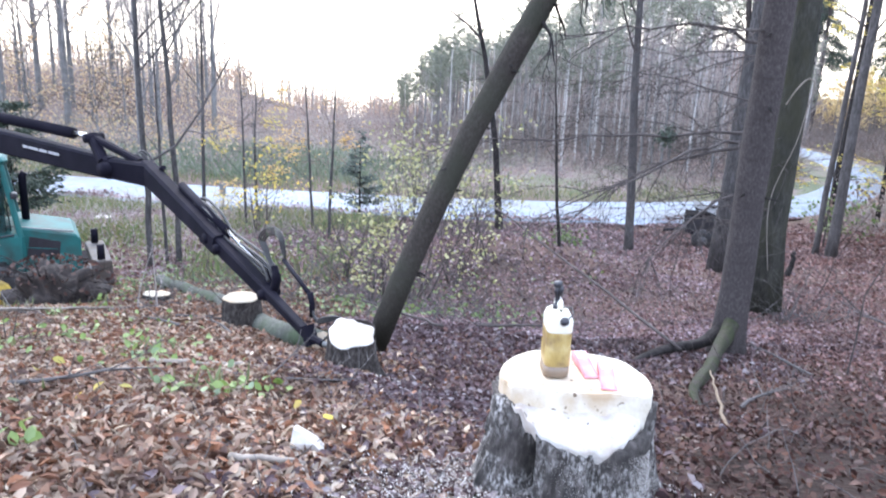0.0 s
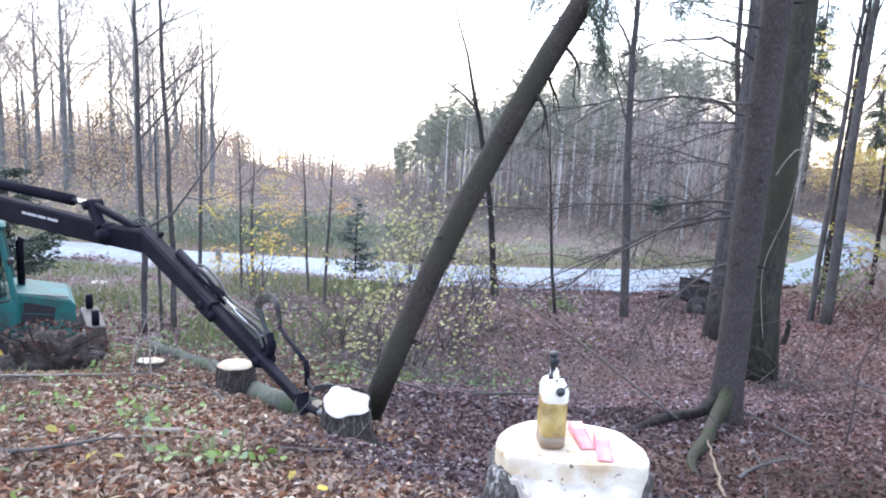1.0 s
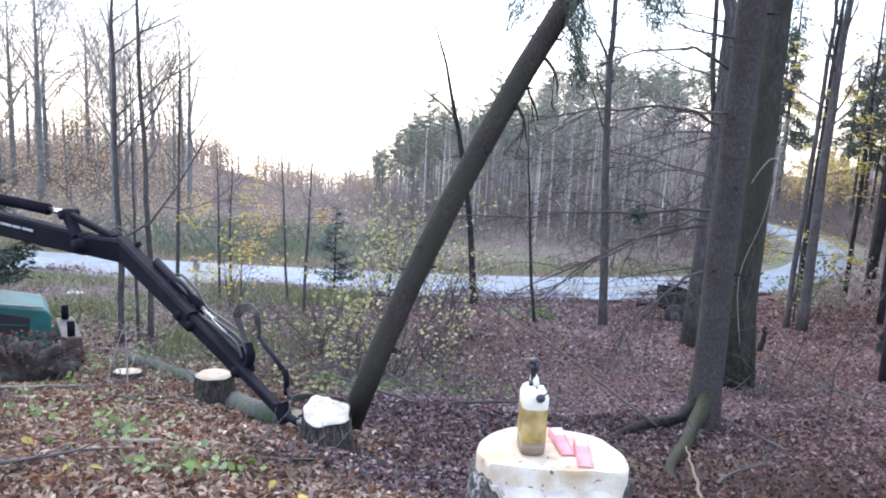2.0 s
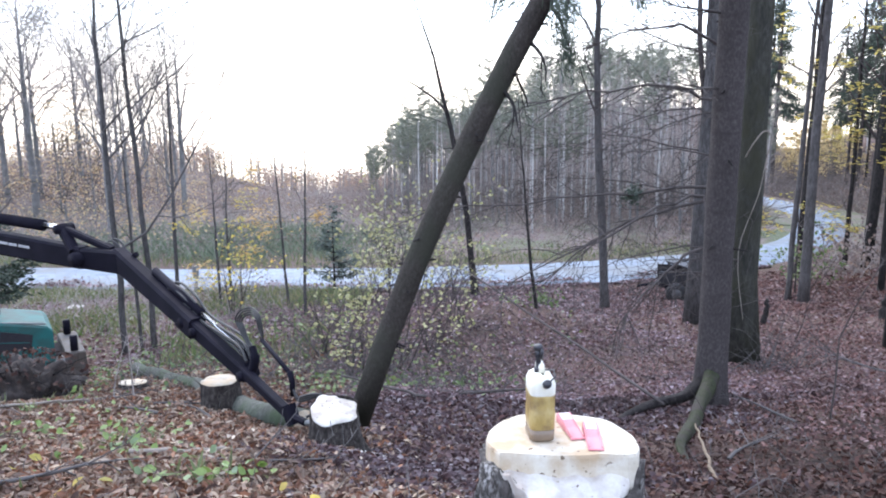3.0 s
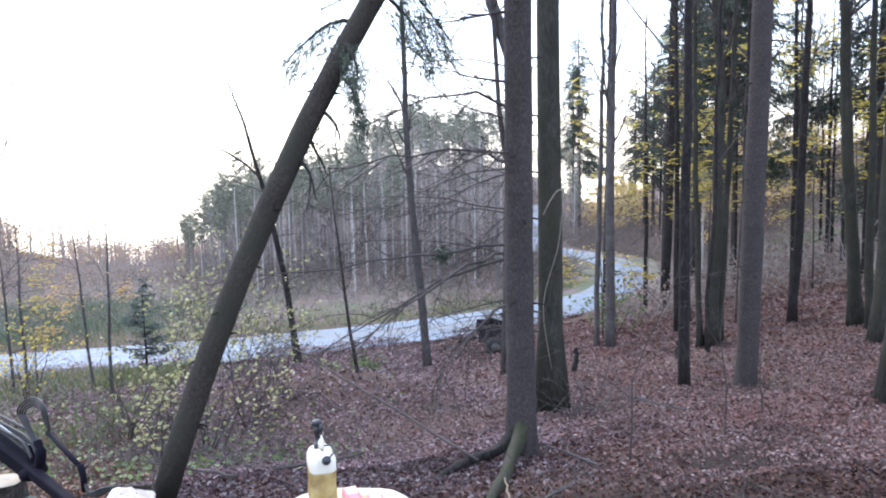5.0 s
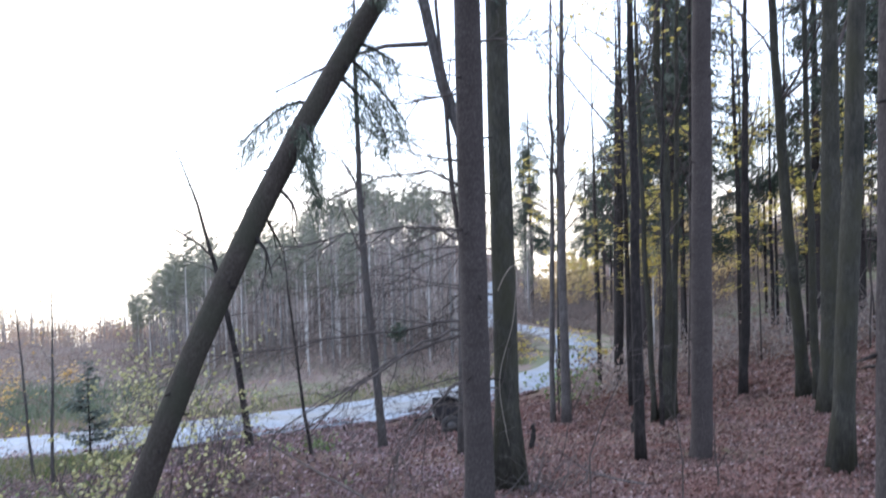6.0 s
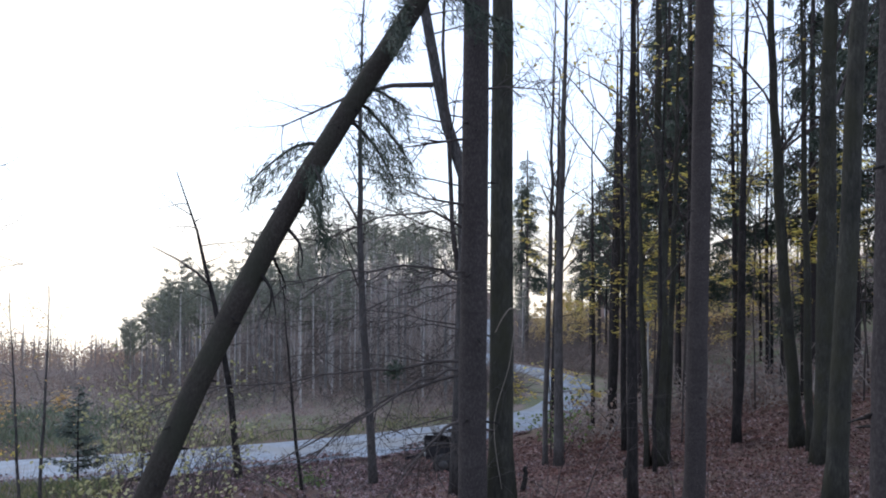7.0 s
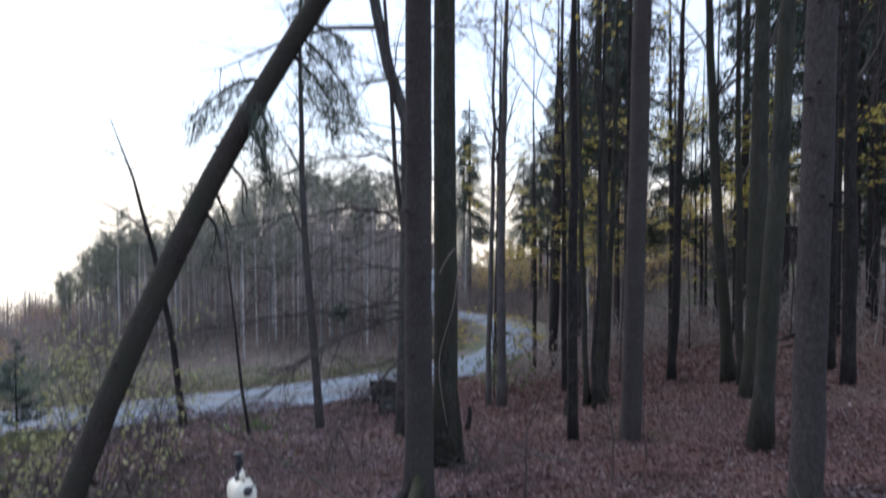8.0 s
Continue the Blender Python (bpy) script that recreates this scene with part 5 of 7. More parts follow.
small_spruce(-3.3, 24.6, 2.8, 61, "small bluish young spruce near the road", 0.9, 85, M_BLUENEEDLE)
small_spruce(-9.6, 16.6, 2.9, 62, "bushy young spruce behind the machine", 1.5, 130)
small_spruce(-11.2, 17.5, 2.4, 63, "bushy young spruce behind the machine", 1.4, 130)


# ---- stumps ----
def outline(r, n, seed, amp=0.06):
    return [r * (1 + amp * noise.noise(Vector((math.cos(2 * math.pi * k / n) * 1.4 + seed, math.sin(2 * math.pi * k / n) * 1.4, 0)))) for k in range(n)]


def stump(x, y, r, h, seed, label, cut=None, tilt=0.03, flare=0.35, amp=0.06):
    t = thing("tree_stump", x, y, gz(x, y), label, "stump", "fresh stumps")
    n = 36
    ro = outline(r, n, seed, amp)
    g = Geo()
    zs = [-0.15, 0.0, 0.25 * h, 0.5 * h, 0.8 * h, h]
    for z in zs:
        for k in range(n):
            a = 2 * math.pi * k / n
            f = 1 + flare * math.exp(-max(0, z) / (0.35 * h)) * (0.6 + 0.4 * math.cos(5 * a + seed))
            rr = ro[k] * f * (1 + 0.03 * noise.noise(Vector((a * 3, z * 9, seed))))
            g.v.append(Vector((rr * math.cos(a), rr * math.sin(a), z + (tilt * math.sin(a) if z == h else 0))))
    for i in range(len(zs) - 1):
        for k in range(n):
            a, b = i * n + k, i * n + (k + 1) % n
            g.f.append((a, b, b + n, a + n))
    part("bark", g, M_STUMPBARK, t, "dark rough bark")
    c = Geo()
    for q, dz in ((0.985, -0.006), (0.96, 0.004), (0.5, 0.004), (0.0, 0.006)):
        if q:
            for k in range(n):
                a = 2 * math.pi * k / n
                step = 0.02 if (cut and math.sin(a + seed) * q > 0.35) else 0
                c.v.append(Vector((ro[k] * q * math.cos(a), ro[k] * q * math.sin(a), h + dz + tilt * math.sin(a) * q - step + 0.012 * noise.noise(Vector((math.cos(a) * q * 3, math.sin(a) * q * 3, seed))))))
    c.v.append(Vector((0, 0, h + 0.006)))
    for i in range(2):
        for k in range(n):
            a, b = i * n + k, i * n + (k + 1) % n
            c.f.append((a, b, b + n, a + n))
    for k in range(n):
        c.f.append((2 * n + k, 2 * n + (k + 1) % n, 3 * n))
    part("cut_face", c, cut or M_CUT, t, "pale fresh saw cut")


stump(-0.90, 6.05, 0.19, -0.908 - gz(-0.90, 6.05), 1.3, "fresh stump of the leaning spruce, cut pale", M_PALECUT, 0.05, 0.6, 0.3)
stump(-2.36, 8.1, 0.185, 0.33, 4.1, "fresh stump with a pale sawn face", tilt=0.0, amp=0.16)
stump(-3.70, 9.2, 0.165, 0.11, 7.7, "low flat stump cut close to the ground", tilt=-0.02)


def big_stump():
    """Wide stump with a felling notch; the canister and the wedges stand on its upper half."""
    cx, cy = 0.372, 2.86
    z0 = gz(cx, cy)
    top, step = 0.30 - z0, 0.075
    t = thing("wide_stump", cx, cy, z0, "wide fresh stump with a felling notch and dusty bark", "stump")
    n = 160
    R = 0.278
    ro = [r * (1 + 0.03 * math.cos(4 * math.pi * k / n)) * (1 - 0.13 * max(0, math.sin(2 * math.pi * k / n)) ** 2) for k, r in enumerate(outline(R, n, 2.7, 0.11))]
    ang = [2 * math.pi * k / n for k in range(n)]
    line = -0.135
    g = Geo()
    def rim_drop(a):
        """How far the bark's edge lies below the notch along the front."""
        deg = math.degrees(a) % 360
        d = np.interp(deg, [180, 205, 224, 244, 262, 285, 305, 325, 345, 360], [0.0, -0.035, -0.005, 0.05, 0.075, 0.105, 0.08, 0.035, 0.03, 0.0])
        return float(d) + 0.026 * noise.noise(Vector((math.cos(a) * 9, math.sin(a) * 9, 8)))

    rims = []
    for k in range(n):
        a = ang[k]
        back = math.sin(a) * ro[k] > line
        rims.append(top - 0.05 - 0.03 * abs(noise.noise(Vector((a * 2, 1, 3)))) if back else top - step - 0.012 - rim_drop(a))
    lv = [-0.2, 0.0, 0.06, 0.12, 0.18, 0.24, 0.31, 0.38, 0.45, 0.52, 0.6, 0.68, 0.76, 0.84, 0.92, 1.0, 1.0]
    for i, q in enumerate(lv):
        for k in range(n):
            a = ang[k]
            z = rims[k] * q if q > 0 else q
            deg = math.degrees(a) % 360
            lobe = 0.24 * math.exp(-((deg - 204) / 15) ** 2) + 0.07 * math.exp(-((deg - 254) / 12) ** 2) + 0.10 * math.exp(-((deg - 318) / 16) ** 2)
            cleft = 0.40 * math.exp(-((deg - 232) / 7) ** 2) + 0.12 * math.exp(-((deg - 284) / 6) ** 2) + 0.10 * math.exp(-((deg - 338) / 5) ** 2)
            f = 1 + 0.34 * math.exp(-max(0, z) / 0.12) * (0.45 + 0.55 * max(0, math.cos(6 * a + 0.9)) ** 0.7) + lobe * min(1.0, 1.25 - q) - cleft * min(1.0, 1.45 - q) + 0.05 * noise.noise(Vector((math.cos(a) * 9, math.sin(a) * 9, z * 5))) - 0.16 * max(0, 0.35 - abs(noise.noise(Vector((math.cos(a) * 6, math.sin(a) * 6, z * 4)))) * 2.2) + 0.06 * noise.noise(Vector((math.cos(a) * 24, math.sin(a) * 24, z * 16)))
            if i == len(lv) - 1:
                f = 0.93
            g.v.append(Vector((ro[k] * 1.04 * f * math.cos(a), ro[k] * 1.04 * f * math.sin(a), z)))
    for i in range(len(lv) - 1):
        for k in range(n):
            a, b = i * n + k, i * n + (k + 1) % n
            g.f.append((a, b, b + n, a + n))
    part("bark", g, M_DUSTBARK, t, "dark furrowed bark flecked with sawdust")
    # upper half: a thick sawn slab with an upright front face
    rim = [(ro[k] * 0.985 * math.cos(ang[k]), ro[k] * 0.985 * math.sin(ang[k])) for k in range(n) if math.sin(ang[k]) * ro[k] > line]
    s = [k for k in range(n) if math.sin(ang[k]) * ro[k] > line]
    cutpos = [i for i in range(len(s) - 1) if s[i + 1] != s[i] + 1]
    if cutpos:
        rim = rim[cutpos[0] + 1:] + rim[:cutpos[0] + 1]
    front = []
    for i in range(1, 14):
        f = i / 14
        p, q = rim[-1], rim[0]
        front.append((p[0] + (q[0] - p[0]) * f, p[1] + (q[1] - p[1]) * f + 0.012 * noise.noise(Vector((f * 6, 0, 5))) - 0.018 * math.sin(math.pi * f)))
    loop = rim + front
    c = Geo()
    m = len(loop)
    for z, q in ((top - step - 0.11, 1.0), (top - 0.012, 1.0), (top, 0.985)):
        for px, py in loop:
            c.v.append(Vector((px * q, py * q, z + 0.004 * noise.noise(Vector((px * 12, py * 12, 1))) + (0.02 * (px + 0.1) if z > top - 0.05 else 0) * -0.4)))
    for i in range(2):
        for k in range(m):
            a, b = i * m + k, i * m + (k + 1) % m
            c.f.append((a, b, b + m, a + m))
    c.f.append(tuple(2 * m + k for k in range(m)))
    part("sawn_top", c, M_TOPCUT, t, "pale sawn upper half", smooth=False)
    # notch sole: slopes down towards the front with an uneven edge
    w = Geo()
    rows, cols = 14, 44
    half = math.sqrt(R * R * 0.99 - (line - 0.02) ** 2)
    for j in range(rows + 1):
        f = min(1.0, j / (rows - 1))
        for i in range(cols):
            xx = (i / (cols - 1) * 2 - 1) * half
            yedge = -math.sqrt(max(0.0, (R * 1.0) ** 2 - xx * xx))
            yedge = min(line - 0.004, yedge)
            a = math.atan2(yedge, xx)
            ze = top - step - rim_drop(a) + 0.004
            yy = (line + 0.03) * (1 - f) + yedge * f
            zz = (top - step + 0.010) * (1 - f ** 1.4) + ze * f ** 1.4 + 0.010 * noise.noise(Vector((xx * 14, yy * 14, 2))) + 0.005 * noise.noise(Vector((xx * 40, yy * 40, 2)))
            if j == rows:
                zz, yy = zz - 0.05, yy * 0.90
            w.v.append(Vector((xx, yy, zz)))
    for j in range(rows):
        for i in range(cols - 1):
            a = j * cols + i
            w.f.append((a, a + 1, a + 1 + cols, a + cols))
    part("notch_sole", w, M_PALECUT, t, "bleached sloping notch sole")
    # sawdust on the bark and round the foot
    gd = np.random.default_rng(4)
    a = np.clip(gd.normal(math.pi * 1.72, 0.36, 26000), math.pi * 1.02, math.pi * 1.98)
    z = gd.uniform(0.0, 1, 26000) ** 1.3 * 0.29
    a0 = a
    rr = R * 1.05 * (1 + 0.34 * np.exp(-z / 0.12) * (0.45 + 0.55 * np.maximum(0, np.cos(6 * a0 + 0.9)) ** 0.7) + 0.10 * np.exp(-((np.degrees(a0) - 318) / 16) ** 2) * 0.7 - 0.12 * np.exp(-((np.degrees(a0) - 284) / 6) ** 2)) + 0.012
    keep = gd.random(26000) < np.clip(0.35 + 0.65 * np.sin(a * 5 + 1.2) * np.cos(z * 14), 0.05, 1)
    pts = np.stack([rr * np.cos(a), rr * np.sin(a), z], 1)[keep]
    child("bark_sawdust", leaf_mesh("bark_sawdust", M_DUST, pts, gd.uniform(0.0013, 0.0034, len(pts)), flat=0.2, seed=8), t, "white sawdust clinging to the bark")
    x = gd.normal(cx - 0.30, 0.30, 4200)
    y = gd.normal(cy - 0.17, 0.20, 4200)
    pts = np.stack([x, y, ground_z(x, y) + 0.035 + gd.uniform(0, 0.02, 4200)], 1)
    tagged(new("sawdust", leaf_mesh("sawdust", M_DUST, pts, gd.uniform(0.0016, 0.0044, 4200), flat=0.7, long=4.5, seed=9)), "pale sawdust and chips round the stump", "sawdust", kind="stuff")
    x = gd.normal(-0.60, 0.07, 110)
    y = gd.normal(5.80, 0.13, 110)
    pts = np.stack([x, y, ground_z(x, y) + 0.03 + gd.uniform(0, 0.02, 110)], 1)
    tagged(new("chips", leaf_mesh("chips", M_DUST, pts, 0.016, flat=0.7, seed=10)), "pale wood chips before the stump", "wood chips", kind="stuff")
    return 0.30


TOP = big_stump()


def rounded_ring(sx, sy, r, z, n=5):
    out = []
    for cx, cy, a0 in ((sx / 2 - r, sy / 2 - r, 0), (-sx / 2 + r, sy / 2 - r, 90), (-sx / 2 + r, -sy / 2 + r, 180), (sx / 2 - r, -sy / 2 + r, 270)):
        for k in range(n + 1):
            a = radians(a0 + 90 * k / n)
            out.append(Vector((cx + r * math.cos(a), cy + r * math.sin(a), z)))
    return out


def loft(rings, cap=True):
    g = Geo()
    n = len(rings[0])
    for r in rings:
        g.v += r
    for i in range(len(rings) - 1):
        for k in range(n):
            a, b = i * n + k, i * n + (k + 1) % n
            g.f.append((a, b, b + n, a + n))
    if cap:
        g.f.append(tuple(reversed(range(n))))
        g.f.append(tuple((len(rings) - 1) * n + k for k in range(n)))
    return g


def canister():
    t = thing("fuel_canister", 0.302, 2.875, TOP + 0.004, "half-full cloudy plastic fuel canister on the stump", "canister")
    t.rotation_euler = (0, 0, radians(4))
    W, D, r = 0.094, 0.135, 0.028

    def band(zs, ins):
        return loft([rounded_ring(W - 2 * i, D - 2 * i, r - 0.3 * i, z) for z, i in zip(zs, ins)])
    body = part("body", band([0.175, 0.178, 0.215, 0.235, 0.246, 0.250], [0.001, 0, 0, 0.008, 0.022, 0.034]), M_CAN, t, "cloudy white plastic shoulder")
    part("residue", band([0.0, 0.006, 0.045], [0.008, 0.001, 0.0005]), M_RESIDUE, t, "brown residue at the bottom")
    part("fuel", band([0.0455, 0.05, 0.11, 0.114, 0.17, 0.1748], [0.0005, 0, 0, 0.002, 0, 0.001]), M_FUEL, t, "amber fuel in the plastic body")
    cap = Geo().tube([(0.008, -0.045, 0.208), (0.008, -0.074, 0.224)], [0.017, 0.015], 16)
    part("front_neck", cap, M_CAN, body)
    part("front_cap", Geo().tube([(0.008, -0.068, 0.221), (0.008, -0.071, 0.2225), (0.008, -0.087, 0.231)], [0.012, 0.0160, 0.015], 16), M_BLACKPLASTIC, body, "black screw cap")
    part("handle", Geo().tube([(0, -0.02, 0.246), (0, -0.005, 0.272), (0, 0.04, 0.272), (0, 0.06, 0.244)], [0.011, 0.012, 0.012, 0.011], 10), M_CAN, body)
    sp = part("spout", Geo().tube([(-0.008, 0.0, 0.246), (-0.008, 0.0, 0.262), (-0.008, 0.0, 0.264), (-0.010, 0.0, 0.30), (-0.010, 0.0, 0.302), (-0.011, 0.002, 0.335)], [0.017, 0.017, 0.010, 0.010, 0.012, 0.0115], 14), M_BLACKPLASTIC, body, "black filling spout")
    part("spout_ring", Geo().tube([(-0.011, 0.002, 0.328), (-0.011, 0.002, 0.331), (-0.011, 0.002, 0.345), (-0.011, 0.002, 0.349)], [0.013, 0.017, 0.017, 0.013], 14), M_BLACKPLASTIC, body)
    part("spout_lever", Geo().tube([(-0.002, -0.014, 0.30), (0.0, -0.020, 0.325), (0.0, -0.014, 0.338)], [0.006, 0.007, 0.005], 8), M_BLACKPLASTIC, body)
    part("cap_strap", Geo().tube([(0.016, -0.080, 0.234), (0.04, -0.065, 0.25), (0.04, -0.03, 0.262), (0.0, -0.008, 0.256)], 0.003, 6), M_BLACKPLASTIC, body)


def wedge(x, y, turn):
    t = thing("felling_wedge", x, y, TOP + 0.002, "worn red plastic felling wedge with a white label", "wedge", "felling wedges")
    t.rotation_euler = (0, 0, radians(turn))
    L, w, h = 0.185, 0.056, 0.030
    g = loft([[Vector((a * w / 2, b * L, c)) for a, b, c in ring] for ring in (
        [(-1, -0.5, 0), (1, -0.5, 0), (1, 0.5, 0), (-1, 0.5, 0)],
        [(-1, -0.5, 0.004), (1, -0.5, 0.004), (1, 0.5, h - 0.003), (-1, 0.5, h - 0.003)],
        [(-0.92, -0.48, 0.006), (0.92, -0.48, 0.006), (0.92, 0.48, h), (-0.92, 0.48, h)])])
    part("wedge_body", g, M_PINK, t, smooth=False)
    slope = (h - 0.006) / (0.96 * L)
    for sx in (-1, 1):
        e = Geo().beam((sx * w * 0.40, -0.44 * L, 0.009), (sx * w * 0.40, 0.46 * L, h + 0.002), 0.005, 0.004, bev=0.0008)
        part("edge_rib", e, M_PINK, t)
    lab = Geo().box(0.038, 0.046, 0.004, Matrix.Translation((0, 0.060, h - 0.0025)) @ Matrix.Rotation(math.atan(slope), 4, 'X'), 0.0006)
    part("label_plate", lab, M_LABEL, t, "white label")


canister()
wedge(0.425, 2.925, 9)
wedge(0.492, 2.835, -3)


# ---- forestry machine ----
def machine():
    ox, oy = -6.96, 12.74
    z = gz(ox, oy)
    t = thing("forestry_machine", ox, oy, z, "green forestry machine with a long black crane boom", "vehicle")
    t.rotation_euler = (0, 0, radians(30))
    inv = (Matrix.Translation((ox, oy, z)) @ Matrix.Rotation(radians(30), 4, 'Z')).inverted()

    def loc(*p):
        return inv @ Vector(p)
    part("chassis", Geo().box(3.9, 0.8, 0.3, Matrix.Translation((-1.2, 0, 0.55)), 0.04), M_BLACKPAINT, t)
    # hood with a top that falls to the front
    prof = [(-0.38, 0.62), (0.50, 0.62), (0.53, 0.70), (0.53, 1.16), (0.46, 1.24), (-0.35, 1.42), (-0.38, 1.40)]
    hood = part("hood", loft([[Vector((px, y, pz - ins)) for px, pz in prof] for y, ins in ((-0.55, 0.03), (-0.53, 0.0), (0.53, 0.0), (0.55, 0.03))]), M_GREENPAINT, t, "green painted engine hood", smooth=False)
    for sy in (-1, 1):
        v = loft([[Vector((px, sy * y, pz)) for px, pz in ((-0.26, 0.93), (0.20, 0.90), (0.24, 1.14), (-0.20, 1.26))] for y in (0.545, 0.562)])
        part("hood_vent", v, M_BLACKPLASTIC, hood, "dark vent panel", smooth=False)
        part("vent_strap", Geo().beam((-0.30, sy * 0.566, 1.09), (0.19, sy * 0.566, 1.02), 0.012, 0.012, bev=0.002), M_GREENPAINT, hood)
    part("hood_rail", Geo().tube([(-0.52, -0.50, 1.44), (0.44, -0.50, 1.275)], 0.016, 8), M_GREYMETAL, hood, "pale worn hood edge")
    part("lower_sill", Geo().box(1.25, 1.16, 0.10, Matrix.Translation((-0.02, 0, 0.56)), 0.03), M_GREYMETAL, t)
    cab = part("cab", Geo().box(1.3, 1.3, 0.75, Matrix.Translation((-0.92, 0, 0.95)), 0.05), M_GREENPAINT, t, "green cab base")
    for sx in (-1, 1):
        for sy in (-1, 1):
            part("cab_pillar", Geo().beam((-0.92 + sx * 0.60, sy * 0.61, 1.28), (-0.97 + sx * 0.47, sy * 0.54, 2.42), 0.08, 0.08), M_GREENPAINT, cab)
    part("cab_roof", Geo().box(1.2, 1.3, 0.12, Matrix.Translation((-1.0, 0, 2.48)), 0.05), M_GREENPAINT, cab)
    part("seat", Geo().box(0.45, 0.5, 0.75, Matrix.Translation((-1.3, 0, 1.7)), 0.08), M_RUBBER, cab)
    for sy in (-1, 1):
        part("side_window", Geo().box(0.98, 0.02, 1.04, Matrix.Translation((-1.0, sy * 0.585, 1.88)) @ Matrix.Rotation(sy * 0.06, 4, 'X'), 0.004), M_GLASS, cab, "greenish cab glass")
    part("front_window", Geo().box(0.02, 1.05, 1.04, Matrix.Translation((-0.49, 0, 1.88)) @ Matrix.Rotation(-0.08, 4, 'Y'), 0.004), M_GLASS, cab, "greenish cab glass")
    part("cab_trim", Geo().tube([(-0.41, -0.66, 1.33), (-0.85, -0.66, 1.28), (-1.55, -0.66, 1.45)], 0.018, 6), M_BLACKPLASTIC, cab)
    part("mirror", Geo().box(0.10, 0.14, 0.10, Matrix.Translation((-0.36, -0.66, 1.95)), 0.02), M_BLACKPLASTIC, cab)
    part("exhaust", Geo().tube([(-0.22, 0.1, 1.3), (-0.22, 0.1, 2.1), (-0.18, 0.1, 2.16)], 0.06, 12), M_BLACKPAINT, hood, "black upright exhaust pipe")
    blade = part("front_blade", Geo().box(0.34, 1.3, 0.40, Matrix.Translation((0.82, 0, 0.58)), 0.02, (0.9, 1)), M_BLADE, t, "worn grey steel front blade")
    for sy in (-1, 1):
        part("blade_arm", Geo().beam((0.4, sy * 0.4, 0.56), (0.85, sy * 0.4, 0.56), 0.10, 0.14), M_BLACKPAINT, blade)
        part("blade_post", Geo().tube([(0.82, sy * 0.52, 0.75), (0.82, sy * 0.52, 1.02)], 0.06, 10), M_BLACKPAINT, blade)
    part("bumper_pad", Geo().box(0.30, 0.3, 0.16, Matrix.Translation((0.66, -0.42, 0.60)), 0.05), M_GREYMETAL, blade)
    for x in (-0.78, -2.1, -2.9):
        for sy in (-1, 1):
            w = part("wheel", Geo().tube([(x, sy * 0.48, 0.46), (x, sy * 0.52, 0.46), (x, sy * 0.56, 0.46), (x, sy * 0.88, 0.46), (x, sy * 0.92, 0.46), (x, sy * 0.95, 0.46)], [0.36, 0.44, 0.47, 0.47, 0.44, 0.35], 30), M_RUBBER, t, "black lugged tyre")
            part("rim", Geo().tube([(x, sy * 0.84, 0.46), (x, sy * 0.956, 0.46), (x, sy * 0.96, 0.46), (x, sy * 0.90, 0.46)], [0.29, 0.28, 0.25, 0.08], 24), M_RIM, w, "yellow rim")
            lug = Geo()
            for k in range(18):
                m = Matrix.Translation((x, sy * 0.72, 0.46)) @ Matrix.Rotation(2 * math.pi * k / 18, 4, 'Y') @ Matrix.Translation((0, 0, 0.475)) @ Matrix.Rotation(0.5 * sy, 4, 'Z')
                lug.box(0.05, 0.36, 0.04, m, 0.008)
            part("tread", lug, M_RUBBER, w)
    # crane
    root, elbow = Vector((-9.2, 12.40, -0.30)), Vector((-4.38, 9.78, -0.46))
    pil = part("crane_pillar", Geo().tube([loc(-9.2, 12.40, z + 0.8), loc(-9.2, 12.40, -0.35)], [0.22, 0.17], 16), M_BLACKPAINT, t, "black crane pillar")
    part("crane_turntable", Geo().tube([loc(-9.2, 12.40, z + 0.45), loc(-9.2, 12.40, z + 0.82)], [0.42, 0.36], 20), M_BLACKPAINT, pil)
    boom = part("main_boom", Geo().beam(loc(*root), loc(*elbow), 0.20, 0.36, 0.18, 0.27, 0.025), M_BLACKPAINT, t, "black box-section main boom")
    for k, (a, b) in enumerate(((0.70, 0.717), (0.721, 0.757), (0.762, 0.79), (0.797, 0.835))):
        p, q = root.lerp(elbow, a), root.lerp(elbow, b)
        off = Vector((-0.48, -0.88, 0)).normalized() * 0.103
        up = Vector((0, 0, 0.035))
        part("lettering_bar", Geo().beam(loc(*(p + off + up)), loc(*(q + off + up)), 0.008, 0.032, bev=0.001), M_WHITE, boom, "white painted bar")
    cl, rod = Vector((-8.9, 12.25, 0.0)), Vector((-4.69, 9.97, -0.13))
    mid = cl.lerp(rod, 0.92)
    part("boom_cylinder", Geo().tube([loc(*cl), loc(*mid)], 0.072, 14), M_BLACKPAINT, boom)
    part("cylinder_rod", Geo().tube([loc(*mid), loc(*rod)], 0.036, 12), M_STEEL, boom, "bright steel piston rod")
    knee = Vector((-3.94, 9.65, -0.42))
    part("link_bar", Geo().beam(loc(*(rod + Vector((-0.03, 0, 0.03)))), loc(*(elbow + Vector((-0.12, 0, 0.08)))), 0.13, 0.10), M_BLACKPAINT, boom)
    part("link_bar", Geo().beam(loc(*rod), loc(*(knee + Vector((-0.05, 0, 0.08)))), 0.10, 0.08), M_BLACKPAINT, boom)
    part("link_pin", Geo().tube([loc(*(rod + Vector((0.06, 0.1, 0)))), loc(*(rod - Vector((0.06, 0.1, 0))))], 0.06, 12), M_BLACKPAINT, boom)
    part("elbow_pin", Geo().tube([loc(*(elbow + Vector((0.09, 0.16, 0)))), loc(*(elbow - Vector((0.09, 0.16, 0))))], 0.085, 14), M_BLACKPAINT, boom)
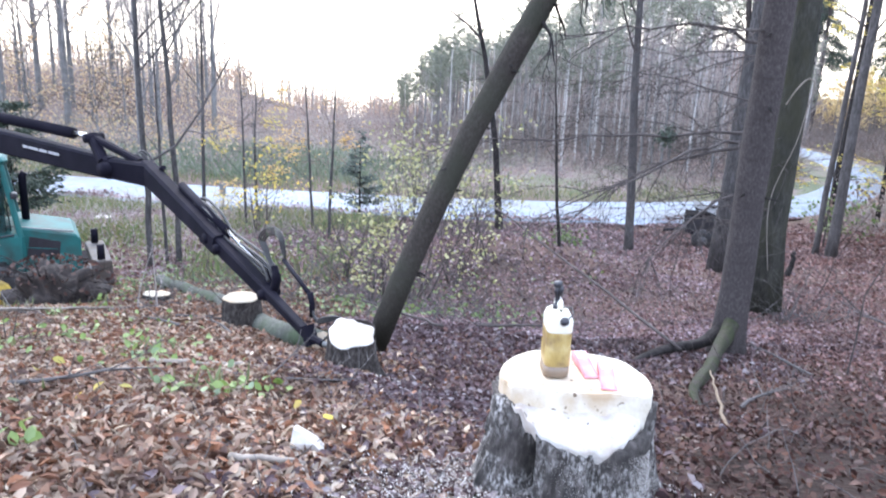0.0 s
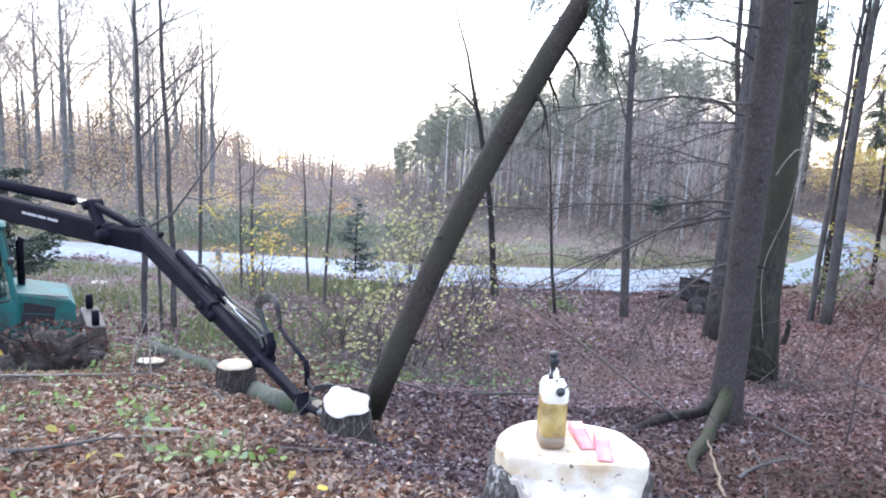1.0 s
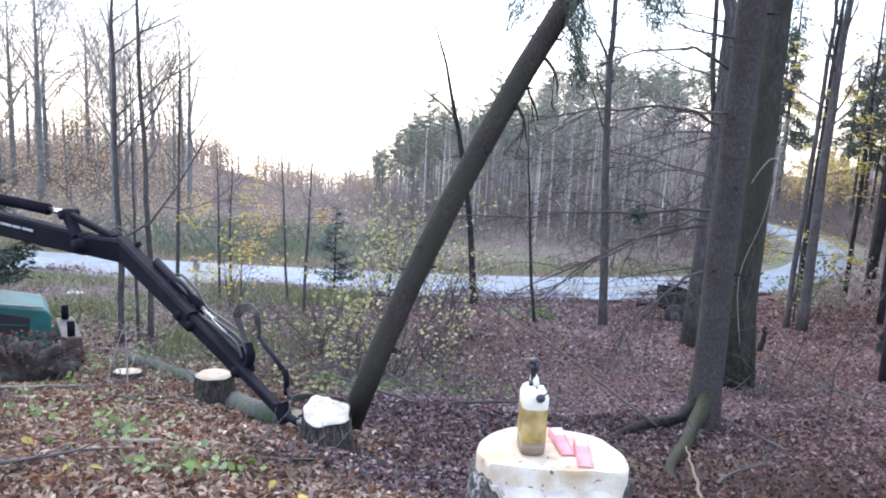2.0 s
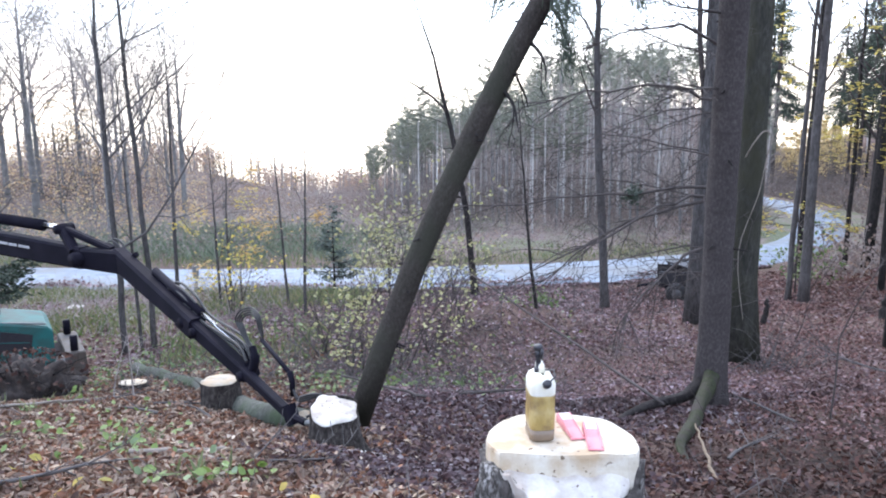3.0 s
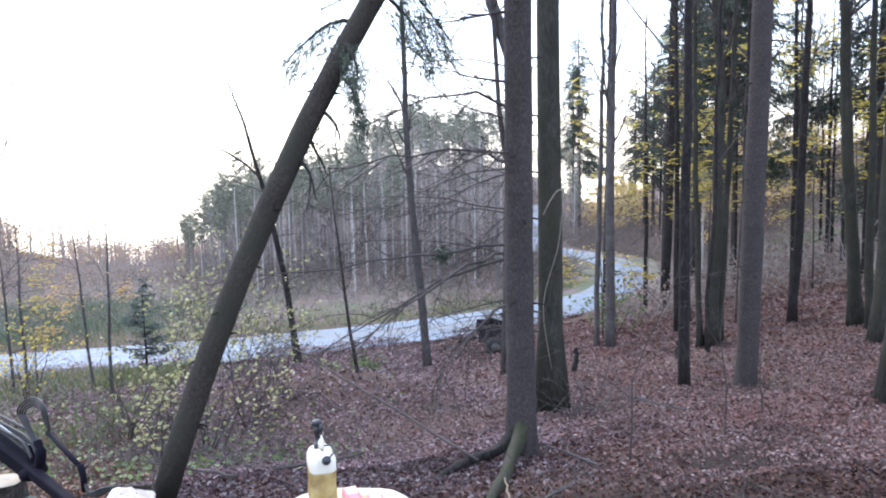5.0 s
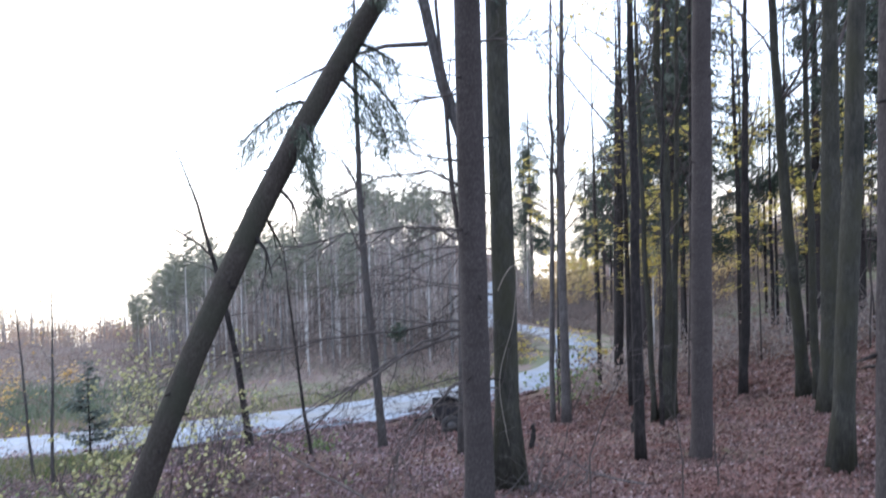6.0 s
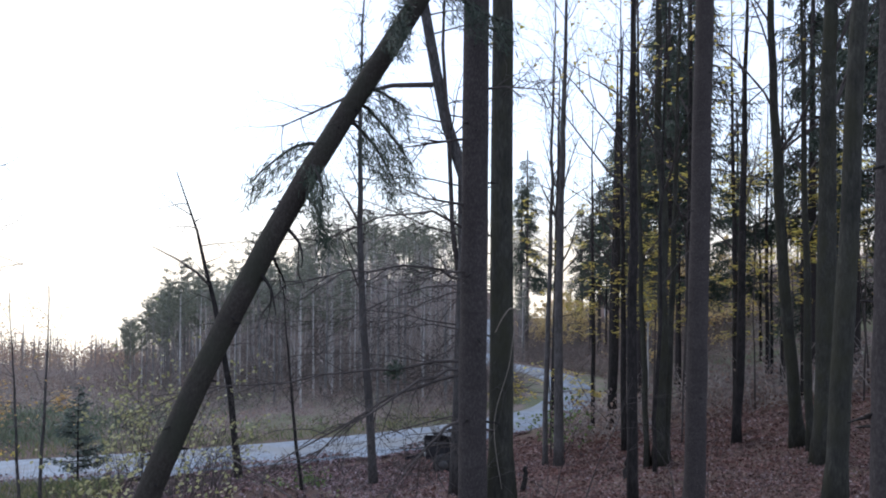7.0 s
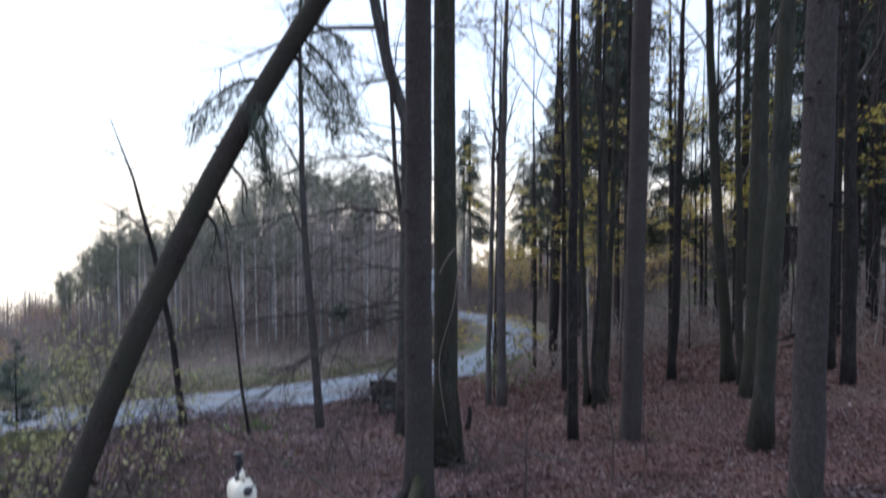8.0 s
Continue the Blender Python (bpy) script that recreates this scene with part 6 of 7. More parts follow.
    fe, te, tip = Vector((-1.92, 7.48, -1.14)), Vector((-1.36, 6.72, -1.24)), Vector((-1.20, 6.52, -1.22))
    fe = Vector((-1.9, 7.48, -1.14))
    arm = part("fore_arm", Geo().beam(loc(*elbow), loc(*(knee + (fe - knee) * 0.06)), 0.18, 0.25, 0.18, 0.28, 0.03).beam(loc(*(knee + (fe - knee) * 0.02)), loc(*(knee.lerp(fe, 0.62))), 0.18, 0.28, 0.16, 0.21, 0.03).beam(loc(*knee.lerp(fe, 0.60)), loc(*fe), 0.15, 0.18, 0.14, 0.15, 0.02), M_BLACKPAINT, t, "black telescopic fore arm")
    part("telescope", Geo().beam(loc(*knee.lerp(fe, 0.9)), loc(*te), 0.09, 0.10, 0.085, 0.085, 0.01), M_BLACKPAINT, arm)
    part("arm_collar", Geo().beam(loc(*knee.lerp(fe, 0.56)), loc(*knee.lerp(fe, 0.66)), 0.19, 0.235, bev=0.03), M_BLACKPAINT, arm)
    up = Vector((0.05, 0.05, 0.17))
    part("telescope_cylinder", Geo().tube([loc(*(knee.lerp(fe, 0.30) + up)), loc(*(knee.lerp(fe, 0.66) + up * 0.9))], 0.045, 10), M_BLACKPAINT, arm)
    part("telescope_rod", Geo().tube([loc(*(knee.lerp(fe, 0.66) + up * 0.9)), loc(*(knee.lerp(fe, 0.97) + up * 0.85))], 0.022, 10), M_STEEL, arm, "bright steel piston rod")
    part("rod_bracket", Geo().beam(loc(*(knee.lerp(fe, 0.97) + up * 1.1)), loc(*(fe + Vector((0.02, 0, -0.05)))), 0.12, 0.07), M_BLACKPAINT, arm)
    part("arm_tip", Geo().beam(loc(*(te + Vector((-0.03, 0.03, 0.09)))), loc(*(te + Vector((0.03, -0.03, -0.07)))), 0.11, 0.11).beam(loc(*te), loc(*tip), 0.07, 0.06), M_BLACKPAINT, arm)
    part("link_chain", Geo().tube([loc(*tip), loc(*(tip + Vector((0.10, -0.06, 0.02)))), loc(*(tip + Vector((0.22, -0.12, -0.04))))], 0.025, 8), M_GREYMETAL, arm, "steel chain link at the tip")
    def hose(line, r, label="black hydraulic hose", shift=(0, 0, 0)):
        part("hose", Geo().tube(bez([loc(*(Vector(q) + Vector(shift))) for q in line], 6), r, 6), M_RUBBER, arm, label)

    for k in range(3):
        hose([(-4.19, 9.77, -0.47), (-4.13, 9.75, -0.31), (-4.04, 9.73, -0.25), (-3.94, 9.69, -0.30), (-3.86, 9.62, -0.44)], 0.012, shift=(0.035 * k - 0.03, 0.02 * k, 0.02 * k - 0.02))
    # pipes along the top of the arm
    for k in range(2):
        part("arm_pipe", Geo().tube([loc(-3.78 - 0.05 * k, 9.55, -0.43 - 0.045 * k), loc(-3.03 - 0.05 * k, 8.82, -0.64 - 0.045 * k)], 0.017, 8), M_BLACKPAINT, arm)
    part("arm_pipe", Geo().tube([loc(-3.70, 9.46, -0.41), loc(-3.08, 8.84, -0.61)], 0.008, 8), M_STEEL, arm, "bright worn pipe")
    for f in (0.12, 0.30):
        c = knee.lerp(fe, f) + up * 0.8
        part("pipe_clamp", Geo().beam(loc(*(c + Vector((-0.05, 0.03, -0.05)))), loc(*(c + Vector((0.05, -0.03, 0.03)))), 0.05, 0.05, bev=0.006), M_BLACKPAINT, arm)
    for k in range(3):
        hose([(-3.14, 8.91, -0.68), (-3.04, 8.81, -0.59), (-2.89, 8.65, -0.55), (-2.67, 8.41, -0.63), (-2.49, 8.21, -0.77), (-2.19, 7.86, -0.81), (-1.95, 7.58, -0.85), (-1.85, 7.44, -0.96)], 0.015, shift=(0.035 * k - 0.05, 0.02 * k, 0.03 * k - 0.04))
    for k in range(2):
        hose([(-2.93, 8.69, -0.71), (-2.77, 8.52, -0.64), (-2.61, 8.34, -0.70), (-2.43, 8.14, -0.77), (-2.14, 7.81, -0.83), (-1.94, 7.56, -0.88)], 0.013, shift=(-0.03 * k, -0.02 * k, -0.045 * k - 0.02))
    part("telescope_rod", Geo().tube([loc(-2.36, 8.06, -0.93), loc(-1.95, 7.56, -1.05)], 0.012, 8), M_STEEL, arm, "bright steel piston rod")
    part("rod_bracket", Geo().tube(bez([loc(-1.84, 7.43, -0.84), loc(-1.81, 7.39, -0.95), loc(-1.86, 7.46, -1.10), loc(-1.95, 7.58, -1.20)], 5), [0.035] * 4 + [0.045] * 8 + [0.055] * 4, 8), M_BLACKPAINT, arm)
    for f, q in ((0.60, 0.055), (0.68, 0.05), (0.995, 0.05)):
        c = knee.lerp(fe, f)
        side = Vector((-0.62, -0.78, 0)) * 0.11
        part("arm_pin", Geo().tube([loc(*(c + side)), loc(*(c - side))], q, 14), M_BLACKPAINT, arm)
    # nested loops of thin hoses over the bracket
    mid_loop = Vector((-1.85, 7.43, -0.66))
    for k in range(4):
        lp = [mid_loop + (Vector(q) - mid_loop) * (1.12 - 0.14 * k) for q in ((-1.99, 7.62, -0.72), (-2.03, 7.67, -0.65), (-1.96, 7.58, -0.55), (-1.82, 7.39, -0.47), (-1.73, 7.26, -0.50), (-1.70, 7.23, -0.62))]
        hose([(-1.86, 7.45, -0.89)] + lp + [(-1.69, 7.22, -0.73)], 0.0085, "looped black hydraulic hose", (0, 0.012 * k, 0))
    part("tip_pipe", Geo().tube([loc(-1.70, 7.23, -0.71), loc(-1.50, 6.95, -0.80), loc(-1.36, 6.74, -0.86)], 0.021, 8), M_BLACKPAINT, arm, "black pipe down to the tip")
    part("tip_joint", Geo().tube([loc(-1.36, 6.74, -0.84), loc(-1.34, 6.73, -0.94), loc(-1.34, 6.73, -1.06)], [0.03, 0.026, 0.024], 10), M_BLACKPAINT, arm)
    for k in range(3):
        hose([(-1.34, 6.73, -0.98), (-1.29, 6.66, -1.05 - 0.01 * k), (-1.20, 6.58, -1.00 - 0.02 * k), (-1.12, 6.58, -0.99 - 0.012 * k), (-1.06, 6.58, -1.01 - 0.02 * k), (-1.08, 6.57, -1.12), (-1.20, 6.54, -1.18)], 0.012, "slack black hose at the tip")


def bez(pts, k):
    """A smooth line through the points."""
    pts = [Vector(p) for p in pts]
    out = []
    for i in range(len(pts) - 1):
        p0, p1, p2, p3 = pts[max(i - 1, 0)], pts[i], pts[i + 1], pts[min(i + 2, len(pts) - 1)]
        for j in range(k):
            t = j / k
            out.append(0.5 * ((2 * p1) + (p2 - p0) * t + (2 * p0 - 5 * p1 + 4 * p2 - p3) * t * t + (3 * p1 - p0 - 3 * p2 + p3) * t ** 3))
    return out + [pts[-1]]


machine()


def root_plate():
    """Upturned earth and roots beside the machine."""
    x, y = -4.92, 9.2
    z = gz(x, y) + 0.06
    t = thing("root_plate", x, y, z, "upturned root plate of dark earth and leaves", "root plate")
    g = Geo()
    n, m = 48, 26
    for j in range(m + 1):
        v = math.pi * j / m
        for k in range(n):
            u = 2 * math.pi * k / n
            p = Vector((0.50 * math.sin(v) * math.cos(u), 0.42 * math.sin(v) * math.sin(u), 0.05 + 0.36 * math.cos(v)))
            g.v.append(p * (1 + 0.6 * noise.noise(p * 3.2 + Vector((3, 1, 7))) + 0.4 * noise.noise(p * 8) + 0.2 * noise.noise(p * 17)))
    for j in range(m):
        for k in range(n):
            a, b = j * n + k, j * n + (k + 1) % n
            g.f.append((a, b, b + n, a + n))
    part("earth", g, M_SOIL, t)
    rg = random.Random(6)
    r, tips = Geo(), []
    for k in range(46):
        a = rg.uniform(0, 6.28)
        d = Vector((math.cos(a), math.sin(a) * 0.7, rg.uniform(-0.2, 0.8)))
        limb(r, tips, d * 0.35 + Vector((0, 0, 0.15)), d, rg.uniform(0.15, 0.45), 0.014, (3,), rg, -0.2)
    tagged(part("root_tangle", r, M_DARKBARK, t, "torn dark roots"), kind="stuff")
    pts = [Vector((rg.gauss(0, 0.45), rg.gauss(0, 0.32), 0)) for _ in range(240)]
    pts = [p + Vector((0, 0, 0.12 + 0.5 * math.sqrt(max(0, 1 - (p.x / 0.75) ** 2 - (p.y / 0.55) ** 2)))) for p in pts if (p.x / 0.75) ** 2 + (p.y / 0.55) ** 2 < 1]
    child("leaf_cover", leaf_mesh("leaf_cover", M_DAMPLITTER, pts, 0.05, flat=0.3, seed=3), t, "brown leaves stuck in the earth")["kind"] = "stuff"


root_plate()


# ---- things on the slope ----
def log(name, p, q, r, label, mat, seed, cut=True, sides=12):
    p, q = Vector(p), Vector(q)
    t = thing(name, *p, label, "log" if r > 0.03 else "stick")
    rg = random.Random(seed)
    n = 10
    k = 0.25 if r > 0.05 else 0.45
    pts = [(q - p) * (i / n) + Vector((rg.gauss(0, r * k), rg.gauss(0, r * k), rg.gauss(0, r * k * 0.5))) for i in range(n + 1)]
    part("stem", Geo().tube(pts, [r * (1 - 0.4 * i / n) for i in range(n + 1)], sides, wob=0.1), mat, t)
    if cut:
        d = (pts[0] - pts[1]).normalized()
        part("cut_end", Geo().tube([pts[0] + d * 0.001, pts[0] + d * 0.006], [r * 0.9, r * 0.86], sides), M_CUT, t, "pale sawn end")


def on(x, y, up=0.03):
    return (x, y, gz(x, y) + up)


log("fallen_tree", on(-1.35, 7.0, 0.06), on(-4.6, 11.6, 0.12), 0.13, "grey mossy felled tree lying beyond the stumps", M_FALLEN, 1)
log("fallen_branch", on(-0.93, 2.86, 0.045), on(-0.62, 2.86, 0.04), 0.017, "grey broken stick among the leaves", M_DEADWOOD, 2, False, 8)
log("fallen_branch", on(-2.0, 4.75, 0.045), on(-1.35, 5.05, 0.05), 0.022, "grey broken stick among the leaves", M_DEADWOOD, 3, False, 8)
log("fallen_branch", on(0.15, 8.4, 0.05), on(1.2, 9.3, 0.12), 0.018, "grey branch lying on the slope", M_TWIG, 4, False, 8)
log("fallen_branch", on(-0.2, 8.0, 0.1), on(-1.2, 8.8, 0.25), 0.016, "grey branch lying on the slope", M_TWIG, 5, False, 8)
log("fallen_branch", on(1.44, 4.14, 0.02), on(2.0, 6.2, 0.10), 0.012, "yellowish bare stick near the mossy root", M_STRAWSTICK, 6, False, 8)
log("fallen_branch", on(0.92, 3.64, 0.015), on(1.13, 3.80, 0.02), 0.012, "pale broken stick among the leaves", M_STRAWSTICK, 7, False, 8)
log("fallen_branch", on(-5.5, 7.6), on(-3.9, 7.9, 0.1), 0.02, "grey stick on the bank", M_DEADWOOD, 8, False, 8)
log("fallen_branch", on(-5.4, 7.0, 0.15), on(-3.7, 8.4, 0.04), 0.018, "grey stick on the bank", M_DEADWOOD, 9, False, 8)
log("bare_pole", on(2.1, 7.4, 0.1), (0.35, 11.4, -1.05), 0.016, "thin dead stem leaning over the hollow", M_TWIG, 10, False, 7)
log("dead_snag", on(9.1, 16.2, -0.1), (9.25, 16.2, gz(9.1, 16.2) + 0.75), 0.09, "short dark broken snag", M_DARKBARK, 11, False, 10)
log("dead_snag", on(6.4, 15.6, -0.1), (6.45, 15.6, gz(6.4, 15.6) + 0.5), 0.07, "short dark broken snag", M_DARKBARK, 12, False, 10)


def trunk_root(line, r, mat, label, seed):
    """A root that leaves the trunk's foot and winds down the slope: line of (x, y, height over the ground)."""
    x, y, h = line[0]
    t = thing("tree_root", x, y, gz(x, y), label, "root")
    o = Vector((x, y, gz(x, y)))
    pts = bez([Vector((px, py, gz(px, py) + ph)) - o for px, py, ph in line], 6)
    n = len(pts)
    part("root", Geo().tube(pts, [r * (1.25 - 0.95 * i / (n - 1)) for i in range(n)], 12, wob=0.35, ph=seed), mat, t)


trunk_root([(2.70, 7.86, 0.42), (2.58, 7.62, 0.24), (2.40, 7.25, 0.12), (2.14, 6.65, 0.05), (1.92, 6.15, 0.04), (1.76, 5.80, 0.04), (1.70, 5.55, 0.02), (1.73, 5.30, -0.05)], 0.068, M_MOSS, "thick green mossy root winding from the large spruce", 1)
trunk_root([(2.66, 7.86, 0.34), (2.40, 7.72, 0.14), (2.10, 7.58, 0.09), (1.80, 7.40, 0.05), (1.45, 7.0, -0.03)], 0.062, M_DARKBARK, "long dark root running through leaves", 2)


def fallen_bough(x, y, turn, length, seed, label):
    """A dead bough with side twigs lying on the leaves."""
    t = thing("fallen_bough", x, y, gz(x, y) + 0.03, label, "branch")
    rg = random.Random(seed)
    g, tips = Geo(), []
    a = radians(turn)
    fall = (gz(x + 0.6 * math.cos(a), y + 0.6 * math.sin(a)) - gz(x, y)) / 0.6
    limb(g, tips, Vector((0, 0, 0)), Vector((math.cos(a), math.sin(a), fall + 0.05)), length, 0.016, (5, 3), rg, -0.01, crook=0.14, sides=6, spread=0.6)
    part("stem", g, M_SAPTWIG, t)


for k, (x, y, turn, length) in enumerate(((-2.75, 7.45, 160, 1.1), (-3.0, 7.9, 20, 0.9), (-3.35, 7.3, 200, 1.2), (-2.2, 7.2, 120, 0.8), (-3.9, 8.1, 30, 1.0), (-4.3, 7.7, 170, 1.3), (-1.5, 4.6, 10, 0.9), (-2.4, 3.9, 30, 0.8), (-4.0, 6.2, -20, 1.0), (1.9, 5.2, 60, 0.9), (3.2, 7.0, 120, 1.0), (1.2, 9.2, 200, 1.4), (5.6, 9.6, 160, 1.2), (3.4, 9.9, 40, 1.3))):
    fallen_bough(x, y, turn, length, 400 + k, "dead grey bough lying among the fallen leaves")


def wood_chunk():
    x, y = -0.66, 3.08
    t = thing("wood_chunk", x, y, gz(x, y) + 0.02, "white wedge-shaped wood chunk among leaves", "wood chunk")
    g = loft([[Vector(p) for p in ring] for ring in (
        [(-0.065, -0.03, 0), (0.075, -0.035, 0), (0.07, 0.04, 0), (-0.06, 0.05, 0)],
        [(-0.062, -0.025, 0.035), (0.04, -0.03, 0.035), (0.04, 0.035, 0.04), (-0.055, 0.045, 0.05)],
        [(-0.055, 0.0, 0.085), (-0.03, 0.0, 0.08), (-0.03, 0.03, 0.085), (-0.05, 0.035, 0.09)])])
    part("chunk", g, M_PALECUT, t, smooth=False)


wood_chunk()


def saplings_twigs():
    """Thin upright stems and the pale curled branch by the large trunks."""
    rg = random.Random(15)
    for x, y, h, label in ((3.6, 7.2, 2.2, "thin bare stem in the leaves"), (4.9, 7.6, 1.5, "thin bare stem in the leaves"), (5.9, 8.4, 1.2, "thin bare stem in the leaves"), (3.3, 10.2, 1.8, "thin bare stem beside the beech"), (6.1, 13.5, 1.8, "thin bare stem in the leaves"), (-3.3, 8.2, 0.9, "thin pale stem by the stumps"), (-3.6, 8.4, 0.8, "thin pale stem by the stumps"), (-3.5, 5.2, 0.7, "thin pale stem on the bank")):
        t = thing("sapling", x, y, gz(x, y), label, "stem")
        g, tips = Geo(), []
        limb(g, tips, Vector((0, 0, -0.05)), Vector((rg.gauss(0, 0.15), rg.gauss(0, 0.15), 1)), h, 0.011, (5, 2), rg, 0.02, crook=0.18)
        part("stem", g, M_PALETWIG if "pale" in label else M_TWIG, t)
    p = Vector((4.1, 10.95, 0.6))
    t = thing("curled_branch", *p, "pale curled dead branch hanging on the beech", "branch")
    pts = bez([(0, 0.1, 0), (0.05, -0.06, 0.22), (0.16, -0.10, 0.36), (0.26, -0.08, 0.26), (0.22, -0.05, -0.05), (0.16, -0.03, -0.5), (-0.05, 0, -1.3), (0.0, -0.2, -2.2)], 4)
    part("stem", Geo().tube(pts, [0.010 - 0.0002 * i for i in range(len(pts))], 7), M_DEADWOOD, t)


saplings_twigs()


def dark_trailer():
    """Small dark trailer loaded with scrap wood near the road."""
    x, y = 6.5, 21.6
    z = gz(x, y)
    t = thing("trailer", x, y, z, "small dark trailer with a raised flap near the road", "trailer")
    t.rotation_euler = (0, 0, radians(-12))
    part("bed", Geo().box(1.5, 1.0, 0.12, Matrix.Translation((0.2, 0, 0.45)), 0.02), M_BLACKPAINT, t)
    for sy in (-1, 1):
        part("side_board", Geo().box(1.5, 0.05, 0.35, Matrix.Translation((0.2, sy * 0.48, 0.66)), 0.01), M_TARP, t)
        w = part("wheel", Geo().tube([(-0.1, sy * 0.52, 0.28), (-0.1, sy * 0.55, 0.28), (-0.1, sy * 0.68, 0.28), (-0.1, sy * 0.71, 0.28)], [0.22, 0.28, 0.28, 0.22], 20), M_RUBBER, t, "black tyre")
        part("rim", Geo().tube([(-0.1, sy * 0.66, 0.28), (-0.1, sy * 0.715, 0.28)], [0.15, 0.13], 14), M_BLADE, w)
    part("raised_flap", Geo().box(0.9, 0.9, 0.04, Matrix.Translation((0.05, 0, 0.98)) @ Matrix.Rotation(0.28, 4, 'Y'), 0.008), M_TARP, t, "raised black flap")
    part("drawbar", Geo().beam((-0.5, 0, 0.42), (-1.1, 0, 0.3), 0.08, 0.08), M_BLACKPAINT, t)
    part("rear_lamp", Geo().box(0.05, 0.16, 0.10, Matrix.Translation((-0.57, -0.36, 0.5)), 0.015), M_GREYMETAL, t)
    part("rear_lamp", Geo().box(0.05, 0.16, 0.10, Matrix.Translation((-0.57, 0.36, 0.5)), 0.015), M_GREYMETAL, t)
    rg = random.Random(2)
    for k in range(9):
        a = Vector((rg.uniform(-0.4, 0.2), rg.uniform(-0.35, 0.35), 0.55 + 0.05 * k))
        part("scrap_branch", Geo().tube([a, a + Vector((rg.uniform(0.4, 0.8), rg.uniform(-0.3, 0.3), rg.uniform(-0.05, 0.2)))], [0.03, 0.015], 6), M_DARKBARK, t)


dark_trailer()


def roadside():
    x, y = -8.5, 27.6
    t = thing("road_marker", x, y, gz(x, y), "grey marker post with a plate beside the road", "sign post")
    part("post", Geo().tube([(0, 0, -0.2), (0, 0, 0.95)], 0.03, 8), M_GREYMETAL, t)
    part("plate", Geo().box(0.22, 0.03, 0.42, Matrix.Translation((0, -0.04, 0.72)), 0.008), M_GREYMETAL, t)
    x, y = -8.95, 19.25
    t = thing("cut_disc", x, y, gz(x, y), "pale sawn disc lying in the brush", "wood slice")
    part("disc", Geo().tube([(0, 0, 0.02), (0, 0, 0.03), (0, 0, 0.11), (0, 0, 0.12)], [0.20, 0.22, 0.22, 0.20], 20), M_PALECUT, t)
    for x, y in ((-0.5, 26.8), (2.6, 27.4), (11.0, 29.3)):
        t = thing("road_stake", x, y, gz(x, y), "small pale stake at the road edge", "stake", "road stakes")
        part("stake", Geo().tube([(0, 0, -0.1), (0.01, 0, 0.55)], [0.03, 0.025], 7), M_DEADWOOD, t)


roadside()


def leaf_patch(name, label, mat, n, spots, size, seed, category="plants"):
    g = np.random.default_rng(seed)
    pts = []
    for x, y, s in spots:
        a = g.normal(0, s, (n, 2)) + [x, y]
        h = np.abs(g.normal(0.05, 0.05, n))
        pts.append(np.stack([a[:, 0], a[:, 1], ground_z(a[:, 0], a[:, 1]) + 0.02 + h], 1))
    tagged(new(name, leaf_mesh(name, mat, np.concatenate(pts), size, flat=0.55, long=1.5, seed=seed, oval=True)), label, category, kind="stuff")


leaf_patch("green_herbs", "broad fresh green herb leaves among the litter", M_HERB, 10, [(-1.23, 4.15, 0.09), (-1.30, 4.0, 0.06), (-1.12, 4.25, 0.06), (-2.25, 4.87, 0.10), (-2.12, 5.08, 0.10), (-1.95, 4.9, 0.07), (-2.83, 4.66, 0.12), (-3.85, 8.4, 0.16), (-4.05, 8.6, 0.14), (-3.2, 7.3, 0.14), (-2.9, 7.5, 0.12), (-3.5, 7.0, 0.12), (-2.6, 5.9, 0.10), (-3.3, 6.2, 0.12), (-1.76, 2.87, 0.06), (-1.85, 2.8, 0.05), (-2.2, 6.3, 0.10), (-3.05, 5.8, 0.12), (-4.05, 6.7, 0.16), (0.3, 2.25, 0.03), (1.36, 15.15, 0.16), (1.5, 15.1, 0.12), (1.25, 15.2, 0.14), (2.16, 13.46, 0.12), (2.3, 14.7, 0.12), (-1.59, 3.95, 0.05)], 0.044, 20)
leaf_patch("small_herbs", "small green seedlings among the fallen leaves", M_GREEN, 14, [(-2.1, 4.6, 0.3), (-1.6, 4.6, 0.3), (-3.2, 5.2, 0.4), (-3.6, 7.6, 0.4), (-2.6, 6.6, 0.4), (-4.4, 10.5, 0.4), (-1.9, 9.4, 0.5)], 0.03, 21)
leaf_patch("low_greens", "low green cover below the saplings", M_GREEN, 110, [(-5.2, 13.6, 0.7), (-4.2, 13.0, 0.8), (-6.5, 15.0, 0.8), (-2.5, 14.5, 0.8), (-3.5, 16.5, 0.9), (-9, 17, 1.0), (-2.2, 10.2, 0.6), (-1.2, 9.4, 0.5), (-6.5, 17.5, 0.9), (-5.0, 18.5, 0.9), (-8.0, 15.0, 0.6), (-4.8, 12.0, 0.5), (-7.5, 20.5, 1.0), (-3.2, 11.6, 0.5), (-0.4, 12.0, 0.9), (-1.6, 12.8, 0.9), (0.2, 10.8, 0.7)], 0.055, 22)
leaf_patch("yellow_leaf", "single bright yellow leaves among the brown", M_YELLOW, 2, [(-1.85, 3.9, 0.05), (-2.6, 4.6, 0.3), (-3.2, 3.8, 0.3), (-0.4, 3.4, 0.3), (-2.0, 3.3, 0.3)], 0.05, 24, "leaves")
undergrowth("bank_brush", "dull brown brush between machine and road", (-42, -8), (15, 27), 5200, 0.055, M_BRUSHLEAF, 0.45, 14)
brushwood("bank_stems", "thin grey stems between machine and road", [(-17, -6, 13, 27), (-10, -4, 14, 26)], 1500, 15, M_PALETWIG, (0.3, 1.3), 0.006)


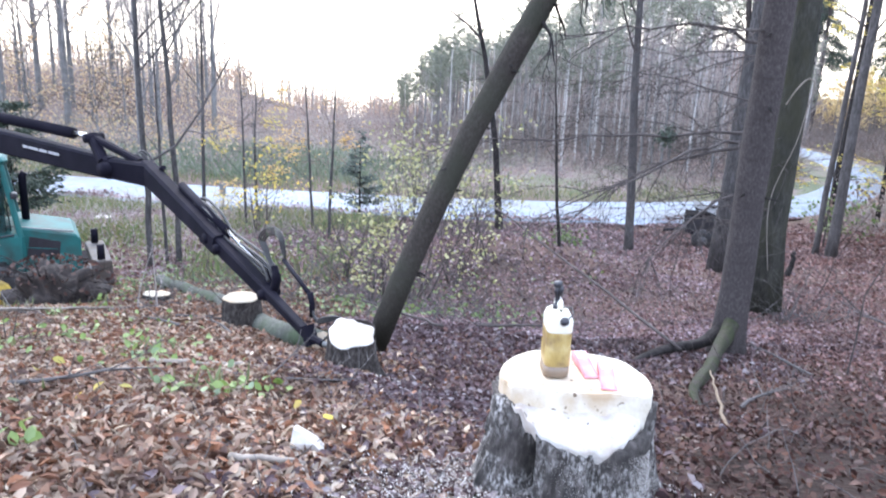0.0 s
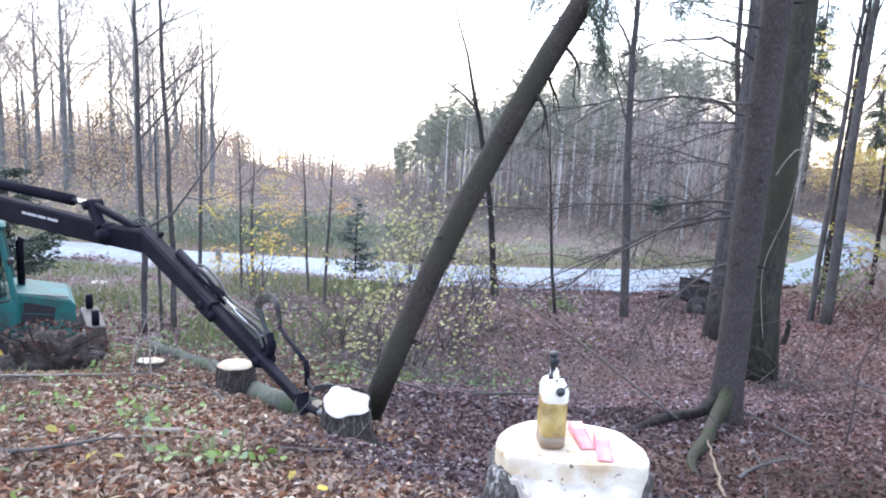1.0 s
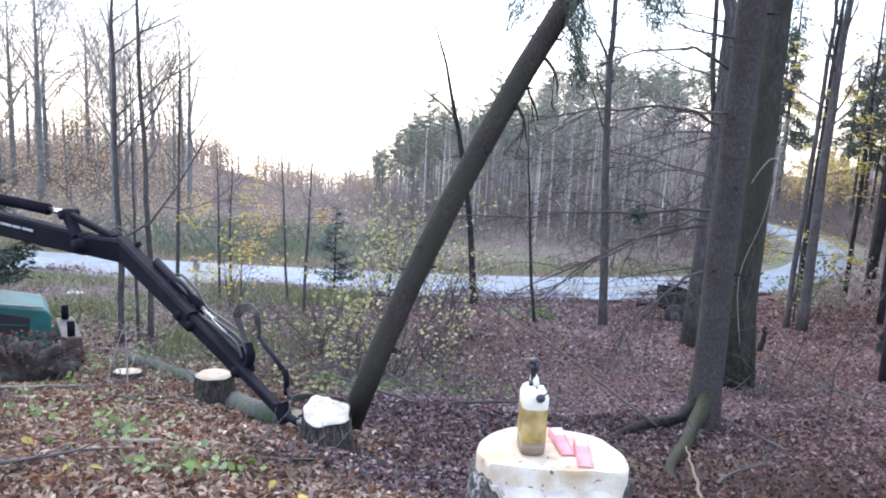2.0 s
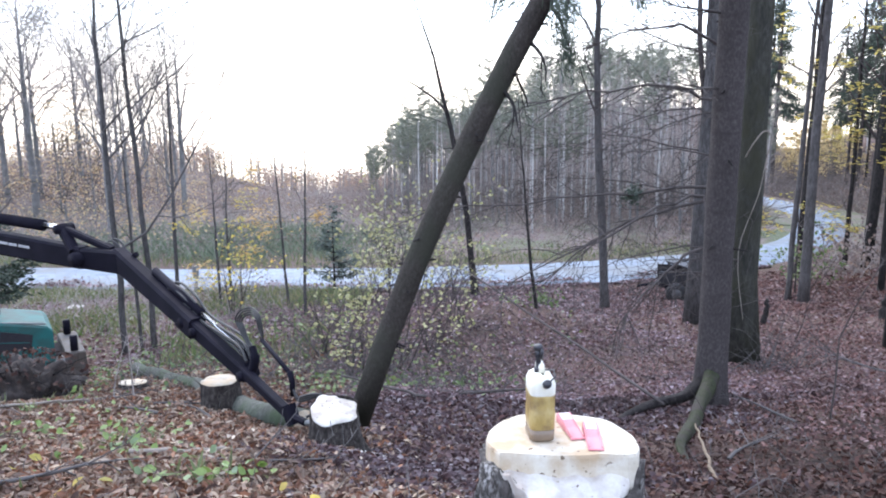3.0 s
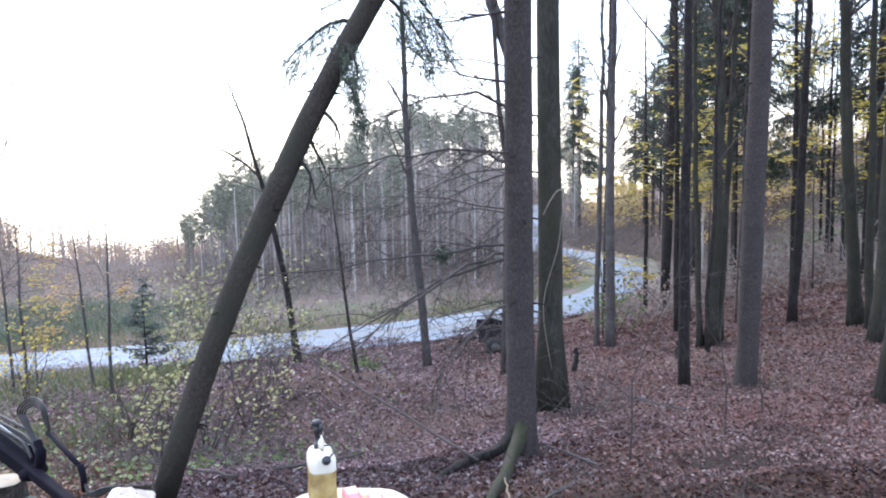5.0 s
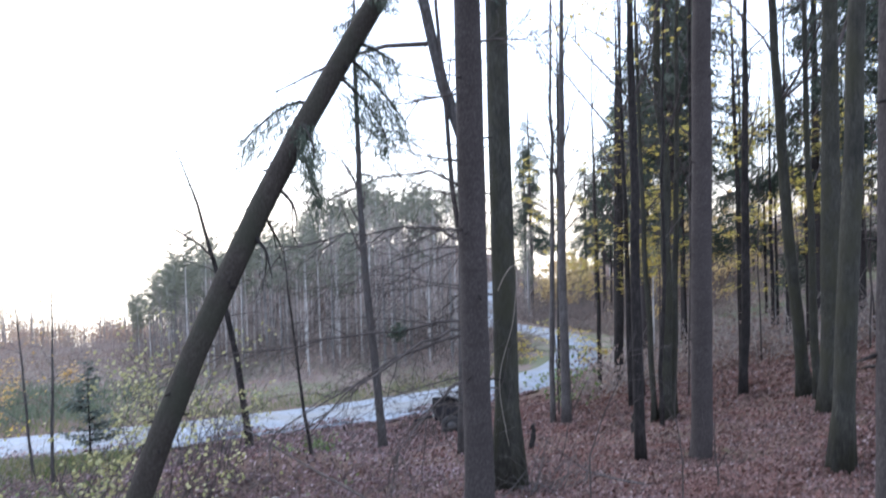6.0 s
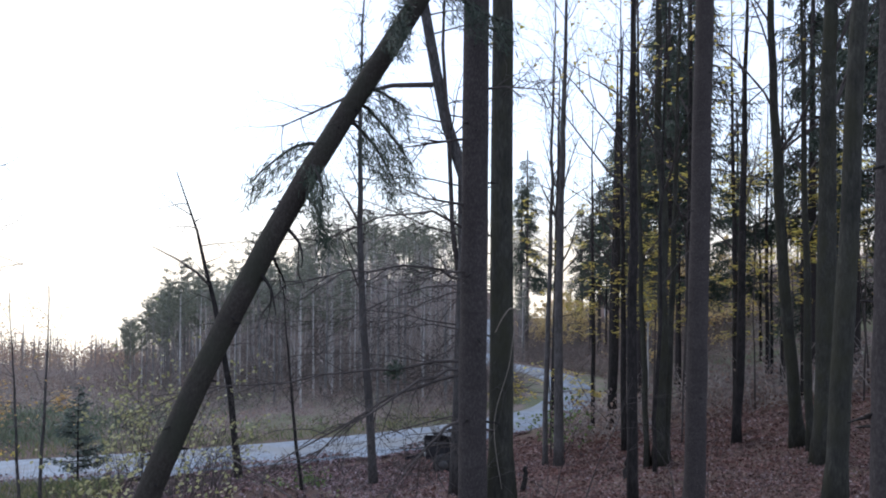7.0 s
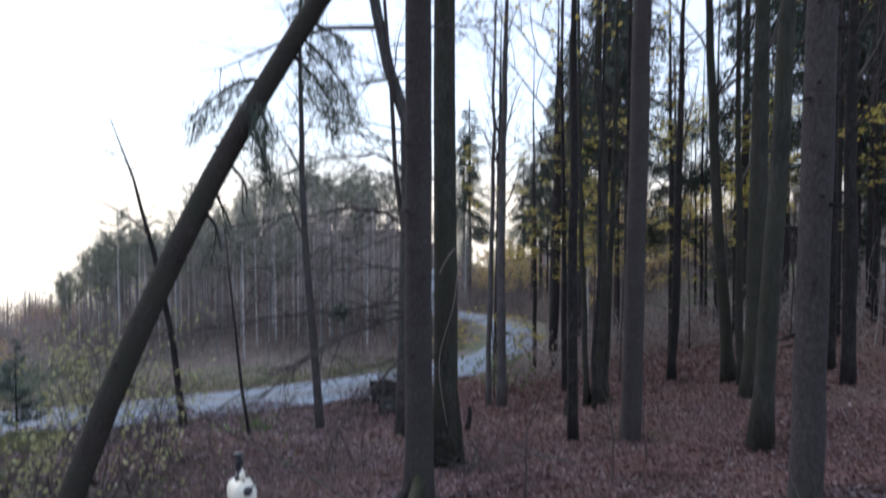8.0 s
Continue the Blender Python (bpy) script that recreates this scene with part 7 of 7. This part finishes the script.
def yellow_sprays():
    """Thin young beeches with level sprays of yellow leaves in the deep wood."""
    rg = random.Random(88)
    for x, y, h in ((9.9, 22.0, 4.4), (12.2, 21.0, 8.5), (13.6, 22.6, 6.0), (11.4, 24.4, 9.0), (16.2, 21.0, 8.2), (17.2, 17.8, 7.4), (15.6, 18.4, 5.6), (14.6, 24.2, 9.5), (18.5, 22.5, 9.0), (12.6, 19.4, 7.5), (19.5, 20.0, 9.0), (17.5, 15.0, 8.0), (20.5, 16.5, 9.0)):
        t = thing("young_beech", x, y, gz(x, y), "thin young beech with level yellow leaf sprays", "tree", "young beeches of the deep wood")
        path = trunk_path(0, 0, 0, rg.gauss(0, 0.04), h, 8, rg, 0.03)
        part("trunk", Geo().tube(path, [0.03 * (1 - 0.85 * i / 8) for i in range(9)], 6), M_TWIG, t)
        g, tips = Geo(), []
        for k in range(int(3 + 0.8 * h)):
            c = path[rg.randint(4 if h > 5 else 3, 7)]
            a = rg.uniform(0, 6.28)
            limb(g, tips, c.copy(), Vector((math.cos(a), math.sin(a), rg.uniform(-0.05, 0.2))), rg.uniform(0.8, 1.9), 0.012, (5, 2), rg, -0.01, crook=0.12, sides=4)
        part("branchwork", g, M_TWIG, t)["kind"] = "stuff"
        pts = [p + Vector((rg.gauss(0, 0.09), rg.gauss(0, 0.09), rg.gauss(0, 0.025))) for p in tips for _ in range(3) if rg.random() < 0.8]
        child("leaves", leaf_mesh("leaves", M_YELLOW, pts, 0.095, flat=0.85, seed=int(x * 10)), t, "yellow autumn leaves")


yellow_sprays()


def grass_tufts():
    g = np.random.default_rng(17)
    out = []
    for x, y in ((-3.1, 4.4), (-3.4, 5.3), (-2.2, 5.2), (-4.0, 7.6), (-1.4, 4.3), (-2.7, 3.5), (-4.3, 8.8), (-4.8, 8.0)):
        out += (g.normal(0, 0.16, (34, 2)) + [x, y]).tolist()
    grass("grass_tufts", "thin grass blades on the bank", out, M_GRASS, 0.16, 18, 0.9)


grass_tufts()


def fallen_leaves():
    """Single beech leaves lying on the slope, dense close by and thinner farther off; rustier on the bank."""
    g = np.random.default_rng(40)
    out, size = [], []
    for n, x0, x1, y0, y1, s in ((80000, -4.5, 6, 1.2, 5.0, 0.0275), (90000, -6, 12, 4.5, 9, 0.030), (22000, 11, 26, 4, 20, 0.05), (48000, -6, 12, 8, 14, 0.037), (34000, -6, 16, 13, 22, 0.048), (9000, 0, 9, 18, 26, 0.065), (7000, 8, 18, 17, 28, 0.07), (14000, 0, 14, 21, 30, 0.07), (7000, -14, 0, 13, 24, 0.065), (26000, -9, 10, -4, 2.2, 0.03), (14000, -9, -3.5, 1, 9, 0.032), (9000, 5, 11, 0.5, 5.5, 0.032)):
        x, y = g.uniform(x0, x1, n) + g.normal(0, 0.45, n), g.uniform(y0, y1, n) + g.normal(0, 0.35, n)
        bare = np.minimum(np.minimum(np.hypot(x - 2.8, y - 4.8) / 2.0, np.hypot(x - 1.7, y - 3.3) / 1.2), np.hypot(x - 4.3, y - 6.4) / 1.6)
        keep = (np.hypot(x - 0.37, y - 2.86) > 0.33) & (g.random(n) < np.clip(0.9 * bare + 0.05, 0.25, 1))
        x, y = x[keep], y[keep]
        if y1 > 25:
            off = np.array([np.hypot(RL[:, 0] - a, RL[:, 1] - b).min() > ROAD_W / 2 + 0.25 for a, b in zip(x, y)])
            x, y = x[off], y[off]
        out.append(np.stack([x, y, ground_z(x, y) + g.uniform(0.004, 0.035, len(x))], 1))
        size.append(g.uniform(0.5, 1.4, len(x)) * s)
    at, size = np.concatenate(out), np.concatenate(size)
    edge = -0.35 - 0.18 * (at[:, 1] - 3) + g.normal(0, 0.35, len(at)) + 0.4 * np.sin(at[:, 1] * 2.1)
    rusty = (at[:, 0] < edge) & (at[:, 1] < 13)
    red = ~rusty & (at[:, 1] > 5.5) & (at[:, 0] + g.normal(0, 0.8, len(at)) > 3.6 + 0.12 * (at[:, 1] - 8))
    # leaves past 8.5 m take the litter with sheen in its colour
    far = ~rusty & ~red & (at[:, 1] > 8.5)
    spot = np.minimum(np.minimum(np.hypot(at[:, 0] - 2.8, at[:, 1] - 4.8) / 2.0, np.hypot(at[:, 0] - 1.7, at[:, 1] - 3.3) / 1.2), np.hypot(at[:, 0] - 4.3, at[:, 1] - 6.4) / 1.6)
    damp = ~rusty & ~far & ~red & (spot + g.normal(0, 0.22, len(at)) < 1.0)
    near = ~rusty & ~far & ~damp & ~red
    tagged(new("damp_leaves", leaf_mesh("damp_leaves", M_DAMPLITTER, at[damp], size[damp] * 0.75, flat=0.5, long=1.8, fold=0.4, seed=44, oval=True)), "dark damp leaves trodden into the soil", "leaves", kind="stuff")
    tagged(new("red_leaves", leaf_mesh("red_leaves", M_REDLITTER, at[red], size[red], flat=0.5, long=1.6, fold=0.5, seed=45)), "reddish brown leaves under the standing trees", "leaves", kind="stuff")
    tagged(new("far_leaves", leaf_mesh("far_leaves", M_SHEENLITTER, at[far], size[far], flat=0.5, long=1.6, fold=0.5, seed=43)), "fallen brown leaves farther down the slope", "leaves", kind="stuff")
    tagged(new("fallen_leaves", leaf_mesh("fallen_leaves", M_LITTER, at[near], size[near], flat=0.36, long=1.9, fold=0.7, seed=41, oval=True)), "fallen brown beech leaves covering the slope", "leaves", kind="stuff")
    tagged(new("rusty_leaves", leaf_mesh("rusty_leaves", M_RUST, at[rusty], size[rusty] * 0.9, flat=0.3, long=2.6, fold=0.85, seed=42, oval=True)), "rust and straw coloured fallen leaves on the bank, the palest painted as glints", "leaves", kind="stuff")


fallen_leaves()
